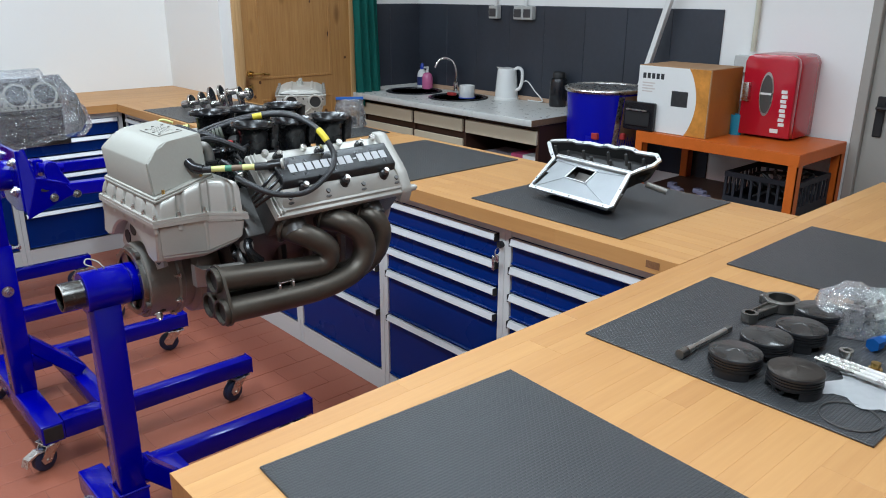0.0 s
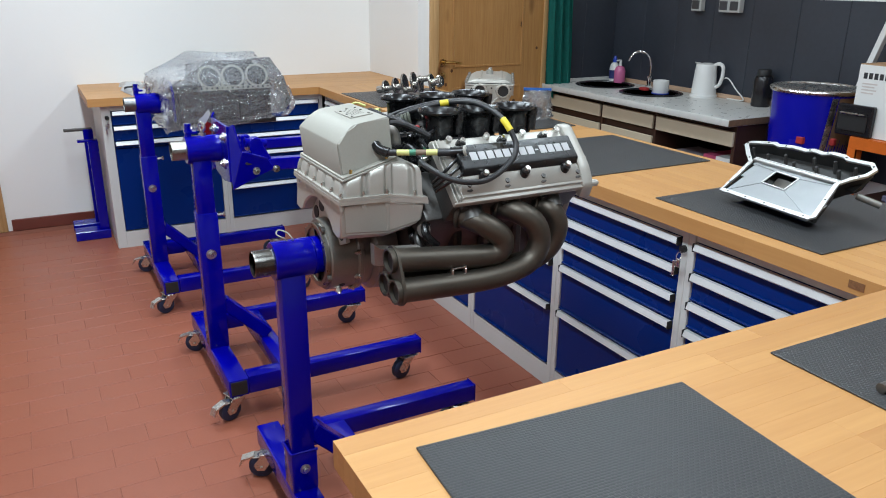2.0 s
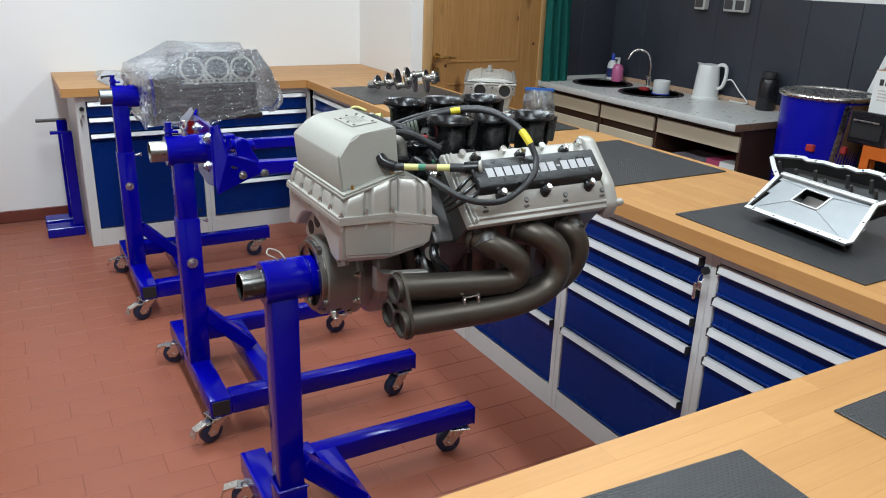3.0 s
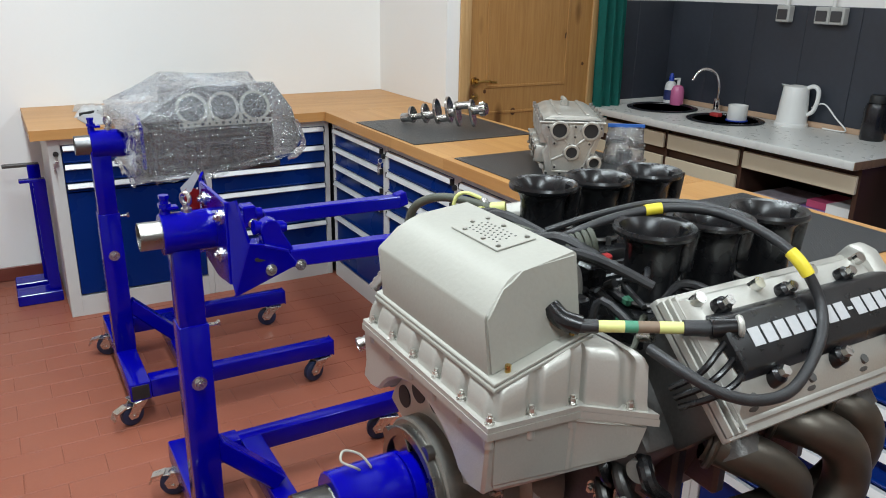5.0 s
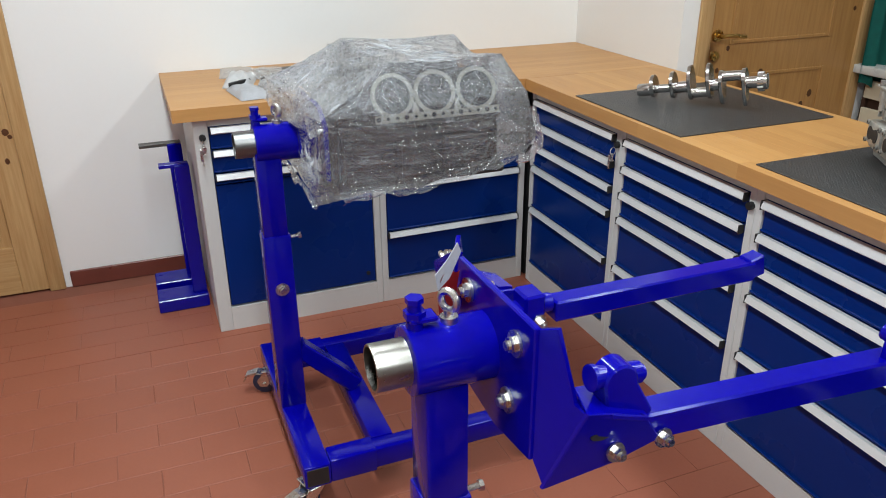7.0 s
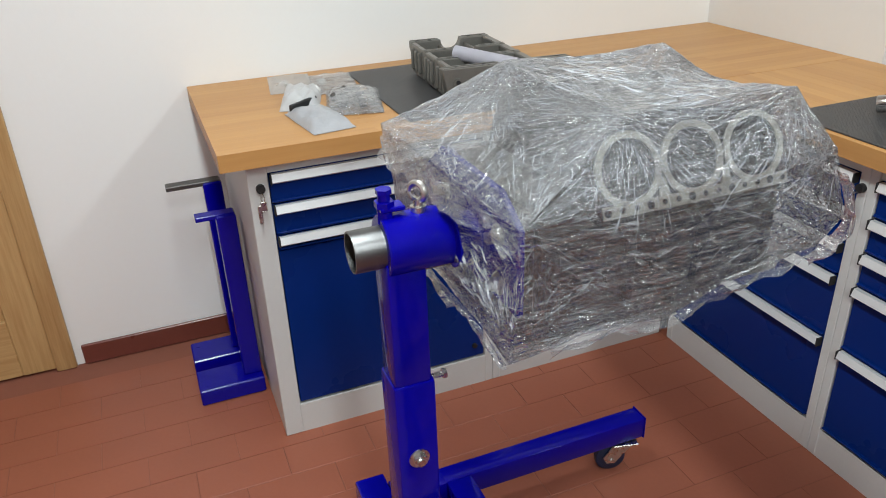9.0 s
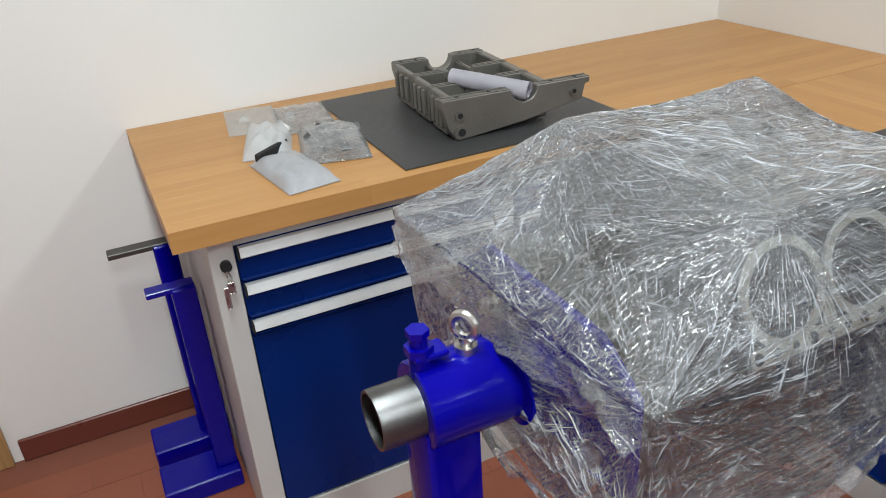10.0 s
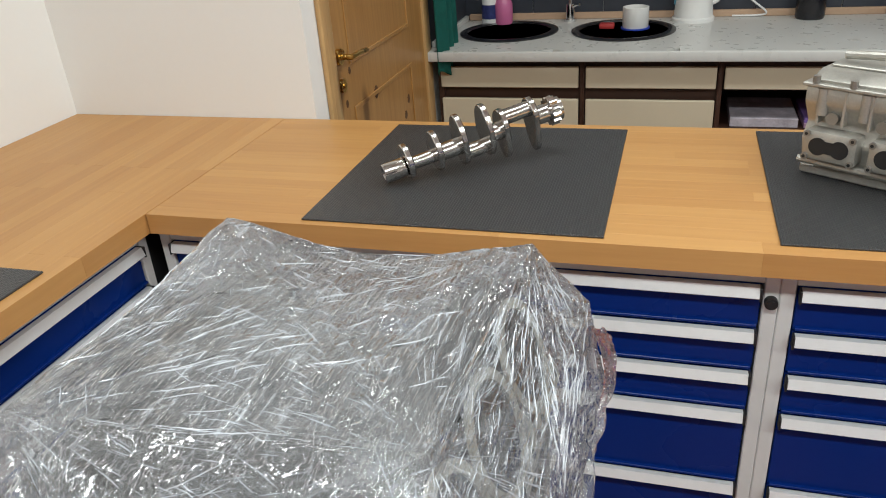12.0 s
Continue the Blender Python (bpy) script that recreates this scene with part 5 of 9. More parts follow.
# lower half, arched over the clutch housing
lo = B()
arch = [(2.520, 0.950)]
for k in range(13):
    ang = math.pi * (0.80 - 0.60 * k / 12)
    arch.append((YC + 0.142 * math.cos(ang) * 1.0, 0.868 + 0.142 * math.sin(ang)))
arch.append((2 * YC - 2.520, 0.950))
arch[1:1] = [(2.548, 0.944)]
arch[-1:-1] = [(2 * YC - 2.548, 0.944)]
pts = arch + [(2.838, 1.0355), (2.512, 1.0355)]
prism(lo, [(1.395, y, z) for y, z in pts], (0.10, 0, 0), 0.004)
part("lower_case", lo, M["castlight"], eng, "arched lower gear case", w=True)
for side in (0, 1):
    s = B()
    ring1 = [(1.40, 2.511, 1.0357), (1.512, 2.501, 1.0357), (1.579, 2.441, 1.0357), (1.579, 2.60, 1.0357), (1.40, 2.60, 1.0357)]
    ring2 = [(1.402, 2.514, 0.962), (1.512, 2.505, 0.955), (1.576, 2.452, 0.99), (1.576, 2.60, 0.99), (1.402, 2.58, 0.962)]
    ring3 = [(1.415, 2.524, 0.945), (1.505, 2.520, 0.940), (1.56, 2.50, 0.960), (1.56, 2.60, 0.96), (1.415, 2.57, 0.945)]
    loft(s, [ring3, ring2, ring1])
    bmesh.ops.bevel(s, geom=list(s.edges), offset=0.004, segments=2, affect="EDGES")
    part("lower_flank", mirror_y(s) if side else s, M["castlight"], eng, w=True)
# clutch housing on the stand's spindle
ZC = 0.858
m, ln = axis_matrix((1.398, YC, ZC), (1.575, YC, ZC))
h = B()
lathe(h, [(0.080, 0), (0.092, 0.0), (0.095, 0.003), (0.096, 0.070), (0.104, 0.074), (0.104, 0.084), (0.097, 0.088), (0.094, 0.112), (0.110, 0.122), (0.112, 0.135), (0.112, ln), (0.07, ln), (0.07, 0.03), (0.080, 0.02)], 48, m, True)
hs = part("clutch_housing", h, M["housing"], eng, "bare steel clutch housing", w=True)
m2, l2 = axis_matrix((1.386, YC, ZC), (1.398, YC, ZC))
rim = B()
lathe(rim, [(0.072, 0), (0.0835, 0), (0.085, 0.002), (0.0855, l2), (0.072, l2)], 48, m2, True)
for k in range(4):
    ang = k * math.pi / 2 + 0.5
    rod(rim, (1.388, YC + 0.086 * math.cos(ang), ZC + 0.086 * math.sin(ang)), (1.399, YC + 0.086 * math.cos(ang), ZC + 0.086 * math.sin(ang)), 0.011, seg=14)
part("adapter_ring", rim, M["steel"], eng, "bright steel adapter ring with bolt ears", w=True)
part("adapter_well", rod(B(), (1.398, YC, ZC), (1.400, YC, ZC), 0.078, seg=36), M["dark"], eng, "dark inside of the adapter ring", w=True)
sp3 = B()
for k in range(3):
    ang = k * 2 * math.pi / 3 + 0.9
    bar(sp3, (1.394, YC + 0.02 * math.cos(ang), ZC + 0.02 * math.sin(ang)), (1.394, YC + 0.078 * math.cos(ang), ZC + 0.078 * math.sin(ang)), 0.045, 0.006, 0.001, (1, 0, 0))
part("adapter_spoke", sp3, M["steel"], eng, w=True)
for k in range(9):
    ang = k * 2 * math.pi / 9 + 0.1
    y, z = YC + 0.100 * math.cos(ang), ZC + 0.100 * math.sin(ang)
    part("housing_bolt", hexbolt(B(), (1.472, y, z), (-1, 0, 0), 0.006, 0.007), M["zinc"], eng, w=True)
for xx, ang, r in ((1.432, 3.95, 0.008), (1.425, 4.75, 0.006), (1.45, 4.55, 0.004), (1.43, 5.2, 0.006)):
    c, d = math.cos(ang), math.sin(ang)
    part("housing_hole", rod(B(), (xx, YC + 0.0935 * c, ZC + 0.0935 * d), (xx, YC + 0.0966 * c, ZC + 0.0966 * d), r, seg=14), M["dark"], hs, "small dark drilled hole", w=True)
part("drain_plug", hexbolt(B(), (1.425, YC - 0.055, ZC - 0.0785), (0, -0.55, -0.83), 0.009, 0.010), M["zinc"], hs, w=True)
# bell wall behind the arch, with its openings
arc = [(r * math.cos(0.4 + 2.34 * k / 20), r * math.sin(0.4 + 2.34 * k / 20)) for r, ks in ((0.141, range(21)), (0.085, range(20, -1, -1))) for k in ks]
part("bell_wall", prism(B(), [(1.424, YC + y, 0.868 + z) for y, z in arc], (0.01, 0, 0)), M["castlight"], eng, w=True)
for ang in (0.75, 1.2, 1.62, 2.05, 2.5):
    c, d = math.cos(ang), math.sin(ang)
    m3 = Matrix.Translation((1.4225, YC + 0.117 * c, 0.868 + 0.117 * d)) @ Matrix.Rotation(ang, 4, "X")
    part("bell_opening", prism(B(), [m3 @ Vector((0, 0.017 * math.cos(q * math.pi / 8), 0.019 * math.sin(q * math.pi / 8))) for q in range(16)], (0.0015, 0, 0)), M["dark"], eng, "dark oval opening", w=True)
hub = rod(B(), (1.375, YC, ZC), (1.3975, YC, ZC), 0.050)
part("hub", hub, M["blue"], st1, w=True)
bp2 = B()
prism(bp2, [(1.47, 2.50, 0.935), (1.47, 2.46, 0.93), (1.57, 2.44, 0.93), (1.57, 2.44, 0.885), (1.56, 2.46, 0.875), (1.47, 2.50, 0.875)], (0.0, 0.02, 0), 0.003)
for xx in (1.492, 1.545):
    rod(bp2, (xx, 2.452, 0.908), (xx, 2.44, 0.908), 0.008, seg=12)
part("side_plate", bp2, M["cast"], eng, "cast side plate", w=True)

# welded tank on top of the gear case
bx = B()
prof = [(1.408, 1.098), (1.400, 1.172), (1.4025, 1.1765), (1.428, 1.2015), (1.437, 1.2090), (1.446, 1.2140), (1.457, 1.2172), (1.470, 1.2192), (1.536, 1.2275), (1.5395, 1.2245), (1.540, 1.134)]
loft(bx, [[(x, 2.533 + max(0, z - 1.17) * 0.30, z) for x, z in prof], [(x, 2.818 - max(0, z - 1.17) * 0.30, z) for x, z in prof]])
rim = [e for e in bx.edges if abs(e.verts[0].co.y - e.verts[1].co.y) < 0.05]
bmesh.ops.bevel(bx, geom=rim, offset=0.0035, segments=2, affect="EDGES")
part("oil_tank", bx, M["sheet"], eng, "welded bare alloy sheet tank", w=True, angle=40)
fg = B()
prism(fg, [(1.402, 2.515, 1.088), (1.402, 2.515, 1.0935), (1.545, 2.515, 1.134), (1.545, 2.515, 1.127)], (0, 0.317, 0), 0.0012)
prism(fg, [(1.4035, 2.517, 1.0945), (1.4035, 2.517, 1.0990), (1.545, 2.517, 1.1395), (1.545, 2.517, 1.135)], (0, 0.313, 0), 0.001)
part("tank_flange", fg, M["sheet"], eng, w=True)
for xx, yy in ((1.428, 2.526), (1.520, 2.526)):
    part("flange_screw", rod(B(), (xx, yy, top_of(xx) + 0.006), (xx, yy, top_of(xx) + 0.018), 0.0038, seg=6), M["brass"], eng, "yellow passivated screw", w=True)
slope = (1.228 - 1.217) / 0.088
vp = B()
mtop = Matrix.Translation((1.495, 2.668, 1.2228)) @ Euler((0, -math.atan(slope), 0)).to_matrix().to_4x4()
box(vp, -0.030, -0.055, 0, 0.030, 0.055, 0.0022, 0.0009, 1, mtop)
vpo = part("vent_plate", vp, M["sheet"], eng, "thin perforated cover plate", w=True)
hl = B()
for i in range(5):
    for j in range(8):
        q = mtop @ Vector((-0.014 + i * 0.007, -0.032 + j * 0.0092 + (i % 2) * 0.004, 0.0018))
        rod(hl, q, q + mtop.to_3x3() @ Vector((0, 0, 0.0009)), 0.0016, seg=8)
part("perforation", hl, M["darkcast"], vpo, "small drilled holes", w=True)
for lx, ly in ((-0.022, -0.046), (0.022, -0.046), (-0.022, -0.012), (0.022, 0.006), (-0.022, 0.032), (0.022, 0.044), (0.0, 0.048)):
    q = mtop @ Vector((lx, ly, 0.002))
    part("plate_screw", rod(B(), q, q + Vector((0, 0, 0.0022)), 0.0033, seg=10), M["steel"], vpo, w=True)

# cylinder banks
T0 = Vector((0, 2.494, 1.168))
U, NN = Vector((0, -0.737, -0.676)), Vector((0, -0.676, 0.737))


def bank(x, s, h):
    return Vector((x, 0, 0)) + T0 + U * s + NN * h


def slab(bm, x0, x1, s0, s1, h0, h1, bev=0.004, seg=2):
    return prism(bm, [bank(x0, s0, h0), bank(x0, s1, h0), bank(x0, s1, h1), bank(x0, s0, h1)], (x1 - x0, 0, 0), bev, seg)


for side in (0, 1):
    fx = (lambda q: mirror_y(q)) if side else (lambda q: q)
    cv = B()
    slab(cv, 1.618, 1.995, -0.002, 0.180, -0.012, 0.004, 0.003)
    loft(cv, [[bank(1.628, 0.006, 0.004), bank(1.99, 0.006, 0.004), bank(1.99, 0.172, 0.004), bank(1.628, 0.172, 0.004)],
              [bank(1.638, 0.014, 0.024), bank(1.98, 0.014, 0.024), bank(1.98, 0.150, 0.024), bank(1.638, 0.150, 0.024)],
              [bank(1.65, 0.024, 0.030), bank(1.97, 0.024, 0.030), bank(1.97, 0.118, 0.036), bank(1.65, 0.118, 0.036)]])
    slab(cv, 1.628, 1.99, 0.158, 0.170, 0.0, 0.012, 0.003)
    cvo = part("valve_cover", fx(cv), M["castlight"], eng, "bead-blasted alloy cam cover", w=True)
    for k in range(3):
        part("end_fin", fx(slab(B(), 1.618 + k * 0.008, 1.621 + k * 0.008, 0.004, 0.176, -0.002, 0.012 + 0.003 * k, 0.001, 1)), M["castlight"], cvo, w=True)
    for k in range(4):
        xx = 1.660 + k * 0.104
        r = B()
        lathe(r, [(0.012, 0), (0.014, 0.012), (0.010, 0.014), (0.006, 0.014)], 16, axis_matrix(bank(xx, 0.146, 0.006), bank(xx, 0.146, 0.026))[0])
        rod(r, bank(xx, 0.146, 0.012), bank(xx, 0.146, 0.028), 0.006, seg=10)
        part("cover_screw", fx(r), M["darkcast"], cvo, w=True)
        r = rod(B(), bank(xx - 0.01, 0.020, 0.02), bank(xx - 0.01, 0.020, 0.040), 0.008, seg=12)
        part("cover_screw", fx(r), M["zinc"], cvo, w=True)
    ec = B()
    prism(ec, [bank(1.982, -0.004, -0.03), bank(1.982, -0.010, 0.020), bank(1.982, 0.012, 0.034), bank(1.982, 0.13, 0.028), bank(1.982, 0.180, 0.010), bank(1.982, 0.195, -0.03)], (0.036, 0, 0), 0.008, 2)
    for s in (-0.002, 0.095, 0.172):
        rod(ec, bank(2.01, s, 0.004), bank(2.028, s, 0.004), 0.009, seg=12)
        rod(ec, bank(2.026, s, 0.004), bank(2.034, s, 0.004), 0.0055, seg=6)
    part("timing_cover", fx(ec), M["castlight"], eng, "alloy timing end cover", w=True)
    hd = B()
    slab(hd, 1.632, 2.005, 0.008, 0.165, -0.105, -0.012, 0.006)
    for k in range(3):
        rod(hd, bank(1.685 + k * 0.115, 0.15, -0.06), bank(1.685 + k * 0.115, 0.195, -0.065), 0.033, seg=20)
        rod(hd, bank(1.655 + k * 0.115, 0.16, -0.03), bank(1.655 + k * 0.115, 0.178, -0.03), 0.009, seg=10)
    part("cylinder_head", fx(hd), M["darkcast"], eng, "dark oily cylinder head", w=True)
crank = B()
prism(crank, [(1.585, YC - 0.17, 0.90), (1.585, YC - 0.245, 0.99), (1.585, YC - 0.16, 1.09), (1.585, YC - 0.08, 1.05), (1.585, YC + 0.08, 1.05), (1.585, YC + 0.16, 1.09), (1.585, YC + 0.245, 0.99), (1.585, YC + 0.17, 0.90), (1.585, YC + 0.13, 0.80), (1.585, YC - 0.13, 0.80)], (0.425, 0, 0), 0.01, 2)
cko = part("crankcase", crank, M["darkcast"], eng, "dark cast crankcase", w=True)
for k in range(5):
    part("case_rib", box(B(), 1.60 + k * 0.09, YC - 0.20, 0.83, 1.625 + k * 0.09, YC + 0.20, 0.96, 0.006), M["darkcast"], cko, w=True)
fr = B()
prism(fr, [(2.011, YC - 0.16, 0.83), (2.011, YC - 0.22, 0.98), (2.011, YC - 0.10, 1.10), (2.011, YC + 0.10, 1.10), (2.011, YC + 0.22, 0.98), (2.011, YC + 0.16, 0.83)], (0.03, 0, 0), 0.012, 2)
part("front_cover", fr, M["cast"], eng, "cast front engine cover", w=True)

# oily fittings between the gear case and the crankcase
rnd = random.Random(9)
for k in range(14):
    x0, y0, z0 = 1.586, rnd.uniform(2.455, 2.56), rnd.uniform(0.87, 1.06)
    if k % 3 == 0:
        part("coolant_stub", tube(B(), [(x0 + 0.02, y0 + 0.01, z0), (x0 - 0.004, y0 - 0.018, z0), (x0 - 0.004, y0 - 0.032, z0 - 0.02), (x0 + 0.02, y0 - 0.036, z0 - 0.045)], 0.010, 10), M["black"] if k % 2 else M["darkcast"], eng, w=True)
    elif k % 3 == 1:
        part("case_bolt", hexbolt(B(), (x0, y0, z0), (-1, -0.3, 0), 0.006, 0.007), M["zinc"], eng, w=True)
    else:
        part("case_boss", rod(B(), (x0 + 0.006, y0, z0), (x0 - 0.010, y0 - 0.004, z0), rnd.uniform(0.009, 0.016), seg=14), M["cast"], eng, w=True)
for k in range(6):
    part("head_stud", hexbolt(B(), (1.655 + 0.064 * k, 2.425 + 0.004 * (k % 2), 1.035), (0.1, -0.75, -0.6), 0.0065, 0.008), M["zinc"], eng, w=True)

# carbon plate with plain pale bars in place of its lettering
cp = B()
prism(cp, [bank(1.646, 0.040, 0.030), bank(1.646, 0.052, 0.052), bank(1.646, 0.118, 0.050), bank(1.646, 0.128, 0.032)], (0.330, 0, 0), 0.003)
cpo = part("carbon_plate", cp, M["carbon"], eng, "black carbon fibre cover plate", w=True)
d = (bank(0, 0.118, 0.050) - bank(0, 0.052, 0.052)).normalized()
nn = Vector((0, d.z, -d.y))
nn = nn if nn.z > 0 else -nn
base = bank(0, 0.085, 0.0512)
xs = 1.676
for k in range(13):
    w = 0.009 if k == 8 else 0.0182
    hh = 0.0020 if k == 8 else 0.0112
    m = Matrix((Vector((1, 0, 0)), -d, nn)).transposed().to_4x4()
    m.translation = base + Vector((xs + w / 2, 0, 0)) + nn * 0.0004
    part("bar", box(B(), -w / 2, -hh, 0, w / 2, hh, 0.0006, 0, 1, m), M["letters"], cpo, w=True)
    xs += w + 0.0046
for xx, s in ((1.676, 0.036), (1.79, 0.038), (1.91, 0.038), (1.70, 0.132), (1.815, 0.134), (1.935, 0.134)):
    r = B()
    lathe(r, [(0.013, 0), (0.011, 0.018), (0.007, 0.022)], 16, axis_matrix(bank(xx, s, 0.024), bank(xx, s, 0.05))[0])
    rr = part("cover_stud", r, M["black"], cpo, w=True)
    part("stud_nut", rod(B(), bank(xx, s, 0.044), bank(xx, s, 0.054), 0.0068, seg=6), M["zinc"], rr, w=True)
for k in range(3):
    part("plug_lead", tube(B(), [bank(1.658, 0.075 + 0.018 * k, 0.040), bank(1.638, 0.085 + 0.02 * k, 0.036), bank(1.612, 0.10 + 0.015 * k, 0.018), bank(1.595, 0.10 + 0.012 * k, -0.02)], 0.0042, 8), M["black"], eng, w=True)

# intake
TR = [(1.686, 2.571), (1.792, 2.566), (1.898, 2.559), (1.694, 2.822), (1.804, 2.819), (1.917, 2.817)]
ip = B()
box(ip, 1.63, 2.51, 1.08, 1.97, 2.64, 1.128, 0.012, 2)
box(ip, 1.63, 2.755, 1.08, 1.97, 2.88, 1.128, 0.012, 2)
box(ip, 1.62, 2.60, 1.05, 1.98, 2.80, 1.10, 0.012, 2)
tso = part("throttle_slide", ip, M["black"], eng, "black throttle body block", w=True)
for k in range(9):
    part("fuel_line", rod(B(), (1.62, 2.60 + k * 0.022, 1.10), (1.98, 2.615 + k * 0.02, 1.105), 0.006, seg=8), M["black"], tso, w=True)
for k, (tx, ty) in enumerate(TR):
    tr = B()
    lathe(tr, [(0.036, 1.125), (0.035, 1.200), (0.037, 1.211), (0.042, 1.219), (0.049, 1.2235), (0.0545, 1.2255), (0.0555, 1.230), (0.0535, 1.2345), (0.047, 1.2325), (0.041, 1.225), (0.036, 1.212), (0.033, 1.195), (0.032, 1.13)], 32, Matrix.Translation((tx, ty, 0)), True)
    to = part("intake_trumpet", tr, M["black"], eng, "glossy black intake trumpet", w=True)
    ij = B()
    sx = tx + 0.045
    rod(ij, (sx, ty - 0.012, 1.17), (sx + 0.006, ty - 0.014, 1.228), 0.014, seg=14)
    rod(ij, (sx - 0.01, ty, 1.14), (sx, ty - 0.01, 1.18), 0.008, seg=10)
    part("injector", ij, M["black"], to, "black injector beside the trumpet", w=True)
    rg2 = B()
    torus(rg2, (tx, ty, 1.135), (0, 0, 1), 0.038, 0.004, 24, 6)
    for j in range(3):
        ang = j * 2.1 + 0.4
        rod(rg2, (tx + 0.043 * math.cos(ang), ty + 0.043 * math.sin(ang), 1.128), (tx + 0.043 * math.cos(ang), ty + 0.043 * math.sin(ang), 1.142), 0.0045, seg=6)
    part("clamp_ring", rg2, M["darkcast"], to, w=True)
rnd = random.Random(4)
for k in range(16):
    x0, y0 = rnd.uniform(1.55, 1.66), rnd.uniform(2.50, 2.84)
    pts = [(x0, y0, rnd.uniform(1.08, 1.16))]
    for j in range(3):
        pts.append((pts[-1][0] + rnd.uniform(0.0, 0.05), pts[-1][1] + rnd.uniform(-0.05, 0.05), min(1.185, max(1.07, pts[-1][2] + rnd.uniform(-0.03, 0.04)))))
    part("wiring_branch", tube(B(), pts, rnd.choice((0.004, 0.006, 0.009)), 8, 4), M["hose"] if k % 4 else M["olive"], eng, w=True)
for k in range(10):
    x0, y0, z0 = rnd.uniform(1.56, 1.64), rnd.uniform(2.52, 2.80), rnd.uniform(1.07, 1.15)
    b = B()
    box(b, x0, y0, z0, x0 + rnd.uniform(0.02, 0.05), y0 + rnd.uniform(0.02, 0.04), z0 + rnd.uniform(0.015, 0.035), 0.004)
    part("connector", b, M["black"], eng, "black plug connector", w=True)
for k, (mt, p) in enumerate(((M["red"], (1.632, 2.602, 1.178)), (M["green"], (1.618, 2.546, 1.115)), (M["green"], (1.640, 2.56, 1.13)))):
    part("cable_marker", box(B(), p[0], p[1], p[2], p[0] + 0.016, p[1] + 0.014, p[2] + 0.012, 0.003), mt, eng, "small coloured cable marker", w=True)
for p in ((1.605, 2.50, 1.125), (1.70, 2.50, 1.105), (1.83, 2.50, 1.125)):
    part("linkage_nut", rod(B(), p, (p[0] + 0.006, p[1] - 0.016, p[2] + 0.004), 0.0095, seg=12), M["zinc"], eng, w=True)
# breather elbow and ribbed boot behind the tank
part("elbow_pipe", tube(B(), [(1.538, 2.600, 1.184), (1.556, 2.600, 1.187), (1.572, 2.600, 1.181), (1.579, 2.600, 1.160), (1.580, 2.600, 1.120)], 0.0125, 14), M["cast"], eng, "cast breather elbow", w=True)
cl = B()
for k in range(5):
    torus(cl, (1.603 + 0.007 * k, 2.645 - 0.004 * k, 1.19 + 0.003 * k), (0.9, -0.4, 0.25), 0.017, 0.004, 20, 6)
part("bellows", cl, M["olive"], eng, "olive ribbed rubber boot", w=True)

# main loom over the trumpets and its loop down the cover
loop = [(1.60, 2.67, 1.195), (1.62, 2.645, 1.215), (1.68, 2.63, 1.232), (1.74, 2.60, 1.244), (1.775, 2.545, 1.246), (1.79, 2.48, 1.233), (1.796, 2.432, 1.210), (1.806, 2.402, 1.165), (1.775, 2.374, 1.133), (1.701, 2.347, 1.104), (1.643, 2.346, 1.102), (1.600, 2.365, 1.112), (1.575, 2.40, 1.128), (1.572, 2.45, 1.135)]
lo2 = part("loom_cable", tube(B(), loop, 0.0068, 12, 6), M["hose"], eng, "thick black wiring loom loop", w=True)
part("loom_cable", tube(B(), [(1.60, 2.69, 1.205), (1.66, 2.66, 1.228), (1.74, 2.625, 1.245), (1.78, 2.56, 1.25), (1.792, 2.49, 1.236), (1.797, 2.44, 1.216)], 0.005, 10, 6), M["hose"], eng, w=True)
path = smooth_path(loop, 6)
part("tape_band", tube(B(), [path[34], path[35], path[36], path[37], path[38]], 0.0084, 12, smooth=False), M["yellow"], lo2, "yellow tape band", w=True)
part("tape_band", tube(B(), [path[15], path[16], path[17]], 0.008, 12, smooth=False), M["yellow"], lo2, "yellow tape band", w=True)
# banded sensor lead between tank and cover
r0, r1 = Vector((1.516, 2.514, 1.150)), Vector((1.640, 2.426, 1.156))
stops = [(0.0, 0.16, M["hose"], 0.0085), (0.16, 0.36, M["lime"], 0.0072), (0.36, 0.46, M["green"], 0.0073), (0.46, 0.62, M["brown"], 0.0071), (0.62, 0.80, M["lime"], 0.0072), (0.80, 1.0, M["hose"], 0.0095)]
for a0, a1, mt, rr in stops:
    part("sensor_lead", rod(B(), r0.lerp(r1, a0), r0.lerp(r1, a1), rr, seg=14), mt, eng, "lead with coloured tape bands", w=True)
part("plug", tube(B(), [(1.50, 2.545, 1.165), (1.505, 2.528, 1.155), (1.52, 2.512, 1.150)], 0.012, 12), M["black"], eng, w=True)
part("plug", tube(B(), [r1, (1.652, 2.418, 1.158), (1.664, 2.410, 1.160)], [0.013, 0.010], 12), M["black"], eng, w=True)
part("plug_ring", torus(B(), (1.668, 2.408, 1.160), (0.7, -0.5, 0.1), 0.010, 0.004), M["castlight"], eng, w=True)
# loose hose and sensor ends on the far side
cream_sleeve = material("yellowed_cream_sleeve", (0.60, 0.52, 0.30), 0.55, var=0.18, scale=40, fine=300, bump=0.12)


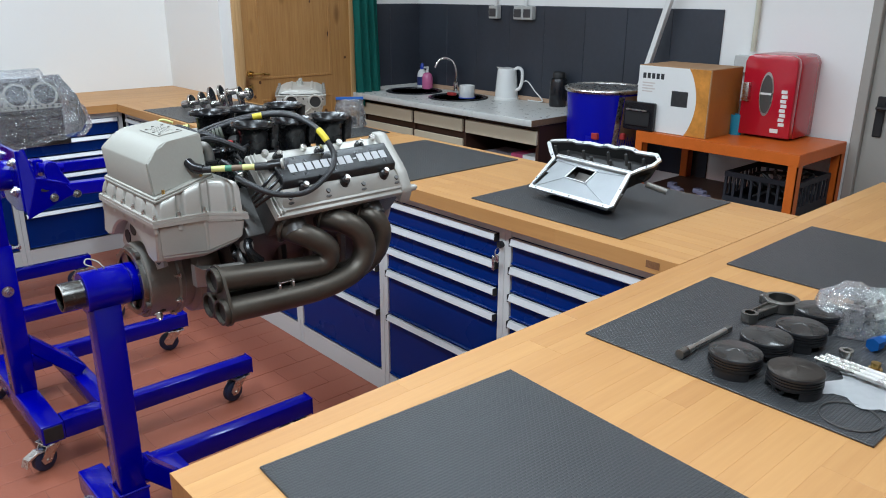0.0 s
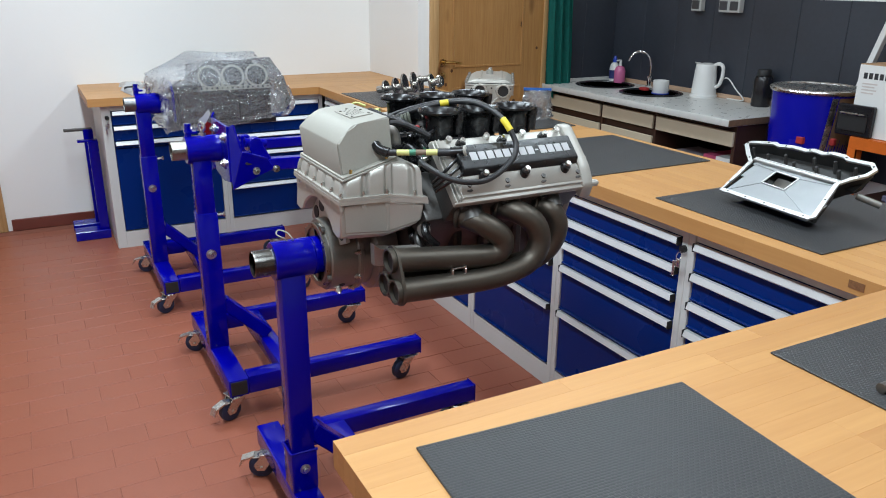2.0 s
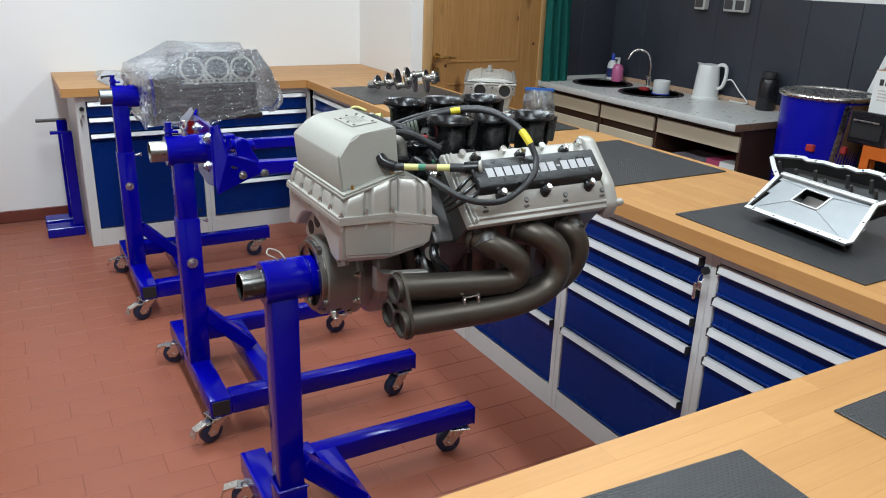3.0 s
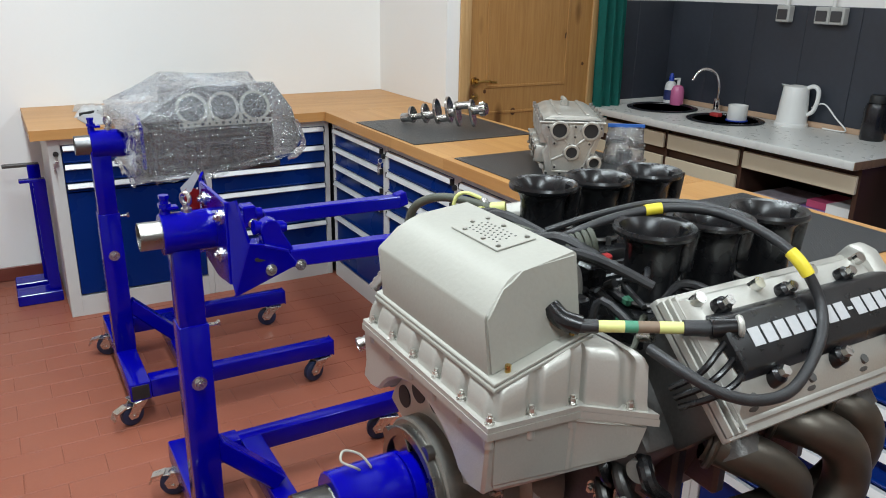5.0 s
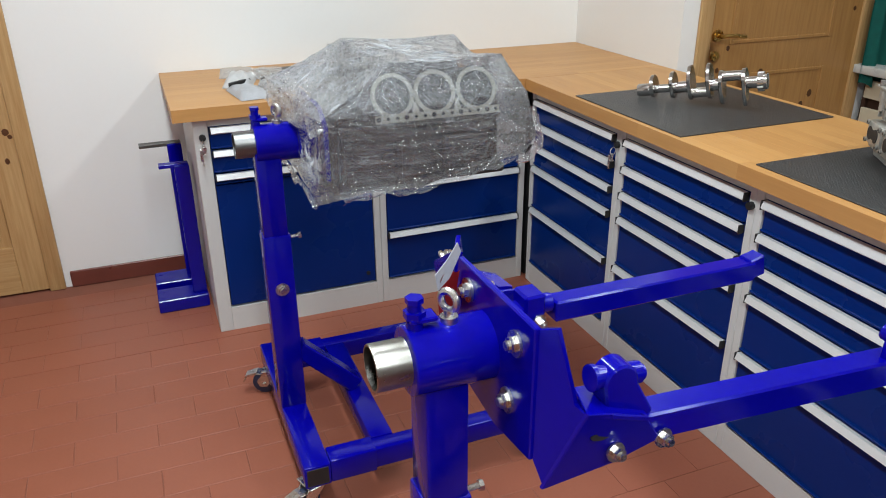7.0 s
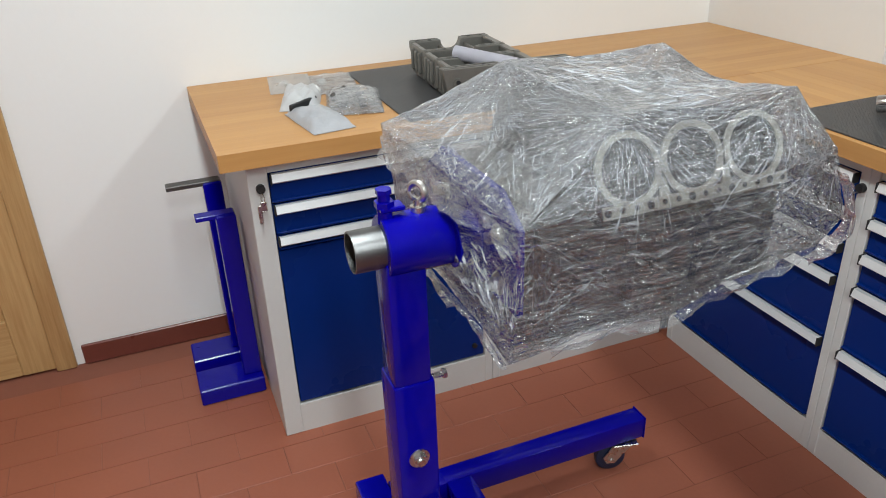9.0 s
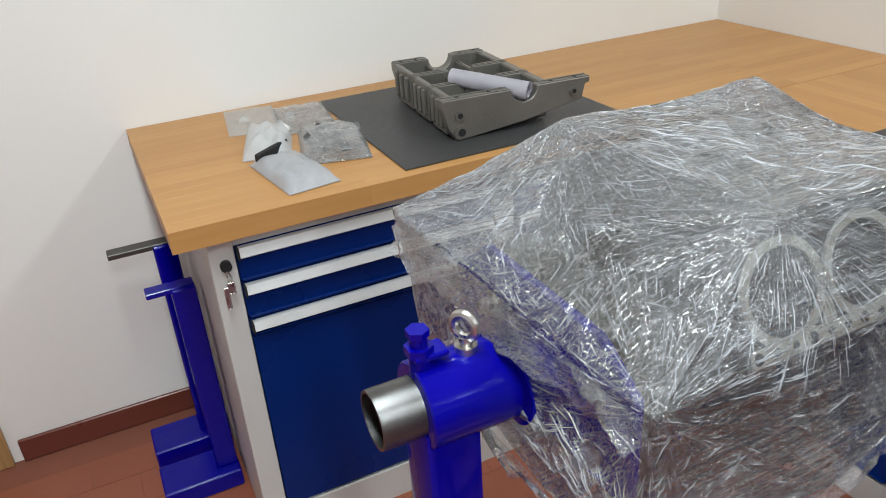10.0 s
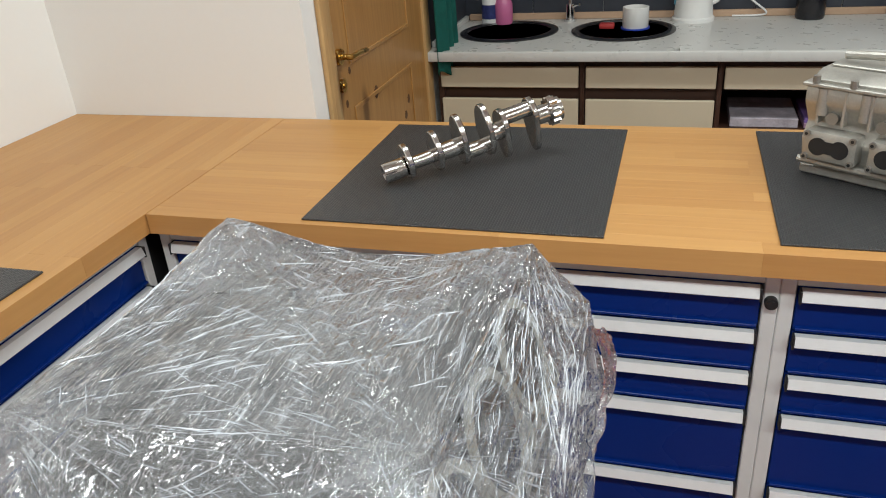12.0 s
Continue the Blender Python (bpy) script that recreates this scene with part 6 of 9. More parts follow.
def knurled(p, q, r, bands):
    """A turned plug shell with raised rings, along p to q."""
    m, ll = axis_matrix(p, q)
    prof = [(0.0005, 0)]
    for k in range(bands):
        z = ll * k / bands
        prof += [(r * (0.86 if k % 2 else 1.0), z), (r * (0.86 if k % 2 else 1.0), z + ll / bands)]
    return lathe(B(), prof + [(r * 0.72, ll), (r * 0.68, ll - 0.004), (0.0005, ll - 0.004)], 20, m)


part("oil_hose", tube(B(), [(1.66, 2.84, 1.172), (1.625, 2.90, 1.186), (1.594, 2.95, 1.190), (1.573, 2.982, 1.181), (1.561, 3.01, 1.159), (1.558, 3.03, 1.115), (1.554, 3.043, 1.067), (1.550, 3.043, 1.058)], 0.0074, 14), M["olive"], eng, "olive sleeved hose end", w=True)
part("hose_sleeve", rod(B(), (1.556, 3.041, 1.080), (1.549, 3.043, 1.057), 0.0082), cream_sleeve, eng, "yellowed heat-shrink sleeve", w=True)
part("hose_plug", tube(B(), [(1.551, 3.043, 1.062), (1.543, 3.043, 1.049), (1.529, 3.044, 1.041)], 0.0072, 12), M["black"], eng, w=True)
part("hose_fitting", knurled((1.530, 3.044, 1.043), (1.499, 3.046, 1.008), 0.0108, 7), M["zinc"], eng, "bright knurled plug shell", w=True)
part("loom_cable", tube(B(), [(1.66, 2.80, 1.150), (1.62, 2.84, 1.165), (1.596, 2.872, 1.164), (1.587, 2.91, 1.142), (1.581, 2.94, 1.112), (1.578, 2.972, 1.062), (1.588, 3.0, 1.010)], [0.012, 0.0125, 0.0125, 0.0125, 0.0120, 0.0105, 0.0095], 14), M["hose"], eng, "black wrapped loom", w=True)
part("loom_cable", tube(B(), [(1.66, 2.78, 1.160), (1.612, 2.836, 1.186), (1.584, 2.880, 1.172), (1.572, 2.925, 1.120), (1.574, 2.962, 1.072)], 0.007, 10), M["hose"], eng, w=True)
cs2 = part("hose_sleeve", tube(B(), [(1.574, 2.958, 1.080), (1.573, 2.972, 1.058), (1.573, 2.992, 1.030), (1.576, 3.002, 1.014)], [0.0085, 0.0150, 0.0145, 0.0100], 14), cream_sleeve, eng, "cream taped sleeve", w=True)
part("tape_band", tube(B(), [(1.575, 2.999, 1.020), (1.578, 3.006, 1.008)], 0.0128, 14, smooth=False), M["brass"], cs2, "amber tape band", w=True)
part("hose_sleeve", tube(B(), [(1.584, 3.0, 1.010), (1.588, 3.018, 0.978), (1.587, 3.032, 0.955)], 0.0088, 12), cream_sleeve, eng, "yellowed hose sleeve", w=True)
part("oil_hose", tube(B(), [(1.596, 2.99, 1.016), (1.594, 3.018, 0.970), (1.586, 3.038, 0.940)], 0.0080, 12), M["brown"], eng, w=True)
part("clamp_ring", tube(B(), [(1.590, 3.026, 0.964), (1.586, 3.036, 0.946)], 0.0115, 14, smooth=False), M["black"], eng, "dark hose clamp", w=True)
part("oil_hose", tube(B(), [(1.586, 3.037, 0.946), (1.580, 3.044, 0.928), (1.571, 3.051, 0.911)], 0.0085, 12), M["olive"], eng, w=True)
part("hose_fitting", tube(B(), [(1.576, 3.046, 0.919), (1.568, 3.053, 0.906)], 0.0118, 14, smooth=False), M["brass"], eng, "amber collar", w=True)
part("hose_plug", tube(B(), [(1.570, 3.052, 0.908), (1.555, 3.063, 0.897), (1.536, 3.067, 0.897), (1.518, 3.070, 0.896)], [0.0115, 0.0118, 0.0105, 0.0105], 14), M["black"], eng, "black right-angled boot", w=True)
part("hose_fitting", knurled((1.520, 3.070, 0.8965), (1.480, 3.076, 0.888), 0.0135, 5), M["zinc"], eng, "bright knurled plug shell", w=True)
part("sensor_wire", tube(B(), [(1.66, 2.87, 1.160), (1.625, 2.925, 1.160), (1.606, 2.97, 1.144), (1.590, 2.978, 1.134)], 0.0030, 8), M["hose"], eng, w=True)
part("hose_plug", rod(B(), (1.589, 2.978, 1.1335), (1.580, 2.983, 1.130), 0.0065), M["zinc"], eng, w=True)
part("hose_plug", rod(B(), (1.582, 2.982, 1.131), (1.570, 2.987, 1.1255), 0.0088), M["red"], eng, "red collar of a black plug", w=True)
part("hose_plug", rod(B(), (1.571, 2.9865, 1.1260), (1.557, 2.993, 1.117), 0.0085, 0.0065), M["black"], eng, w=True)
for k in range(7):
    b = box(B(), -0.022, -0.014, -0.012, 0.022, 0.014, 0.012, 0.004, 2, pose(1.590 + 0.018 * (k % 3), 2.90 - 0.026 * k, 1.150 + 0.013 * (k % 2), 20 * k, 35 - 23 * k, 40 + 31 * k))
    part("connector", b, M["black"], eng, "black plug connector", w=True)
for k in range(8):
    lead = [(1.62 + 0.012 * (k % 3), 2.93 - 0.02 * k, 1.135), (1.583 + 0.004 * (k % 3), 2.90 - 0.035 * k, 1.170 + 0.007 * (k % 4)), (1.586 + 0.009 * (k % 2), 2.85 - 0.04 * k, 1.196 + 0.005 * (k % 3)), (1.63, 2.79 - 0.04 * k, 1.180)]
    part("sensor_wire", tube(B(), lead, 0.0045 + 0.002 * (k % 3), 8), M["olive"] if k == 3 else M["hose"], eng, w=True)
for p, q, r in (((1.598, 2.884, 1.176), (1.612, 2.866, 1.184), 0.0105), ((1.634, 2.880, 1.184), (1.652, 2.864, 1.188), 0.0095)):
    part("tape_band", rod(B(), p, q, r), M["lime"], eng, "pale yellow tape band", w=True)
part("sensor_wire", tube(B(), [(1.578, 2.905, 1.190), (1.583, 2.902, 1.206), (1.596, 2.895, 1.211), (1.615, 2.880, 1.203)], 0.0030, 8), M["lime"], eng, "pale yellow wire", w=True)

# exhaust
R = 0.0285
pipes = [
    [(1.660, 2.425, 1.005), (1.690, 2.392, 0.992), (1.725, 2.372, 0.972), (1.752, 2.365, 0.945), (1.748, 2.368, 0.915), (1.715, 2.374, 0.905), (1.62, 2.380, 0.912), (1.474, 2.385, 0.928)],
    [(1.768, 2.425, 1.008), (1.798, 2.378, 1.005), (1.836, 2.355, 0.978), (1.852, 2.350, 0.930), (1.830, 2.350, 0.885), (1.775, 2.352, 0.862), (1.68, 2.356, 0.852), (1.474, 2.355, 0.862)],
    [(1.885, 2.425, 1.000), (1.908, 2.392, 0.992), (1.925, 2.380, 0.955), (1.915, 2.385, 0.905), (1.875, 2.395, 0.868), (1.80, 2.402, 0.855), (1.65, 2.405, 0.852), (1.474, 2.412, 0.862)],
]
for k, pts in enumerate(pipes):
    pb = tube(B(), pts, R, 24, 7, cap=False)
    tube(pb, [(p[0], p[1], p[2]) for p in pts], R - 0.0025, 24, 7, cap=False)
    po = part("exhaust_pipe", pb, M["exhaust"], eng, "heat-tinted bare steel primary pipe", w=True)
    torus_b = torus(B(), Vector(pts[0]) + Vector((0.006, -0.006, -0.003)), (0.6, -0.7, -0.2), 0.032, 0.005)
    part("port_flange", torus_b, M["exhaust"], po, w=True)
cf = B()
n = 20
cts = [Vector(p[-1]) for p in pipes]
hullpts = []
for c in cts:
    for k in range(n):
        hullpts.append((c.x - 0.003, c.y + (R + 0.006) * math.cos(2 * math.pi * k / n), c.z + (R + 0.006) * math.sin(2 * math.pi * k / n)))
for c in cts:
    mm, ll = axis_matrix(c + Vector((0.008, 0, 0)), c + Vector((-0.004, 0, 0)))
    lathe(cf, [(R - 0.003, 0), (R + 0.005, 0), (R + 0.005, ll), (R - 0.003, ll)], 24, mm, True)
pl3 = B()
for q in hullpts:
    pl3.verts.new((1.468, q[1], q[2]))
    pl3.verts.new((1.475, q[1], q[2]))
bmesh.ops.convex_hull(pl3, input=pl3.verts)
part("collector_plate", pl3, M["exhaust"], eng, "steel plate joining three outlets", w=True)
for c in cts:
    part("outlet", lathe(B(), [(R - 0.004, 0), (R + 0.001, 0), (R + 0.001, 0.012), (R - 0.004, 0.012)], 28, axis_matrix((1.4690, c.y, c.z), (1.45, c.y, c.z))[0], True), M["exhaust"], eng, w=True)
    # flat black disc painted for the shade inside the pipe
    part("outlet_bore", rod(B(), (1.4665, c.y, c.z), (1.4678, c.y, c.z), R - 0.0035, seg=28), M["dark"], eng, "black disc standing in for the dark pipe inside", w=True)
cf.free()
ck = B()
for xx in (1.605, 1.640):
    box(ck, xx, 2.348, 0.878, xx + 0.006, 2.372, 0.892, 0.001)
    rod(ck, (xx + 0.003, 2.352, 0.888), (xx + 0.003, 2.352, 0.897), 0.0035, seg=8)
rod(ck, (1.605, 2.352, 0.894), (1.646, 2.352, 0.894), 0.0018, seg=6)
part("spring_clip", ck, M["zinc"], eng, "spring clip on the pipe", w=True)

# ---- things on the benches ----
ZM = BT + 0.0044                            # top of a mat


def frame_at(origin, ex, ez=(0, 0, 1)):
    """A pose whose x runs along ex."""
    ex, ez = Vector(ex).normalized(), Vector(ez).normalized()
    ey = ez.cross(ex).normalized()
    ez = ex.cross(ey)
    m = Matrix((ex, ey, ez)).transposed().to_4x4()
    m.translation = origin
    return m


def moved(bm, m):
    bmesh.ops.transform(bm, matrix=m, verts=bm.verts)
    return bm


# crankshaft
chrome = material("polished_crank_steel", (0.60, 0.585, 0.56), 0.16, metal=1.0, var=0.1, scale=30, fine=300, bump=0.03)
ca, cb = Vector((2.618, 5.114, 0.9275)), Vector((2.871, 4.778, 1.003))
cr = thing("crankshaft", (2.78, 4.96, ZM), "polished steel crankshaft lying on a rubber mat", "crankshaft")
axis, L = (cb - ca).normalized(), (cb - ca).length
cm = frame_at(ca, axis)


def cpart(name, fn, label=""):
    bm = B()
    fn(bm)
    part(name, moved(bm, cm), chrome, cr, label, w=True)


cpart("nose", lambda bm: lathe(bm, [(0.011, 0.006), (0.013, 0.0), (0.020, 0.0), (0.0215, 0.003), (0.0215, 0.048), (0.017, 0.050), (0.017, 0.058), (0.012, 0.059)], 28, pose(0, 0, 0, 0, 90, 0)))
for x0, x1, oy, oz, r in ((0.058, 0.124, 0, 0, 0.0145), (0.128, 0.182, 0, 0, 0.019), (0.184, 0.246, 0.004, -0.023, 0.017), (0.250, 0.284, 0, 0, 0.020), (0.284, 0.358, -0.003, 0.026, 0.0175), (0.362, 0.402, 0, 0, 0.021)):
    cpart("journal", lambda bm: rod(bm, (x0, oy, oz), (x1, oy, oz), r, seg=26))


def web(x, ang, half, head, tail):
    """A crank web: a thick teardrop plate across the axis."""
    def build(bm):
        pts = []
        for k in range(24):
            t = 2 * math.pi * k / 24
            rr = head if math.cos(t) > 0 else tail
            y, z = half * math.sin(t) * (1.0 if math.cos(t) > 0 else 0.85), rr * math.cos(t)
            c, s = math.cos(ang), math.sin(ang)
            pts.append((x, y * c - z * s, y * s + z * c))
        prism(bm, pts, (0.013, 0, 0), 0.002)
    cpart("web", build)


web(0.050, 0.1, 0.042, 0.050, 0.028)
web(0.118, 0.1, 0.042, 0.056, 0.036)
web(0.178, 0.0, 0.042, 0.072, 0.046)
web(0.240, 0.0, 0.042, 0.074, 0.046)
web(0.279, 0.0, 0.036, 0.048, 0.068)
web(0.352, 0.0, 0.036, 0.050, 0.078)


def flange(bm):
    n = 48
    pts = [(0.400, (0.033 if k % 4 < 2 else 0.0285) * math.cos(2 * math.pi * k / n), (0.033 if k % 4 < 2 else 0.0285) * math.sin(2 * math.pi * k / n)) for k in range(n)]
    prism(bm, pts, (0.018, 0, 0))
    lathe(bm, [(0.012, 0.418), (0.027, 0.418), (0.027, 0.428), (0.012, 0.428)], 26, pose(0, 0, 0, 0, 90, 0), True)


cpart("output_flange", flange, "toothed output flange")

M["headcast"] = material("oily_cast_alloy", (0.47, 0.455, 0.415), 0.40, metal=0.6, var=0.22, scale=22, fine=240, bump=0.25, rvar=0.12)
# cylinder head
hm = frame_at((2.562, 3.971, ZM), (0.84, -0.54, 0)) @ Matrix.Scale(0.92, 4)
ch = thing("cylinder_head", (2.76, 4.08, ZM), "bare grey alloy cylinder head with cam cover on a mat", "cylinder head")
HL = 0.41


def hpart(name, bm, mat, label="", parent=None):
    return part(name, moved(bm, hm), mat, parent or ch, label, w=True)


bm = B()
prism(bm, [(x, 0, z) for x, z in ((0.030, 0.0), (0.190, 0.0), (0.205, 0.04), (0.208, 0.09), (0.230, 0.160), (0.234, 0.198), (0.003, 0.198), (0.003, 0.165), (0.030, 0.118), (0.012, 0.085), (0.026, 0.03))], (0, HL, 0), 0.005, 2)
for k in range(5):
    rod(bm, (0.010, 0.03 + k * 0.086, 0.140), (0.010, 0.03 + k * 0.086, 0.196), 0.012, seg=12)
    rod(bm, (0.229, 0.03 + k * 0.086, 0.150), (0.229, 0.03 + k * 0.086, 0.196), 0.011, seg=12)
casting = hpart("casting", bm, M["headcast"], "bare alloy casting")
bm = B()
prism(bm, [(x, 0.006, z) for x, z in ((0.008, 0.206), (0.230, 0.206), (0.228, 0.212), (0.200, 0.226), (0.19, 0.228), (0.05, 0.228), (0.038, 0.226), (0.008, 0.212))], (0, HL - 0.012, 0), 0.006, 2)
cc = hpart("cam_cover", bm, M["headcast"], "alloy cam cover")
hpart("cover_flange", box(B(), -0.004, -0.006, 0.1985, 0.243, HL + 0.006, 0.2065, 0.002), M["headcast"], parent=cc)
for k in range(6):
    for xx in (0.002, 0.236):
        hpart("cover_bolt", rod(B(), (xx, 0.015 + k * 0.075, 0.2066), (xx, 0.015 + k * 0.075, 0.222), 0.0075, seg=10), M["cast"], parent=cc)
for xx in (0.062, 0.168):
    hpart("cover_rib", box(B(), xx, 0.02, 0.2275, xx + 0.013, HL - 0.02, 0.2335, 0.002), M["headcast"], parent=cc)
bm = B()
rod(bm, (0.113, 0.27, 0.227), (0.113, 0.27, 0.246), 0.018)
tube(bm, [(0.113, 0.25, 0.246), (0.113, 0.28, 0.250), (0.113, 0.33, 0.247), (0.116, 0.385, 0.242)], 0.009, 10)
hpart("filler_pipe", bm, M["headcast"], parent=cc)
for cx, cz, r in ((0.072, 0.174, 0.027), (0.188, 0.174, 0.027), (0.121, 0.092, 0.021), (0.206, 0.056, 0.019)):
    b = B()
    m, ln = axis_matrix((cx, 0.004, cz), (cx, -0.012, cz))
    if r < 0.02:
        m, ln = axis_matrix((cx, 0.05, cz), (cx, -0.022, cz))
    lathe(b, [(r, 0), (r + 0.009, 0), (r + 0.009, ln - 0.003), (r + 0.006, ln), (r, ln)], 28, m, True)
    rr = hpart("bore_ring", b, M["headcast"], parent=casting)
    hpart("bore", rod(B(), (cx, -0.0042, cz), (cx, -0.0038 + 0.004, cz), r + 0.001, seg=28), M["dark"], "dark open bore", parent=casting)
    for k in range(5):
        ang = k * 2 * math.pi / 5 + 0.6
        hpart("boss", rod(B(), (cx + (r + 0.009) * math.cos(ang), 0, cz + (r + 0.009) * math.sin(ang)), (cx + (r + 0.009) * math.cos(ang), -0.009, cz + (r + 0.009) * math.sin(ang)), 0.0055, seg=10), M["cast"], parent=casting)
for p, q in (((0.088, 0.146), (0.110, 0.115)), ((0.172, 0.146), (0.134, 0.115)), ((0.045, 0.060), (0.096, 0.085)), ((0.130, 0.20), (0.130, 0.12)), ((0.21, 0.15), (0.165, 0.03)), ((0.03, 0.15), (0.05, 0.02)), ((0.05, 0.018), (0.18, 0.018))):
    hpart("cast_rib", bar(B(), (p[0], -0.003, p[1]), (q[0], -0.003, q[1]), 0.008, 0.006, 0.002, up=(0, -1, 0)), M["headcast"], parent=casting)
# inlet side with siamesed ports
for k in range(3):
    y = 0.075 + k * 0.132
    b = B()
    box(b, -0.014, y - 0.056, 0.046, 0.030, y + 0.056, 0.112, 0.010, 2)
    pf = hpart("port_flange", b, M["headcast"], parent=casting)
    b = B()
    for s in (-0.022, 0.022):
        rod(b, (-0.0155, y + s, 0.079), (-0.0125, y + s, 0.079), 0.019, seg=22)
    box(b, -0.0154, y - 0.022, 0.066, -0.0126, y + 0.022, 0.092)
    hpart("port", b, M["dark"], "dark twin inlet port", parent=pf)
    for yy, zz in ((y - 0.047, 0.104), (y + 0.047, 0.104), (y - 0.047, 0.054), (y + 0.047, 0.054)):
        hpart("port_hole", rod(B(), (-0.0185, yy, zz), (-0.013, yy, zz), 0.007, seg=12), M["cast"], parent=pf)
        hpart("port_hole", rod(B(), (-0.0192, yy, zz), (-0.0180, yy, zz), 0.0035, seg=10), M["dark"], parent=pf)
for k in range(4):
    hpart("oil_hole", rod(B(), (0.030 + 0.052 * k, -0.0015, 0.010), (0.030 + 0.052 * k, 0.002, 0.010), 0.005, seg=10), M["dark"], parent=casting)
    hpart("core_plug", rod(B(), (0.03, 0.05 + 0.1 * k, 0.135), (0.006, 0.05 + 0.1 * k, 0.135), 0.013, seg=16), M["cast"], parent=casting)
for k in range(8):
    hpart("side_rib", box(B(), 0.002, 0.012 + k * 0.052, 0.122, 0.026, 0.018 + k * 0.052, 0.197, 0.001), M["headcast"], parent=casting)
for k, (cx, cz) in enumerate(((0.03, 0.185), (0.13, 0.188), (0.225, 0.185), (0.055, 0.125), (0.185, 0.125), (0.06, 0.035), (0.165, 0.035), (0.13, 0.15))):
    hpart("boss", rod(B(), (cx, 0.0, cz), (cx, -0.007, cz), 0.008, seg=12), M["headcast"], parent=casting)
    hpart("oil_hole", rod(B(), (cx, -0.0078, cz), (cx, -0.0065, cz), 0.0042, seg=10), M["dark"], parent=casting)
hpart("gasket_rail", tube(B(), [(0.012, -0.004, 0.036), (0.010, 0.14, 0.035), (0.011, 0.28, 0.035), (0.012, HL, 0.036)], 0.008, 10), M["headcast"])
hpart("gasket_rail", box(B(), 0.022, 0.0, 0.0008, 0.04, HL, 0.022, 0.004), M["headcast"])

# ladder frame
bmx = frame_at((1.694, 5.700, ZM), (0.997, -0.07, 0))
lf = thing("bedplate", (1.88, 5.93, ZM), "grey cast alloy ladder frame lying on a rubber mat", "engine bedplate")
M["bedcast"] = material("dull_cast_alloy", (0.21, 0.20, 0.18), 0.45, metal=0.55, var=0.2, scale=10, fine=200, bump=0.25)
LW, LD, LH = 0.378, 0.410, 0.096


RL, RR = 0.020, 0.278                       # outer faces of the two rails


def saddle(y, depth, front):
    xa, xb, c = (0.0, LW, 0.205) if front else (RL + 0.0005, RR - 0.0005, 0.150)
    pts = [(xa + 0.012, y, 0.030), (xa, y, LH - 0.02), (xa, y, LH), (c - 0.042, y, LH)]
    pts += [(c - 0.034 * math.cos(math.pi * k / 10), y, LH - 0.034 * math.sin(math.pi * k / 10)) for k in range(11)]
    pts += [(c + 0.042, y, LH), (xb, y, LH), (xb, y, LH - 0.014 if front else 0.03)]
    pts += [(xb - 0.012, y, LH - 0.016), (xb - 0.020, y, 0.045), (c, y, 0.016), (0.055, y, 0.0), (0.030, y, 0.0)] if front else [(c, y, 0.008)]
    return prism(B(), pts, (0, depth, 0), 0.002), xa, xb, c


for y, dd, front in ((0, 0.030, True), (0.118, 0.022, False), (0.236, 0.022, False), (LD - 0.03, 0.03, False)):
    wb, xa, xb, c = saddle(y, dd, front)
    cw = part("cross_web", moved(wb, bmx), M["bedcast"], lf, w=True)
    for x0, x1 in ((xa + 0.002, c - 0.044), (c + 0.044, xb - 0.002)):
        part("joint_face", moved(box(B(), x0, y + dd - 0.008, LH, x1, y + dd - 0.002, LH + 0.0015), bmx), M["steel"], cw, "bright machined joint face", w=True)
        part("joint_face", moved(box(B(), x0, y + 0.002, LH, x1, y + 0.007, LH + 0.0015), bmx), M["steel"], cw, "bright machined joint face", w=True)
        for q in (0.25, 0.75):
            part("stud_hole", moved(rod(B(), (x0 + (x1 - x0) * q, y + dd / 2, LH - 0.001), (x0 + (x1 - x0) * q, y + dd / 2, LH + 0.0008), 0.005, seg=10), bmx), M["dark"], cw, w=True)
for x0, x1 in ((RL, RL + 0.015), (RR - 0.022, RR), (0.105, 0.116), (0.190, 0.201)):
    outer = x0 in (RL, RR - 0.022)
    for k, (y0, y1) in enumerate(((0.0302, 0.1178), (0.1402, 0.2358), (0.2582, LD - 0.0302))):
        zt = LH - 0.002 if outer else LH - 0.016
        sr = part("side_rail", moved(box(B(), x0, y0, 0.006 if outer else 0.014, x1, y1, zt, 0.002), bmx), M["bedcast"], lf, w=True)
        part("joint_face", moved(box(B(), x0 + 0.002, y0 + 0.001, zt, x1 - 0.002, y1 - 0.001, zt + 0.0012), bmx), M["steel"], sr, "bright machined joint face", w=True)
        if x0 == RL:
            for q in (0.2, 0.5, 0.8):
                yy = y0 + (y1 - y0) * q
                part("rail_rib", moved(box(B(), RL - 0.009, yy - 0.006, 0.02, RL + 0.002, yy + 0.006, LH - 0.012, 0.003), bmx), M["bedcast"], sr, w=True)
            for zz in (0.028, 0.060):
                part("rail_pocket", moved(rod(B(), (RL - 0.0012, (y0 + y1) / 2 + 0.016, zz), (RL + 0.004, (y0 + y1) / 2 + 0.016, zz), 0.008, seg=12), bmx), M["dark"], sr, w=True)
b = B()
box(b, RL + 0.0155, 0.0305, 0.008, RR - 0.0225, LD - 0.031, 0.0135)
part("floor_web", moved(b, bmx), M["darkcast"], lf, w=True)
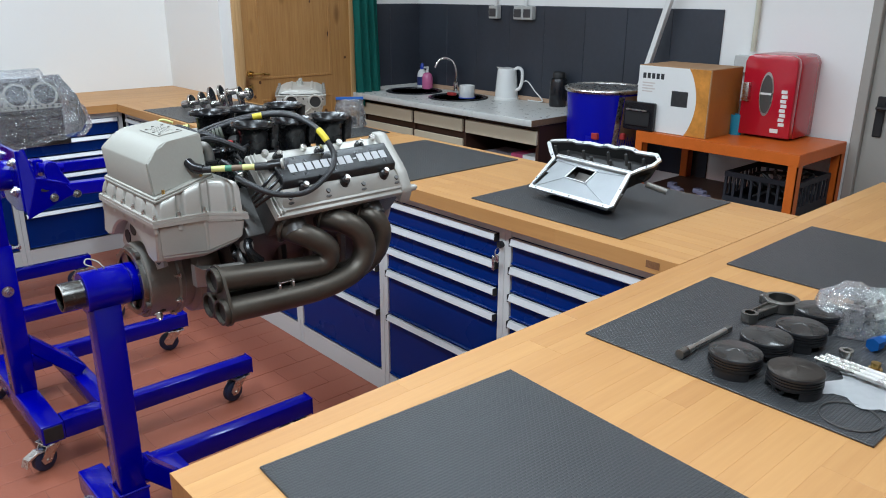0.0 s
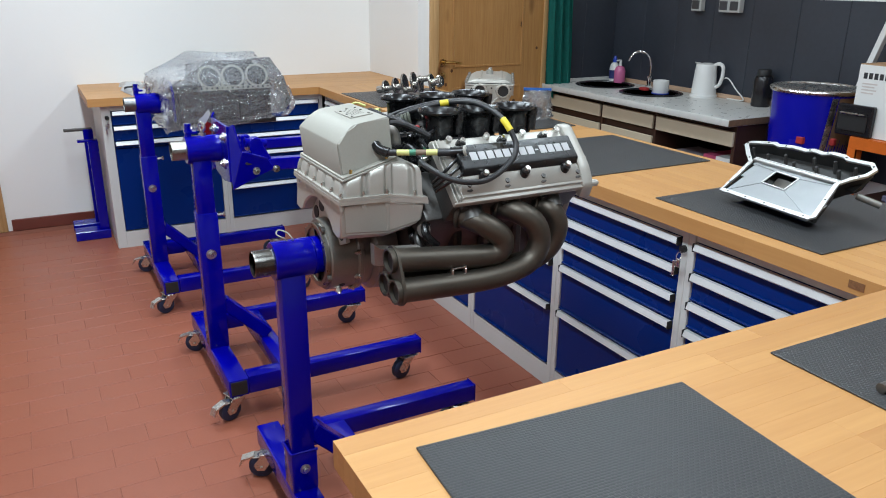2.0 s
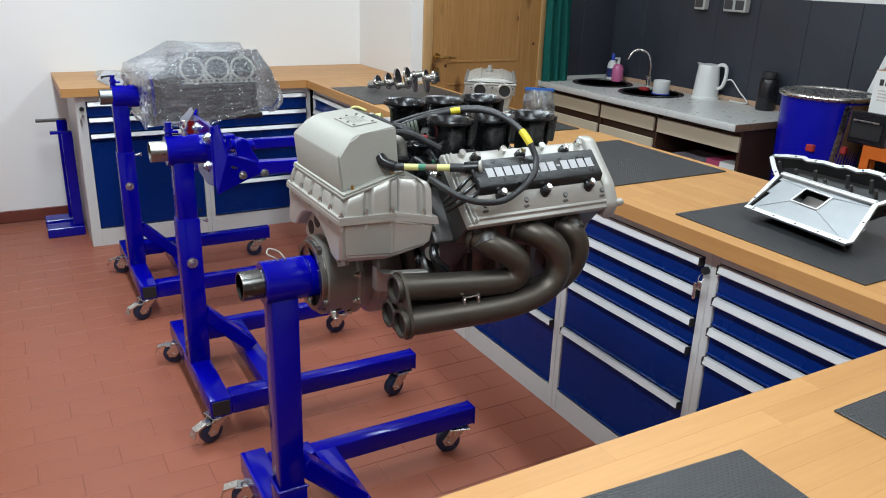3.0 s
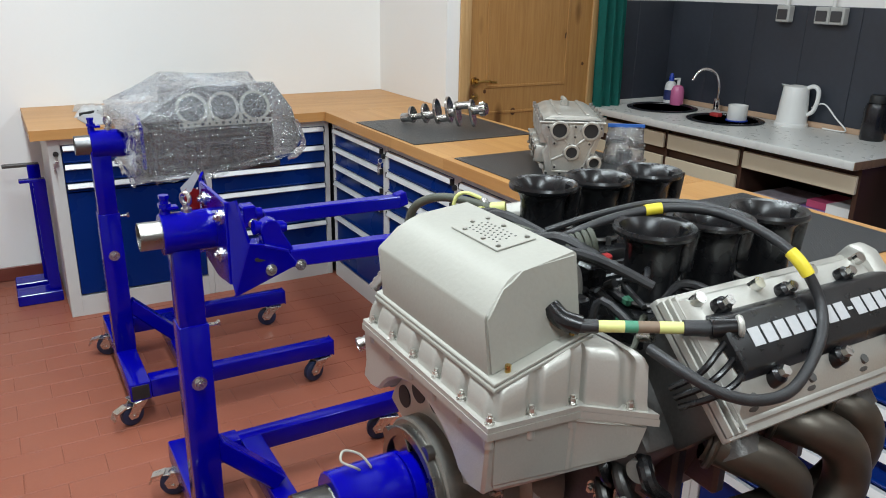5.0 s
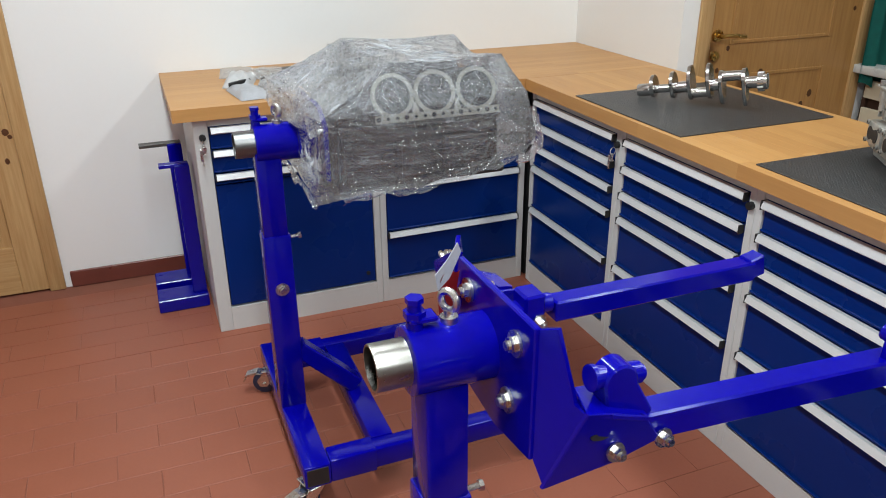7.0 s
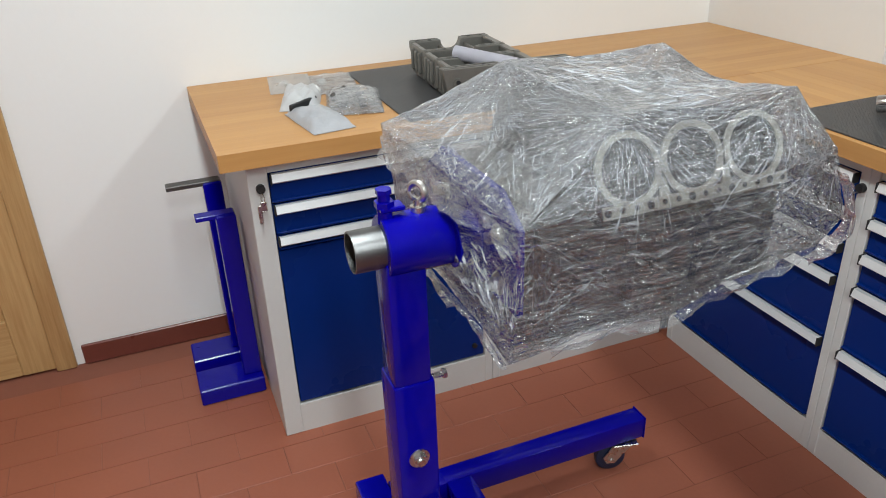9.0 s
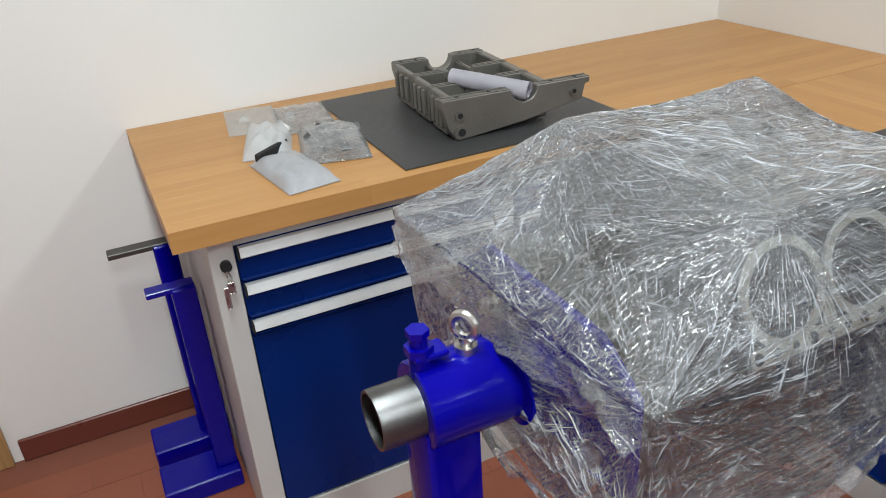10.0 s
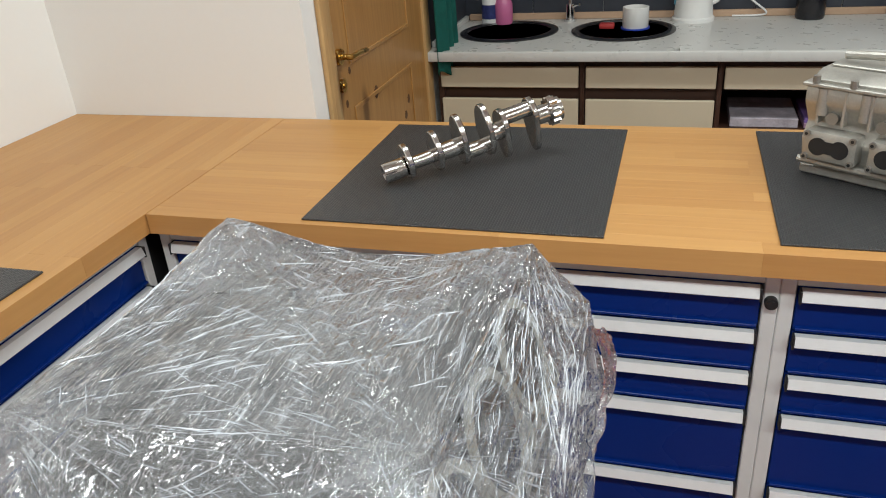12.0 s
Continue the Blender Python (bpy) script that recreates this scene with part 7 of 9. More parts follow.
for bx2, bz, br2 in ((0.042, 0.019, 0.017), (0.040, 0.058, 0.012), (LW - 0.045, 0.068, 0.010)):
    bo = part("boss", moved(rod(B(), (bx2, -0.006, bz), (bx2, 0.01, bz), br2), bmx), M["bedcast"], lf, w=True)
    part("stud_hole", moved(rod(B(), (bx2, -0.0068, bz), (bx2, -0.005, bz), br2 * 0.55, seg=12), bmx), M["dark"], bo, w=True)
pr = B()
m, ln = axis_matrix((1.790, 5.842, 1.010), (1.912, 5.690, 0.990))
spiral = []
for k in range(40):
    t = k / 39
    ang, r = t * 2 * math.pi * 2.1, 0.015 + 0.009 * t
    spiral.append((r * math.cos(ang), r * math.sin(ang)))
rows = [[pr.verts.new(m @ Vector((x, y, z))) for x, y in spiral] for z in (0, ln * 0.5, ln)]
for a, b2 in zip(rows, rows[1:]):
    for k in range(39):
        pr.faces.new((a[k], a[k + 1], b2[k + 1], b2[k]))
bmesh.ops.solidify(pr, geom=list(pr.faces), thickness=0.0006)
solo("paper_roll", pr, material("copy_paper", (0.72, 0.70, 0.76), 0.7, var=0.03, bump=0.02), "rolled white sheet of paper resting in the ladder frame", "paper")

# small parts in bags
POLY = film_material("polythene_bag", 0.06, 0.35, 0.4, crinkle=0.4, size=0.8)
FROST = material("frosted_bag", (0.70, 0.70, 0.71), 0.38, var=0.10, scale=35, fine=180, bump=0.25)
FROST.node_tree.nodes["Principled BSDF"].inputs["Alpha"].default_value = 0.62
GREYBAG = material("grey_frosted_bag", (0.50, 0.51, 0.54), 0.34, var=0.12, scale=30, fine=160, bump=0.25)
GREYBAG.node_tree.nodes["Principled BSDF"].inputs["Alpha"].default_value = 0.78
CLEARBAG = material("clear_flat_bag", (0.66, 0.65, 0.63), 0.30, var=0.10, scale=30, fine=160, bump=0.2)
CLEARBAG.node_tree.nodes["Principled BSDF"].inputs["Alpha"].default_value = 0.42


def bag(x, y, w, l, rot, hgt, label, contents, z=BT + 0.0005, parts=5, seed=1, skin=None):
    rnd = random.Random(seed)
    t = thing("plastic_bag", (x, y, z), label, "plastic bag", "bags of small parts")
    bm = B()
    n = 14
    m = pose(0, 0, 0, 0, 0, rot)
    for sgn in (1, 0):
        g = [[None] * (n + 1) for _ in range(n + 1)]
        for i in range(n + 1):
            for j in range(n + 1):
                u, v = i / n * 2 - 1, j / n * 2 - 1
                puff = max(0, (1 - u ** 4) * (1 - v ** 4)) ** 0.6
                wr = noise.noise(Vector((u * 2.3 + seed, v * 2.6, sgn))) * 0.35 + noise.noise(Vector((u * 7 + seed, v * 5, 3))) * 0.2
                zz = (hgt * puff * (0.75 + wr) + 0.0012) * sgn + 0.0006
                g[i][j] = bm.verts.new(m @ Vector((u * w / 2 * (1 + 0.05 * wr), v * l / 2 * (1 + 0.05 * wr), zz)))
        for i in range(n):
            for j in range(n):
                bm.faces.new((g[i][j], g[i + 1][j], g[i + 1][j + 1], g[i][j + 1]))
    part("film", bm, skin or POLY, t, angle=60)
    for k in range(parts):
        b = B()
        px, py = rnd.uniform(-0.28, 0.28) * w, rnd.uniform(-0.3, 0.3) * l
        if k % 2:
            rod(b, m @ Vector((px, py, 0.002)), m @ Vector((px + rnd.uniform(-0.02, 0.02), py + 0.02, hgt * 0.5)), hgt * 0.28, seg=12)
        else:
            box(b, px - 0.014, py - 0.02, 0.0015, px + 0.014, py + 0.02, hgt * 0.55, 0.003, 1, m @ pose(0, 0, 0, 0, 0, rnd.uniform(-8, 8)))
        part("spare_part", b, contents, t)
    return t


white = material("white_card", (0.74, 0.74, 0.72), 0.6, var=0.04, scale=20, bump=0.03)
bag(1.362, 6.155, 0.13, 0.22, -8, 0.014, "flat clear bag on the beech bench by the wall", white, parts=1, seed=3, skin=CLEARBAG)
bag(1.352, 5.950, 0.11, 0.21, -16, 0.045, "bulging bag of white wrapped parts on the bench", white, parts=7, seed=5, skin=FROST)
bag(1.350, 5.735, 0.115, 0.22, 8, 0.032, "frosted grey bag of flat parts on the bench", M["cast"], parts=3, seed=8, skin=GREYBAG)
bag(1.483, 5.862, 0.155, 0.25, -14, 0.036, "clear bag with dark small parts on the beech bench", M["darkcast"], parts=9, seed=11)
bag(1.482, 6.095, 0.14, 0.24, -8, 0.014, "thin clear bag lying flat on the beech bench", white, parts=1, seed=14)
solo("black_strip", moved(box(B(), -0.055, -0.006, 0, 0.055, 0.006, 0.03, 0.003), pose(1.335, 5.845, BT + 0.0005, 0, 0, 38)), M["dark"], "black folded edge between two bags on the bench", "bag seal")

# upright zip bag by the cylinder head
zb = thing("zip_bag", (2.985, 4.00, ZM), "clear zip bag with a blue seam slumped against the cylinder head", "plastic bag", "bags of small parts")
bm = B()
n = 16
for i in range(n):
    pass
rings = []
for j in range(11):
    z = 0.135 * j / 10
    th = 0.045 * (1 - j / 10) ** 0.7 + 0.004
    wd = 0.075 - 0.008 * j / 10
    rings.append([(wd * math.cos(2 * math.pi * k / 20) + 0.02 * noise.noise(Vector((k, z * 40, 1))), th * math.sin(2 * math.pi * k / 20) + 0.025 * noise.noise(Vector((k * 0.7, z * 30, 5))), z) for k in range(20)])
loft(bm, rings)
part("film", moved(bm, pose(0, 0, 0.0005, 0, 0, -35)), POLY, zb, angle=60)
part("zip_seam", moved(box(B(), -0.068, -0.003, 0.132, 0.068, 0.003, 0.146, 0.001), pose(0, 0, 0, 0, 0, -35)), material("blue_zip", (0.02, 0.12, 0.45), 0.4), zb, "blue zip seam")
part("spare_part", box(B(), -0.03, -0.02, 0.002, 0.03, 0.02, 0.05, 0.008), M["darkcast"], zb)

# sump on its mat: one tilted gasket plane, a shallow panel below, a deep pocket above
sp2 = thing("oil_sump", (2.80, 2.32, ZM), "machined alloy oil sump tilted up on a rubber mat", "oil sump")
SO, SU, SN = Vector((2.615, 2.475, 0.935)), Vector((-0.1145, -0.9932, -0.0200)).normalized(), Vector((-0.5035, 0.0406, 0.8631)).normalized()
SV = Vector((0.8564, -0.1089, 0.5047)).normalized()
flat = material("milled_alloy_face", (0.275, 0.284, 0.29), 0.42, metal=0.85, var=0.14, scale=14, fine=300, bump=0.08)
rimmat = material("bright_milled_rim", (0.55, 0.55, 0.54), 0.36, metal=0.8, var=0.06, scale=30, bump=0.04)


def sat(a, b, h=0.0):
    return SO + SU * a + SV * b + SN * h


RIM = [(-0.015, 0.005), (0.318, 0.018), (0.330, 0.035), (0.282, 0.172), (0.300, 0.200), (0.325, 0.228), (0.330, 0.262), (0.300, 0.284), (0.225, 0.278), (0.205, 0.286), (0.160, 0.285), (0.138, 0.274), (0.100, 0.277), (0.079, 0.268), (0.030, 0.268), (-0.020, 0.257), (-0.040, 0.262), (-0.085, 0.250), (-0.128, 0.235), (-0.132, 0.215), (-0.082, 0.175), (-0.046, 0.152), (-0.033, 0.087)]
RC = (sum(p[0] for p in RIM) / len(RIM), sum(p[1] for p in RIM) / len(RIM))
INN = []
for k, p in enumerate(RIM):
    q0, q1 = Vector((*RIM[k - 1], 0)), Vector((*RIM[(k + 1) % len(RIM)], 0))
    t = (q1 - q0).normalized()
    INN.append((p[0] - t.y * 0.013, p[1] + t.x * 0.013))
bm = B()
rows = []
for outline, h in ((RIM, -0.006), (RIM, 0.0), (INN, 0.0), (INN, -0.006)):
    rows.append([bm.verts.new(sat(a, b2, h)) for a, b2 in outline])
n = len(RIM)
for q in range(4):
    for k in range(n):
        bm.faces.new((rows[q][k], rows[q][(k + 1) % n], rows[(q + 1) % 4][(k + 1) % n], rows[(q + 1) % 4][k]))
part("gasket_rim", bm, rimmat, sp2, "bright milled gasket rim", w=True)
bm = B()
rows = [[bm.verts.new(sat(a, b2, -0.0062)) for a, b2 in INN]]
for h, s in ((-0.03, 0.96), (-0.075, 0.80)):
    ring = []
    for a, b2 in INN:
        p = sat(RC[0] + (a - RC[0]) * s, RC[1] + (b2 - RC[1]) * s, h)
        p.z = max(p.z, ZM + 0.0005)
        ring.append(bm.verts.new(p))
    rows.append(ring)
for r0, r1 in zip(rows, rows[1:]):
    for k in range(n):
        bm.faces.new((r0[k], r0[(k + 1) % n], r1[(k + 1) % n], r1[k]))
bm.faces.new(rows[-1])
# near-black colour in place of the shade a deeper pocket would have
inner = material("shade_dark_casting", (0.035, 0.034, 0.033), 0.5, metal=0.5, var=0.25, scale=16, bump=0.2)
part("body", bm, inner, sp2, "dark cast alloy sump body, blackened for inner shade", w=True)
# baffle panel with its window
W0, W1, V0, V1 = 0.070, 0.158, 0.092, 0.150
bm = B()
for a0, a1, b0, b1 in ((-0.006, 0.315, 0.016, V0), (-0.020, W0, V0, V1), (W1, 0.290, V0, V1), (-0.030, 0.280, V1, 0.168)):
    prism(bm, [sat(a0, b0, -0.007), sat(a1, b0, -0.007), sat(a1, b1, -0.007), sat(a0, b1, -0.007)], SN * -0.003)
pan = part("baffle_panel", bm, flat, sp2, "dull milled baffle panel with a window", w=True)
bm = B()
for a0, b0, a1, b1 in ((W0, V0, W1, V0), (W1, V0, W1, V1), (W1, V1, W0, V1), (W0, V1, W0, V0)):
    bar(bm, sat(a0, b0, -0.0055), sat(a1, b1, -0.0055), 0.005, 0.004, 0.001, up=SN)
part("window_rim", bm, rimmat, pan, w=True)
for a0, b0, a1, b1 in ((W0, V0, 0.0, 0.025), (W1, V0, 0.29, 0.035), (W0, V1, -0.02, 0.155), (W1, V1, 0.27, 0.165)):
    part("crease", bar(B(), sat(a0, b0, -0.0065), sat(a1, b1, -0.0065), 0.003, 0.0015, 0.0005, up=SN), flat, pan, w=True)
part("window_floor", prism(B(), [sat(W0, V0, -0.045), sat(W1, V0, -0.045), sat(W1, V1, -0.03), sat(W0, V1, -0.03)], SN * -0.002), M["cast"], pan, w=True)
for k in range(5):
    part("drain_hole", rod(B(), sat(0.085 + 0.012 * k, 0.10 + 0.008 * (k % 3), -0.040), sat(0.085 + 0.012 * k, 0.10 + 0.008 * (k % 3), -0.034), 0.0035, seg=8), M["dark"], pan, w=True)
bar_b = B()
bar(bar_b, sat(-0.040, 0.168, -0.004), sat(0.272, 0.176, -0.004), 0.010, 0.012, 0.002, up=SN)
bar(bar_b, sat(-0.045, 0.180, -0.008), sat(0.270, 0.188, -0.008), 0.006, 0.010, 0.002, up=SN)
part("ledge", bar_b, rimmat, sp2, "double milled ledge", w=True)
pk = B()
prism(pk, [sat(-0.110, 0.190, -0.040), sat(0.300, 0.196, -0.040), sat(0.300, 0.270, -0.036), sat(-0.110, 0.235, -0.036)], SN * -0.003)
part("pocket", pk, inner, sp2, "inner pocket of the sump, shade put into its colour", w=True)
for a, b2 in ((-0.091, 0.214), (-0.02, 0.206), (0.035, 0.223), (0.085, 0.205), (0.128, 0.243), (0.165, 0.212), (0.196, 0.252), (0.235, 0.222), (0.268, 0.250)):
    pil = part("pillar", rod(B(), sat(a, b2 - 0.012, -0.042), sat(a, b2, -0.004), 0.0062, 0.005, seg=12), M["darkcast"], sp2, w=True)
    part("pillar_hole", rod(B(), sat(a, b2, -0.0045), sat(a, b2, -0.0032), 0.004, seg=10), M["dark"], pil, w=True)
for k in range(n):
    for f in ((0.5,) if (Vector(RIM[k]) - Vector(RIM[(k + 1) % n])).length < 0.2 else (0.08, 0.30, 0.52, 0.74, 0.94)):
        q = [RIM[k][i2] * (1 - f) + RIM[(k + 1) % n][i2] * f for i2 in (0, 1)]
        r = [INN[k][i2] * (1 - f) + INN[(k + 1) % n][i2] * f for i2 in (0, 1)]
        if k % 2 == 0 or f != 0.5:
            part("rim_bolt_hole", rod(B(), sat((q[0] + r[0]) / 2, (q[1] + r[1]) / 2, -0.001), sat((q[0] + r[0]) / 2, (q[1] + r[1]) / 2, 0.0006), 0.0032, seg=10), M["dark"], sp2, w=True)
part("outlet_pipe", rod(B(), (2.84, 2.19, 0.965), (2.875, 2.135, 0.945), 0.010), M["cast"], sp2, w=True)

# pistons and tools
skirt_mat = material("carbon_black_piston", (0.030, 0.030, 0.033), 0.34, metal=0.5, var=0.3, scale=25, fine=250, bump=0.1)
crown_mat = material("sooty_forged_crown", (0.115, 0.112, 0.108), 0.30, metal=0.85, var=0.35, scale=22, fine=220, bump=0.12, rvar=0.15)
sooty = material("brown_sooty_crown", (0.060, 0.050, 0.042), 0.40, metal=0.7, var=0.4, scale=18, fine=220, bump=0.14, rvar=0.15)
for k, (px, py, rot) in enumerate(((1.976, 1.424, 20), (2.079, 1.418, 140), (2.171, 1.394, 10), (2.281, 1.407, 60), (1.989, 1.323, 75))):
    t = thing("piston", (px, py, ZM), "brown sooty forged piston standing on a rubber mat" if k == 4 else "dark forged piston standing on a rubber mat", "piston", "pistons on the mat")
    r = 0.046
    # ring belt and domed crown over short skirts
    bm = B()
    lathe(bm, [(r * 0.80, 0.012), (r * 0.90, 0.013), (r * 0.985, 0.017), (r, 0.019), (r, 0.0235), (r * 0.95, 0.0238), (r * 0.95, 0.0262), (r, 0.0265), (r, 0.0295), (r * 0.95, 0.0298), (r * 0.95, 0.0322), (r, 0.0325), (r, 0.0355), (r * 0.95, 0.0358), (r * 0.95, 0.0378), (r, 0.0381), (r, 0.043), (r * 0.985, 0.0442)], 40)
    part("ring_belt", bm, skirt_mat, t)
    bm = B()
    lathe(bm, [(r * 0.985, 0.0441), (r * 0.93, 0.0462), (r * 0.78, 0.0488), (r * 0.55, 0.0508), (r * 0.28, 0.0520), (0.00005, 0.0523)], 40)
    for v in bm.verts:
        rr = math.hypot(v.co.x, v.co.y)
        if 0.006 < rr < r * 0.8 and abs(v.co.x) > 0.010:
            v.co.z -= 0.0018
    part("crown", bm, sooty if k == 4 else crown_mat, t)
    for s in (-1, 1):
        sk = B()
        outer = [(r * 0.975 * math.cos(q), r * 0.975 * math.sin(q)) for q in [radians(-40 + 10 * n) for n in range(9)]]
        inner2 = [(r * 0.86 * math.cos(q), r * 0.86 * math.sin(q)) for q in [radians(40 - 10 * n) for n in range(9)]]
        prism(sk, [(s * x, y, 0.0) for x, y in outer + inner2], (0, 0, 0.0175))
        part("skirt", sk, skirt_mat, t)
        b = B()
        lathe(b, [(0.0075, 0), (0.0125, 0), (0.0125, 0.018), (0.0075, 0.018)], 18, axis_matrix((0, 0.037 * s, 0.0128), (0, 0.019 * s, 0.0128))[0], True)
        part("pin_boss", b, skirt_mat, t)
    t.rotation_euler, t.scale = (0, 0, radians(rot)), (1, 1, 0.86)
cn = thing("connecting_rod", (2.26, 1.506, ZM), "steel connecting rod lying among the pistons", "connecting rod")
b = B()
lathe(b, [(0.0265, 0.0), (0.035, 0.0), (0.037, 0.002), (0.037, 0.022), (0.035, 0.024), (0.0265, 0.024)], 32, pose(2.318, 1.500, ZM), True)
for sg in (-1, 1):
    box(b, -0.010, -0.008, 0.002, 0.010, 0.008, 0.022, 0.003, 1, pose(2.318, 1.500 + sg * 0.037, ZM))
lathe(b, [(0.0105, 0.003), (0.0165, 0.003), (0.0165, 0.021), (0.0105, 0.021)], 22, pose(2.200, 1.510, ZM), True)
bar(b, (2.213, 1.509, ZM + 0.012), (2.286, 1.5025, ZM + 0.012), 0.020, 0.007, 0.002)
for sg in (-1, 1):
    bar(b, (2.211, 1.509 + sg * 0.008, ZM + 0.012), (2.288, 1.5025 + sg * 0.0115, ZM + 0.012), 0.005, 0.016, 0.0015)
part("rod_body", b, M["steel"], cn, w=True)
ex = thing("socket_extension", (2.03, 1.512, ZM), "chromed socket extension bar lying on the mat", "tool")
b = B()
rod(b, (1.958, 1.513, ZM + 0.0085), (2.108, 1.511, ZM + 0.0085), 0.0060)
rod(b, (1.970, 1.5129, ZM + 0.0085), (1.990, 1.5126, ZM + 0.0085), 0.0078, 0.0065)
part("shaft", b, M["zinc"], ex, w=True)
part("socket", rod(B(), (1.944, 1.5132, ZM + 0.0088), (1.966, 1.5129, ZM + 0.0088), 0.0088), M["steel"], ex, w=True)
part("drive_end", box(B(), -0.006, -0.006, -0.006, 0.012, 0.006, 0.006, 0.001, 1, pose(2.111, 1.511, ZM + 0.0088)), M["darkcast"], ex, w=True)
solo("piston_ring", torus(B(), (1.966, 1.222, ZM + 0.0015), (0, 0, 1), 0.045, 0.0014, 44, 6), M["darkcast"], "thin loose piston ring on the mat", "piston ring")
rg = thing("paper_wipe", (2.07, 1.25, ZM), "crumpled white paper wipe under steel bars", "wipe")
bm = B()
wn = 12
grid = [[bm.verts.new((2.012 + 0.135 * i / wn + 0.010 * math.sin(j * 0.9), 1.165 + 0.125 * j / wn + 0.012 * math.sin(i * 0.7), ZM + 0.002 + 0.009 * abs(noise.noise(Vector((i * 0.45, j * 0.45, 2.0)))))) for j in range(wn + 1)] for i in range(wn + 1)]
for i in range(wn):
    for j in range(wn):
        bm.faces.new((grid[i][j], grid[i + 1][j], grid[i + 1][j + 1], grid[i][j + 1]))
bmesh.ops.solidify(bm, geom=list(bm.faces), thickness=0.0008)
part("sheet", bm, material("white_paper_wipe", (0.70, 0.70, 0.70), 0.85, var=0.06, scale=30, bump=0.2), rg, w=True, angle=60)
for k in range(3):
    solo("steel_bar", rod(B(), (2.098 + 0.013 * k, 1.335 - k * 0.004, ZM + 0.0165), (2.079 + 0.016 * k, 1.105 - k * 0.004, ZM + 0.0165), 0.0052, seg=14), M["zinc"], "bright ground steel bar lying across a paper wipe", "tool", "steel bars")
nut = lathe(B(), [(0.0065, 0), (0.0105, 0), (0.0105, 0.016), (0.0125, 0.017), (0.0125, 0.024), (0.0065, 0.024)], 18, pose(2.160, 1.306, ZM), True)
solo("steel_bush", nut, M["zinc"], "small bright flanged bush standing on the mat", "fitting")
solo("brass_fitting", rod(rod(B(), (2.150, 1.252, ZM), (2.150, 1.252, ZM + 0.012), 0.012, seg=6), (2.150, 1.252, ZM + 0.012), (2.150, 1.252, ZM + 0.022), 0.008), M["brass"], "small brass union standing on the mat", "fitting")
bag(2.345, 1.345, 0.15, 0.20, 20, 0.095, "bulky clear bag with small fittings on the mat", M["zinc"], ZM, 5, 21)
bf = thing("blue_fitting", (2.25, 1.29, ZM), "blue anodised hose fitting on the mat", "fitting")
anod = material("blue_anodised", (0.02, 0.16, 0.55), 0.3, metal=0.7)
part("nut", rod(B(), (2.240, 1.290, ZM + 0.0135), (2.262, 1.287, ZM + 0.0135), 0.0135, seg=6), anod, bf, w=True)
part("spigot", rod(B(), (2.262, 1.287, ZM + 0.0135), (2.288, 1.283, ZM + 0.0135), 0.009), anod, bf, w=True)

# ---- kitchenette ----
CZ, CX0, CY0 = 0.855, 4.05, 3.745
slate = material("anthracite_panel", (0.034, 0.040, 0.054), 0.48, var=0.22, scale=3, fine=40, bump=0.06)
laminate = material("grey_speckled_laminate", (0.60, 0.60, 0.575), 0.30, var=0.05, scale=30, fine=260, bump=0.02)
brownwood = material("dark_brown_wood", (0.055, 0.024, 0.015), 0.45, var=0.25, scale=5, fine=60, bump=0.06, stretch=(1, 0.2, 1))
cream = material("cream_laminate_front", (0.60, 0.52, 0.385), 0.42, var=0.04, scale=6, bump=0.03)
enamel = material("black_speckled_enamel", (0.010, 0.010, 0.013), 0.25, var=0.3, scale=200)
chromeP = material("chrome", (0.75, 0.75, 0.76), 0.08, metal=1.0, var=0.05)
whiteP = material("white_plastic", (0.76, 0.76, 0.74), 0.35, var=0.03, scale=10, bump=0.01)
pinkP = material("pink_soap", (0.62, 0.16, 0.33), 0.25, var=0.05)
blueP = material("blue_plastic", (0.02, 0.06, 0.42), 0.3, var=0.08)

sb = thing("splashback", (XR - 0.004, 4.2, CZ), "dark anthracite panels on the wall behind the sinks", "wall panel", kind="structure")
edges = [2.996, 3.30, 3.60, 3.905, 4.232, 4.536, 4.85, 5.16, YJ - 0.0006]
for y0, y1 in zip(edges, edges[1:]):
    part("panel", box(B(), XR - 0.010, y0 + 0.001, 0.55 if y0 < 3.7 else CZ, XR - 0.0006, y1 - 0.001, 1.462, 0.002), slate, sb, w=True)
for x0, x1 in ((4.125, 4.41), (4.41, XR - 0.0095)):
    part("panel", box(B(), x0 + 0.001, YJ - 0.010, CZ, x1 - 0.001, YJ - 0.0006, 1.462, 0.002), slate, sb, w=True)

ct = thing("kitchen_counter", (4.37, 4.6, 0), "worn kitchenette counter with two round black sinks", "kitchen counter")
S1c, S2c = (4.42, 4.745), (4.42, 5.215)
SR = 0.195
bm = B()


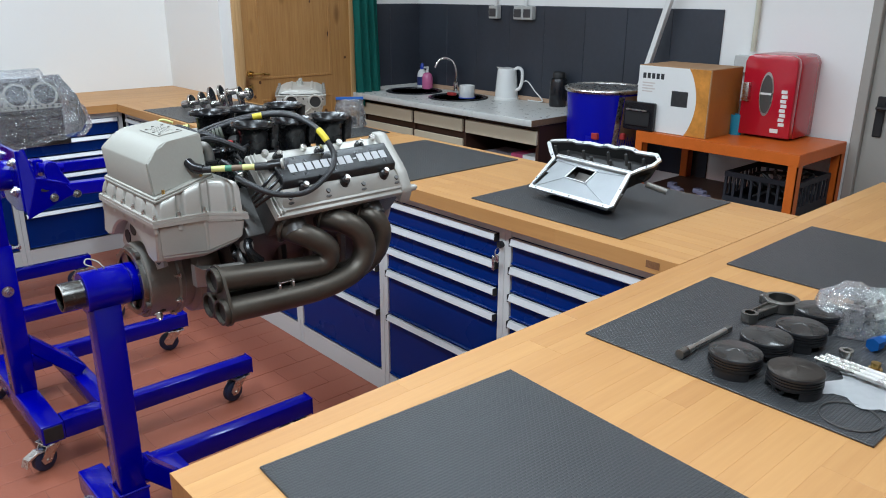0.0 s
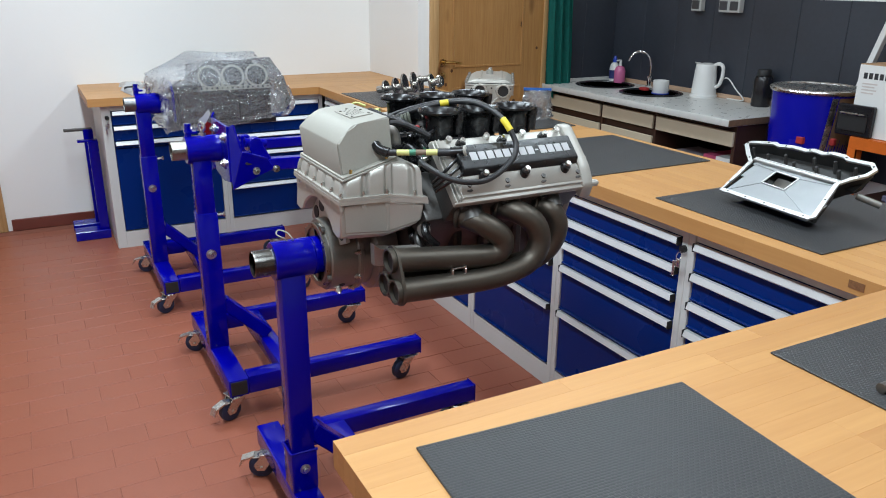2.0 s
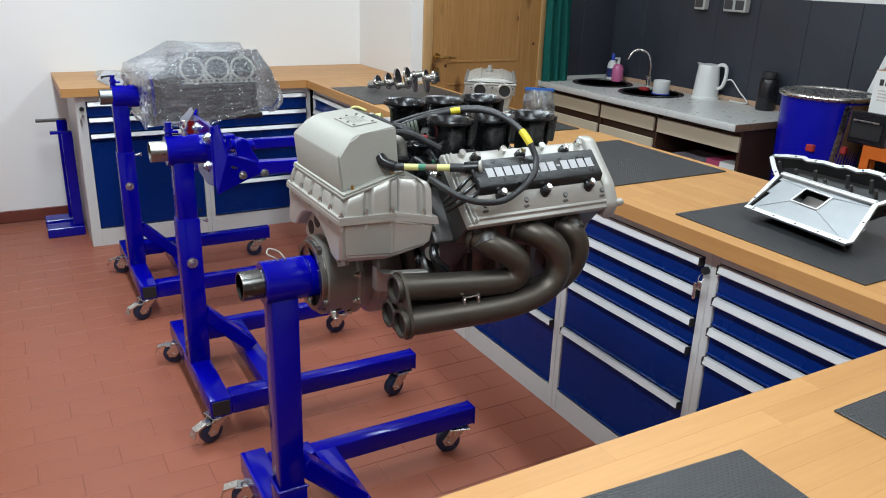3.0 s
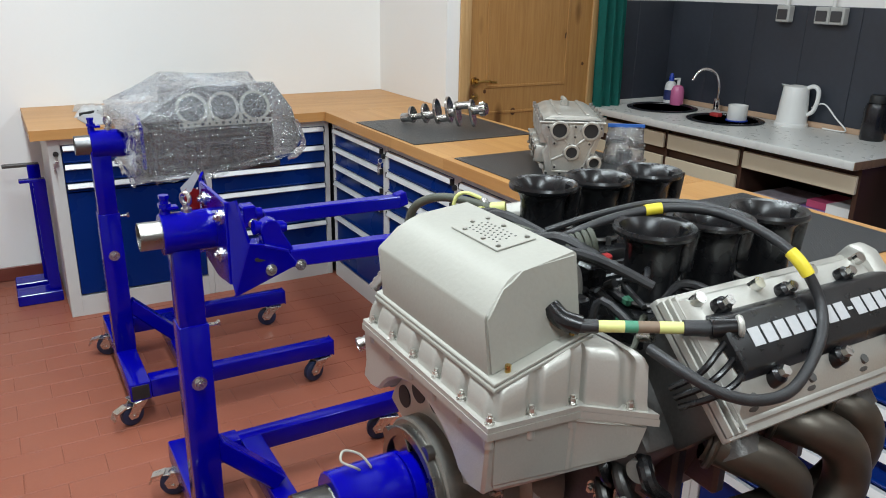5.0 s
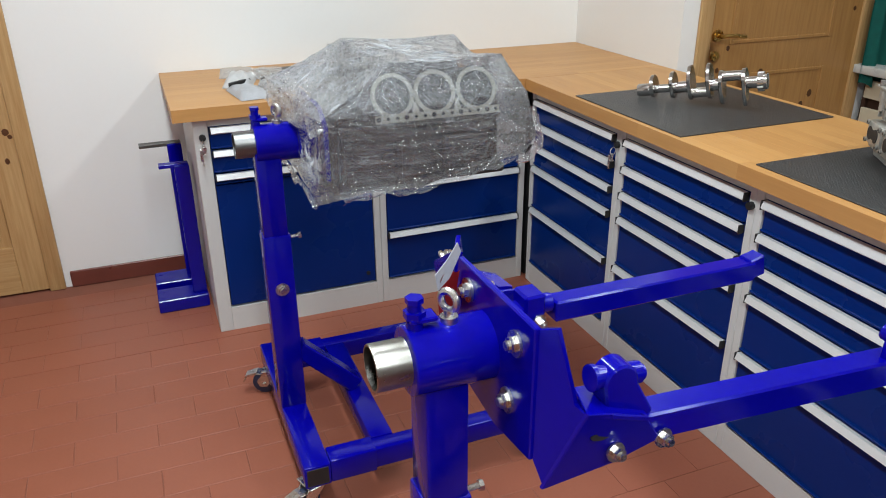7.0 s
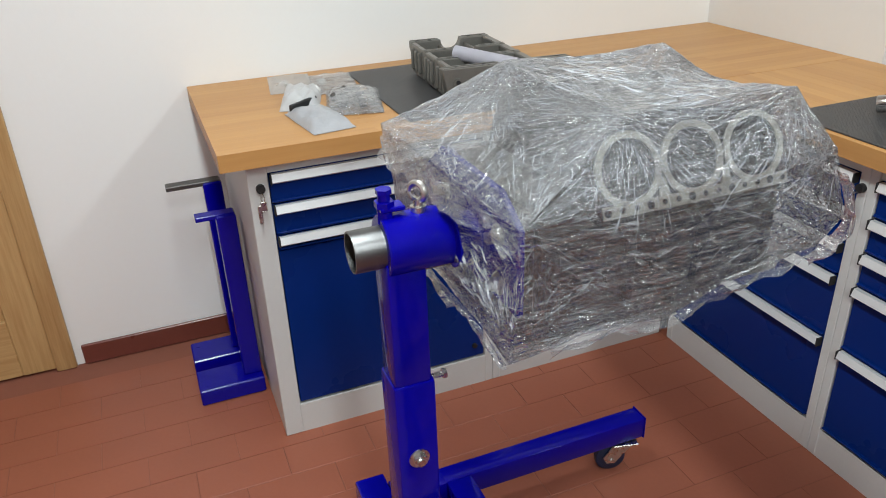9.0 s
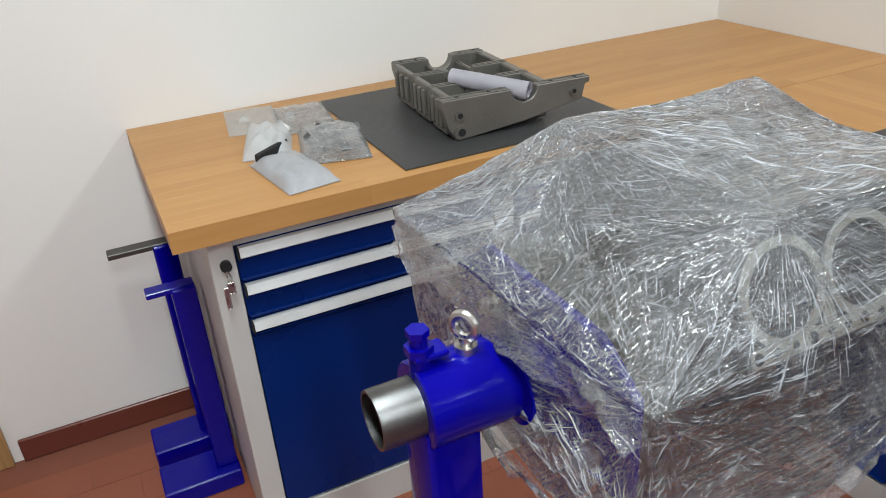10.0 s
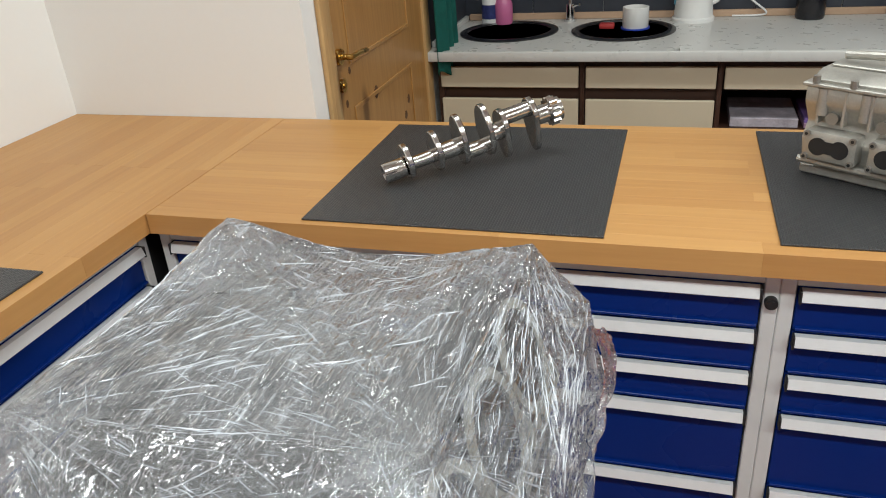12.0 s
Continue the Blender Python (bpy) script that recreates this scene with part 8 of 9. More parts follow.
def slab_with_hole(bm, x0, x1, y0, y1, c, r, z0, z1, n=40):
    rt, rb, bt, bb = [], [], [], []
    for k in range(n):
        a = 2 * math.pi * k / n
        ca2, sa2 = math.cos(a), math.sin(a)
        tx = ((x1 if ca2 > 0 else x0) - c[0]) / ca2 if abs(ca2) > 1e-6 else 1e9
        ty = ((y1 if sa2 > 0 else y0) - c[1]) / sa2 if abs(sa2) > 1e-6 else 1e9
        t = min(tx, ty)
        for z, ring, brd in ((z1, rt, bt), (z0, rb, bb)):
            ring.append(bm.verts.new((c[0] + r * ca2, c[1] + r * sa2, z)))
            brd.append(bm.verts.new((c[0] + t * ca2, c[1] + t * sa2, z)))
    for k in range(n):
        j = (k + 1) % n
        bm.faces.new((rt[k], bt[k], bt[j], rt[j]))
        bm.faces.new((rb[k], rb[j], bb[j], bb[k]))
        bm.faces.new((rt[k], rt[j], rb[j], rb[k]))
        bm.faces.new((bt[k], bb[k], bb[j], bt[j]))


YM = (S1c[1] + S2c[1]) / 2
slab_with_hole(bm, CX0 + 0.012, XR - 0.011, 4.52, YM, S1c, SR - 0.012, CZ - 0.038, CZ)
slab_with_hole(bm, CX0 + 0.012, XR - 0.011, YM, 5.44, S2c, SR - 0.012, CZ - 0.038, CZ)
box(bm, CX0 + 0.012, CY0, CZ - 0.038, XR - 0.011, 4.52, CZ)
box(bm, CX0 + 0.012, 5.44, CZ - 0.038, XR - 0.011, YJ - 0.011, CZ)
part("worktop", bm, laminate, ct, "pale grey laminate worktop", w=True)
part("front_edge", box(B(), CX0, CY0, CZ - 0.038, CX0 + 0.0118, YJ - 0.012, CZ + 0.0004, 0.005, 2), laminate, ct, w=True)
part("edge_strip", box(B(), CX0 + 0.002, CY0 - 0.004, CZ - 0.036, XR - 0.012, CY0 - 0.0002, CZ - 0.002), material("worn_chipboard_edge", (0.22, 0.13, 0.07), 0.8, var=0.3, scale=60), ct, "worn chipboard end edge", w=True)
part("back_strip", box(B(), XR - 0.028, CY0, CZ, XR - 0.0105, YJ - 0.03, CZ + 0.028, 0.003), material("pinkish_wood_strip", (0.50, 0.33, 0.22), 0.5, var=0.1), ct, w=True)
part("back_strip", box(B(), 4.13, YJ - 0.028, CZ, XR - 0.029, YJ - 0.0105, CZ + 0.024, 0.003), laminate, ct, w=True)
FX = 4.13
part("side_panel", box(B(), FX, CY0 + 0.006, 0, XR - 0.02, CY0 + 0.028, CZ - 0.0385), brownwood, ct, w=True)
part("side_panel", box(B(), FX, YJ - 0.05, 0, XR - 0.02, YJ - 0.03, CZ - 0.0385), brownwood, ct, w=True)
part("divider", box(B(), FX, 4.362, 0, XR - 0.02, 4.378, CZ - 0.0385), brownwood, ct, w=True)
part("divider", box(B(), FX, 4.864, 0, XR - 0.02, 4.880, CZ - 0.0385), brownwood, ct, w=True)
part("top_rail", box(B(), FX + 0.02, CY0 + 0.028, CZ - 0.09, FX + 0.04, YJ - 0.05, CZ - 0.0385), brownwood, ct, w=True)
part("shelf", box(B(), FX + 0.03, CY0 + 0.028, 0.52, XR - 0.03, 4.362, 0.538), brownwood, ct, w=True)
part("backing", box(B(), FX + 0.02, 4.378, 0.05, FX + 0.05, 4.864, 0.80), brownwood, ct, w=True)
part("backing", box(B(), FX + 0.02, 4.880, 0.05, FX + 0.05, YJ - 0.05, 0.80), brownwood, ct, w=True)
part("backing", box(B(), XR - 0.03, CY0 + 0.028, 0.05, XR - 0.021, 4.362, 0.80), brownwood, ct, w=True)
for y0, y1, zs in ((CY0 + 0.012, 4.360, ((0.700, 0.782), (0.05, 0.50))), (4.380, 4.862, ((0.700, 0.782), (0.45, 0.655), (0.06, 0.41))), (4.882, YJ - 0.04, ((0.700, 0.782), (0.45, 0.655), (0.06, 0.41)))):
    for z0, z1 in zs:
        part("drawer_front", box(B(), FX - 0.014, y0 + 0.004, z0, FX + 0.004, y1 - 0.004, z1, 0.003), cream, ct, "cream laminate front", w=True)
for cxy, nm in ((S1c, "near"), (S2c, "far")):
    bm = B()
    lathe(bm, [(SR + 0.012, 0.0005), (SR + 0.012, 0.005), (SR, 0.009), (SR - 0.018, 0.007), (SR - 0.030, -0.02), (SR - 0.045, -0.13), (SR - 0.08, -0.155), (0.03, -0.160), (0.0001, -0.160), (0.0001, -0.165), (SR - 0.07, -0.162), (SR - 0.036, -0.13), (SR - 0.022, -0.02), (SR - 0.014, 0.0005)], 48, pose(cxy[0], cxy[1], CZ))
    part("sink_bowl", bm, enamel, ct, "round black enamel sink", w=True)
fa = B()
fx, fy = 4.625, 4.985
rod(fa, (fx, fy, CZ), (fx, fy, CZ + 0.012), 0.028)
rod(fa, (fx, fy, CZ + 0.01), (fx, fy, CZ + 0.075), 0.020)
tube(fa, [(fx, fy, CZ + 0.07), (fx, fy, CZ + 0.15), (fx - 0.02, fy + 0.015, CZ + 0.215), (fx - 0.06, fy + 0.045, CZ + 0.24), (fx - 0.10, fy + 0.075, CZ + 0.225), (fx - 0.125, fy + 0.09, CZ + 0.175)], 0.009, 12)
tube(fa, [(fx, fy, CZ + 0.055), (fx - 0.03, fy - 0.03, CZ + 0.075), (fx - 0.05, fy - 0.045, CZ + 0.078)], 0.006, 8)
part("mixer_tap", fa, chromeP, ct, "chrome swan-neck mixer tap", w=True)

kt = thing("kettle", (4.615, 4.475, CZ), "white electric jug kettle on the counter", "kettle")
bm = B()
lathe(bm, [(0.078, 0.018), (0.076, 0.05), (0.070, 0.13), (0.064, 0.195), (0.060, 0.205), (0.02, 0.212), (0.0001, 0.212)], 32)
prism(bm, [(-0.05, -0.022, 0.205), (-0.082, 0, 0.208), (-0.05, 0.022, 0.205), (-0.056, 0, 0.165)], (0, 0, 0.004))
part("jug", bm, whiteP, kt)
part("base", lathe(B(), [(0.085, 0), (0.085, 0.012), (0.080, 0.018), (0.02, 0.018)], 32), whiteP, kt)
part("handle", tube(B(), [(0.055, 0.0, 0.20), (0.085, 0.0, 0.212), (0.112, 0.0, 0.195), (0.115, 0.0, 0.14), (0.100, 0.0, 0.085), (0.072, 0.0, 0.065)], 0.011, 10), whiteP, kt)
b = B()
for k in range(5):
    z = 0.065 + k * 0.018
    box(b, -0.0785 + k * 0.001, 0.008 + 0.004 * math.sin(k * 1.3), z, -0.068, 0.016 + 0.004 * math.sin(k * 1.3), z + 0.020)
part("window_strip", b, material("blue_gauge", (0.10, 0.32, 0.45), 0.3), kt, "blue water gauge stripe")
kt.rotation_euler = (0, 0, radians(-75))
part("cord", tube(B(), [(4.66, 4.40, CZ + 0.10), (4.655, 4.33, CZ + 0.13), (4.65, 4.25, CZ + 0.07), (4.655, 4.19, CZ + 0.02), (4.665, 4.22, CZ + 0.006), (4.66, 4.32, CZ + 0.006)], 0.004, 8), whiteP, ct, "white mains cord", w=True)

mg = thing("mug", (4.46, 4.70, CZ - 0.02), "white pot with a blue foot at the sink edge", "mug")
part("cup", lathe(B(), [(0.05, 0.026), (0.052, 0.03), (0.052, 0.105), (0.049, 0.106), (0.048, 0.035), (0.0001, 0.032)], 28), whiteP, mg)
part("foot", lathe(B(), [(0.0001, 0.018), (0.058, 0.018), (0.058, 0.026), (0.0001, 0.0262)], 28), blueP, mg, "blue sponge disc")
solo("red_sponge", box(B(), 4.40, 4.78, CZ + 0.0092, 4.44, 4.84, CZ + 0.03, 0.006, 2), M["red"], "small red sponge on the sink rim", "sponge")
db = thing("detergent_bottle", (4.60, 5.335, CZ), "white detergent bottle with a dark blue cap", "bottle")
part("bottle", lathe(B(), [(0.0001, 0), (0.036, 0), (0.038, 0.01), (0.036, 0.10), (0.030, 0.125), (0.014, 0.14), (0.0001, 0.14)], 24), whiteP, db)
part("cap", lathe(B(), [(0.0001, 0.14), (0.016, 0.14), (0.014, 0.165), (0.008, 0.185), (0.0001, 0.185)], 16), blueP, db, "dark blue cap")
part("print", lathe(B(), [(0.0384, 0.025), (0.0378, 0.085)], 24), material("navy_print", (0.03, 0.04, 0.16), 0.4, var=0.5, scale=60), db, "navy printed label band")
sp3 = thing("soap_dispenser", (4.60, 5.215 + 0.06, CZ), "pink liquid soap bottle with a white pump", "bottle")
part("bottle", lathe(B(), [(0.0001, 0), (0.038, 0), (0.040, 0.008), (0.040, 0.085), (0.030, 0.11), (0.013, 0.12), (0.0001, 0.12)], 24), pinkP, sp3)
pm = B()
rod(pm, (0, 0, 0.12), (0, 0, 0.155), 0.010)
box(pm, -0.035, -0.007, 0.152, 0.010, 0.007, 0.163, 0.003)
part("pump", pm, whiteP, sp3, "white pump head")
fl2 = thing("flask", (4.62, 4.03, CZ), "black vacuum flask at the counter end", "flask")
part("body", lathe(B(), [(0.0001, 0), (0.052, 0), (0.055, 0.01), (0.055, 0.15), (0.046, 0.175), (0.0001, 0.178)], 28), enamel, fl2)
part("lid", lathe(B(), [(0.0001, 0.178), (0.040, 0.178), (0.040, 0.205), (0.034, 0.215), (0.0001, 0.216)], 28), M["dark"], fl2)
# shelf contents
for k, (mt, x0, y0, dx, dy, z, h2, nm, lb) in enumerate((
        (material("magazine_cover", (0.42, 0.25, 0.36), 0.5, var=0.5, scale=22), 4.18, 3.82, 0.28, 0.24, 0.5385, 0.018, "magazine", "colourful magazine lying on the open shelf"),
        (material("purple_cover", (0.20, 0.12, 0.36), 0.5, var=0.5, scale=22), 4.185, 3.83, 0.27, 0.23, 0.557, 0.0165, "magazine", "purple magazine on another magazine"),
        (material("pale_cover", (0.5, 0.45, 0.5), 0.5, var=0.4, scale=22), 4.18, 4.08, 0.28, 0.24, 0.5385, 0.035, "magazine", "thick pale magazine on the open shelf"),
        (material("pink_folder", (0.65, 0.10, 0.22), 0.5), 4.20, 3.90, 0.22, 0.13, 0.574, 0.035, "folder", "pink folder on the magazine stack"),
        (whiteP, 4.17, 3.79, 0.2, 0.12, 0.574, 0.045, "carton", "small white carton on the open shelf"))):
    solo(nm, box(B(), x0, y0, z, x0 + dx, y0 + dy, z + h2, 0.002), mt, lb, nm.split("_")[0])

# sockets and pipes
for sy, n in ((4.655, 1), (4.385, 2)):
    t = thing("wall_socket", (XR - 0.010, sy, 1.375), "grey surface-mounted wall socket on the dark panel", "socket", "wall sockets")
    for k in range(n):
        yo = (k - (n - 1) / 2) * 0.082
        part("socket_case", box(B(), -0.045, yo - 0.040, 0, 0, yo + 0.040, 0.085, 0.005), material("pale_grey_plastic", (0.50, 0.50, 0.48), 0.4), t)
        part("socket_face", box(B(), -0.049, yo - 0.030, 0.014, -0.0452, yo + 0.030, 0.066, 0.003), material("smoked_lid", (0.06, 0.06, 0.065), 0.35), t, "dark hinged lid")
    part("conduit", rod(B(), (-0.012, 0, 0.085), (-0.012, 0, 0.60), 0.010), whiteP, t)
t = thing("conduit_box", (XR, 2.83, 1.15), "grey junction boxes and conduit on the white wall", "junction box")
part("conduit", rod(B(), (-0.018, -0.02, 0.11), (-0.018, -0.02, 1.58), 0.013), material("cream_conduit", (0.62, 0.60, 0.48), 0.4), t)
for yo in (-0.07, 0.02):
    part("box", box(B(), -0.05, yo - 0.040, 0.0, -0.0005, yo + 0.04, 0.09, 0.005), material("pale_grey_box", (0.58, 0.58, 0.56), 0.4), t)

# teal curtain by the door
cu = thing("curtain", (4.10, 5.40, 0.765), "teal green cloth curtain hanging beside the door", "curtain")
bm = B()
ncol, nrow = 40, 14
g = []
for j in range(nrow + 1):
    zf = j / nrow
    z = 0.765 + zf * 1.45
    wdt = 0.23 - 0.08 * zf
    g.append([bm.verts.new((4.045 + wdt * k / ncol + 0.01 * noise.noise(Vector((k * 0.2, z * 3, 0))), 5.405 + 0.022 * math.sin(k / ncol * 2 * math.pi * 3.3 + 0.8 * z) * (1 - 0.3 * zf), z + (0.012 * math.sin(k * 0.5) if j == 0 else 0))) for k in range(ncol + 1)])
for a, b2 in zip(g, g[1:]):
    for k in range(ncol):
        bm.faces.new((a[k], a[k + 1], b2[k + 1], b2[k]))
bmesh.ops.solidify(bm, geom=list(bm.faces), thickness=0.002)
part("cloth", bm, material("teal_cloth", (0.010, 0.19, 0.155), 0.85, var=0.2, scale=30, fine=500, bump=0.3), cu, w=True, angle=60)
part("rail", rod(B(), (4.0, 5.405, 2.19), (4.30, 5.405, 2.19), 0.008), whiteP, cu, "white curtain rail", w=True)
part("bracket", box(B(), 4.01, 5.41, 2.18, 4.025, YJ, 2.20), whiteP, cu, w=True)

# bin, plank, orange bench and what stands on it
bn = thing("waste_drum", (4.32, 3.455, 0.0), "tall blue drum with a metal rim beside the counter", "drum")
bm = B()
lathe(bm, [(0.0001, 0.0), (0.165, 0.0), (0.17, 0.01), (0.205, 1.035), (0.200, 1.035), (0.165, 0.02), (0.0001, 0.018)], 48)
part("body", bm, material("blue_drum", (0.001, 0.003, 0.38), 0.25, var=0.1, scale=4), bn)
part("rim", torus(B(), (0, 0, 1.042), (0, 0, 1), 0.207, 0.013, 48, 10), M["zinc"], bn, "bright metal rim")
part("lid", lathe(B(), [(0.0001, 1.040), (0.198, 1.040), (0.200, 1.048), (0.0001, 1.052)], 40), M["zinc"], bn, "dull metal lid")
# a brown and a bright band over one side of the drum
for a0, a1, mt, lb in ((-1.95, -0.75, material("brown_drum_band", (0.30, 0.17, 0.09), 0.4, var=0.3), "brown band down the drum side"), (-2.12, -1.97, M["zinc"], "bright band down the drum side")):
    b = B()
    rows2 = []
    for z in (0.03, 1.02):
        r = 0.170 + 0.035 * z / 1.035 + 0.004
        lean = -0.45 * (1.02 - z)
        rows2.append([b.verts.new((r * math.cos(a0 + lean + (a1 - a0) * k / 14), r * math.sin(a0 + lean + (a1 - a0) * k / 14), z)) for k in range(15)])
    for k in range(14):
        b.faces.new((rows2[0][k], rows2[0][k + 1], rows2[1][k + 1], rows2[1][k]))
    bmesh.ops.solidify(b, geom=list(b.faces), thickness=0.002)
    part("sleeve", b, mt, bn, lb)
for a in (3.6, 4.35):
    part("clip", box(B(), 0.196 * math.cos(a) - 0.012, 0.196 * math.sin(a) - 0.02, 0.79, 0.196 * math.cos(a) + 0.012, 0.196 * math.sin(a) + 0.02, 0.825, 0.004), M["red"], bn, "red clip")
pk = B()
bar(pk, (4.56, 3.69, 0.012), (4.655, 3.10, 2.2), 0.045, 0.028, 0.002)
solo("leaning_plank", pk, whiteP, "white painted plank leaning against the dark panels", "plank")

orange = material("orange_angle_iron", (0.62, 0.13, 0.012), 0.42, var=0.14, scale=12, bump=0.06)
ob2 = thing("orange_bench", (4.42, 2.70, 0), "orange painted angle iron bench", "side table")
TX0, TX1, TY0, TY1, TZ = 4.165, 4.675, 2.275, 3.125, 0.868
for x, y in ((TX0, TY0), (TX1 - 0.045, TY0), (TX0, TY1 - 0.045), (TX1 - 0.045, TY1 - 0.045)):
    b = B()
    box(b, x, y, 0, x + 0.005, y + 0.045, TZ - 0.055)
    box(b, x, y, 0, x + 0.045, y + 0.005, TZ - 0.055)
    part("leg", b, orange, ob2, w=True)
for z in (TZ, 0.56):
    part("rail", box(B(), TX0, TY0, z - 0.055, TX0 + 0.006, TY1, z - 0.004, 0.001), orange, ob2, w=True)
    part("rail", box(B(), TX0 + 0.007, TY0, z - 0.055, TX1, TY0 + 0.006, z - 0.004, 0.001), orange, ob2, w=True)
    part("shelf", box(B(), TX0 + 0.001, TY0 + 0.001, z - 0.0035, TX1, TY1, z, 0.001), orange if z == TZ else brownwood, ob2, w=True)

bxo = thing("appliance_carton", (4.33, 2.93, TZ), "white and orange cardboard appliance carton with oven pictures", "carton")
card_o = material("orange_print_card", (0.62, 0.25, 0.035), 0.5, var=0.35, scale=14, fine=60)
side_o = material("orange_print_side", (0.40, 0.15, 0.028), 0.5, var=0.15, scale=10)
pale_ink = material("pale_ink", (0.62, 0.55, 0.52), 0.5)
ko = material("kraft_card", (0.38, 0.22, 0.11), 0.7, var=0.08)
BX0, BX1, BY0, BY1, BZ1 = 4.20, 4.50, 2.755, 3.16, TZ + 0.33
part("body", box(B(), BX0, BY0, TZ, BX1, BY1, BZ1, 0.002), ko, bxo, "plain brown card body", w=True)
part("print", box(B(), BX0 - 0.0012, BY0 + 0.004, TZ + 0.003, BX0 - 0.0002, BY1 - 0.002, BZ1 - 0.003), whiteP, bxo, "white printed front", w=True)
b = B()
arc2 = [(BX0 - 0.0020, BY0 + 0.118 - 0.050 * math.cos(math.pi * (k / 12 - 0.5)) ** 0.8, TZ + 0.003 + 0.324 * k / 12) for k in range(13)]
prism(b, [(BX0 - 0.0020, BY0 + 0.004, TZ + 0.003)] + arc2 + [(BX0 - 0.0020, BY0 + 0.004, BZ1 - 0.003)], (0.0006, 0, 0))
part("print", b, card_o, bxo, "orange printed arc", w=True)
part("print", box(B(), BX0 + 0.003, BY0 - 0.0012, TZ + 0.003, BX1 - 0.003, BY0 - 0.0002, BZ1 - 0.003), side_o, bxo, "orange printed side", w=True)
pic = material("printed_oven_picture", (0.035, 0.036, 0.04), 0.35, var=0.4, scale=60)
part("print", box(B(), BX0 - 0.0026, BY0 + 0.115, TZ + 0.14, BX0 - 0.0014, BY0 + 0.205, TZ + 0.215), pic, bxo, "small oven picture", w=True)
for k in range(5):
    part("bar", box(B(), BX0 - 0.0022, BY1 - 0.045 - k * 0.026, BZ1 - 0.065, BX0 - 0.0013, BY1 - 0.027 - k * 0.026, BZ1 - 0.038), pic, bxo, "dark plain bar", w=True)
for k in range(4):
    part("bar", box(B(), BX0 - 0.0022, BY1 - 0.10 + 0.012 * (k % 2), BZ1 - 0.090 - 0.014 * k, BX0 - 0.0013, BY1 - 0.027, BZ1 - 0.084 - 0.014 * k), pale_ink, bxo, "faint line of writing", w=True)
ov = thing("toaster_oven", (4.19, 3.14, TZ), "small black toaster oven beside the carton", "toaster oven")
part("case", box(B(), 4.168, 3.035, TZ, 4.198, 3.215, TZ + 0.145, 0.006), enamel, ov, w=True)
part("door", box(B(), 4.162, 3.055, TZ + 0.025, 4.1675, 3.20, TZ + 0.10, 0.003), M["dark"], ov, w=True)
part("handle", box(B(), 4.150, 3.065, TZ + 0.102, 4.160, 3.19, TZ + 0.110, 0.002), M["zinc"], ov, w=True)
solo("blue_cup", lathe(B(), [(0.0001, 0.0), (0.028, 0.0), (0.032, 0.10), (0.029, 0.10), (0.025, 0.004), (0.0001, 0.004)], 20, pose(4.45, 2.732, TZ + 0.0004)), material("turquoise_plastic", (0.02, 0.25, 0.38), 0.35), "turquoise plastic cup between carton and fridge", "cup")

fr2 = thing("mini_fridge", (4.55, 2.585, TZ), "red retro mini fridge with an oval window", "mini fridge")
redp = material("glossy_red_plastic", (0.45, 0.006, 0.022), 0.2, var=0.08, scale=4, coat=0.4)
RX0, RX1, RY0, RY1, RZ = 4.43, 4.685, 2.455, 2.715, TZ + 0.40
b = B()
prism(b, [(RX0 + 0.05, y, z) for y, z in ((RY0, TZ + 0.008), (RY0, RZ - 0.04), (RY0 + 0.012, RZ - 0.012), (RY0 + 0.04, RZ), (RY1 - 0.04, RZ), (RY1 - 0.012, RZ - 0.012), (RY1, RZ - 0.04), (RY1, TZ + 0.008))], (RX1 - RX0 - 0.05, 0, 0), 0.006, 2)
part("cabinet", b, redp, fr2, w=True)
b = B()
prism(b, [(RX0 + 0.002, y, z) for y, z in ((RY0, TZ + 0.012), (RY0, RZ - 0.04), (RY0 + 0.012, RZ - 0.012), (RY0 + 0.04, RZ), (RY1 - 0.04, RZ), (RY1 - 0.012, RZ - 0.012), (RY1, RZ - 0.04), (RY1, TZ + 0.012))], (0.044, 0, 0), 0.008, 2)
dr2 = part("door", b, redp, fr2, w=True)
oc = Vector((RX0, (RY0 + RY1) / 2 + 0.005, TZ + 0.215))
for rr, mt, dx, nm in ((1.0, M["zinc"], 0.0, "window_frame"), (0.86, M["darkcast"], -0.003, "window_pane")):
    b = B()
    prism(b, [(oc.x + dx, oc.y + 0.034 * rr * math.cos(2 * math.pi * k / 28), oc.z + 0.105 * rr * math.sin(2 * math.pi * k / 28)) for k in range(28)], (0.004, 0, 0))
    part(nm, b, mt, dr2, "oval window" if dx else "", w=True)
part("handle", box(B(), RX0 - 0.022, RY1 - 0.045, TZ + 0.175, RX0 + 0.004, RY1 - 0.012, TZ + 0.265, 0.005, 2), M["zinc"], dr2, "pale plastic handle", w=True)
for k in range(8):
    part("bar", box(B(), RX0 - 0.0004, RY0 + 0.030 + 0.004 * (k % 2), TZ + 0.07 + k * 0.022, RX0 + 0.0024, RY0 + 0.058 + 0.004 * (k % 2), TZ + 0.086 + k * 0.022), whiteP, dr2, "plain white bar", w=True)
part("window_shelf", box(B(), RX0 - 0.0042, oc.y - 0.027, TZ + 0.212, RX0 - 0.0032, oc.y + 0.027, TZ + 0.222), whiteP, dr2, "pale shelf edge behind the window", w=True)
part("badge", box(B(), RX0 - 0.0004, RY0 + 0.055, TZ + 0.035, RX0 + 0.0024, RY0 + 0.095, TZ + 0.055, 0.001), whiteP, dr2, "plain white badge", w=True)
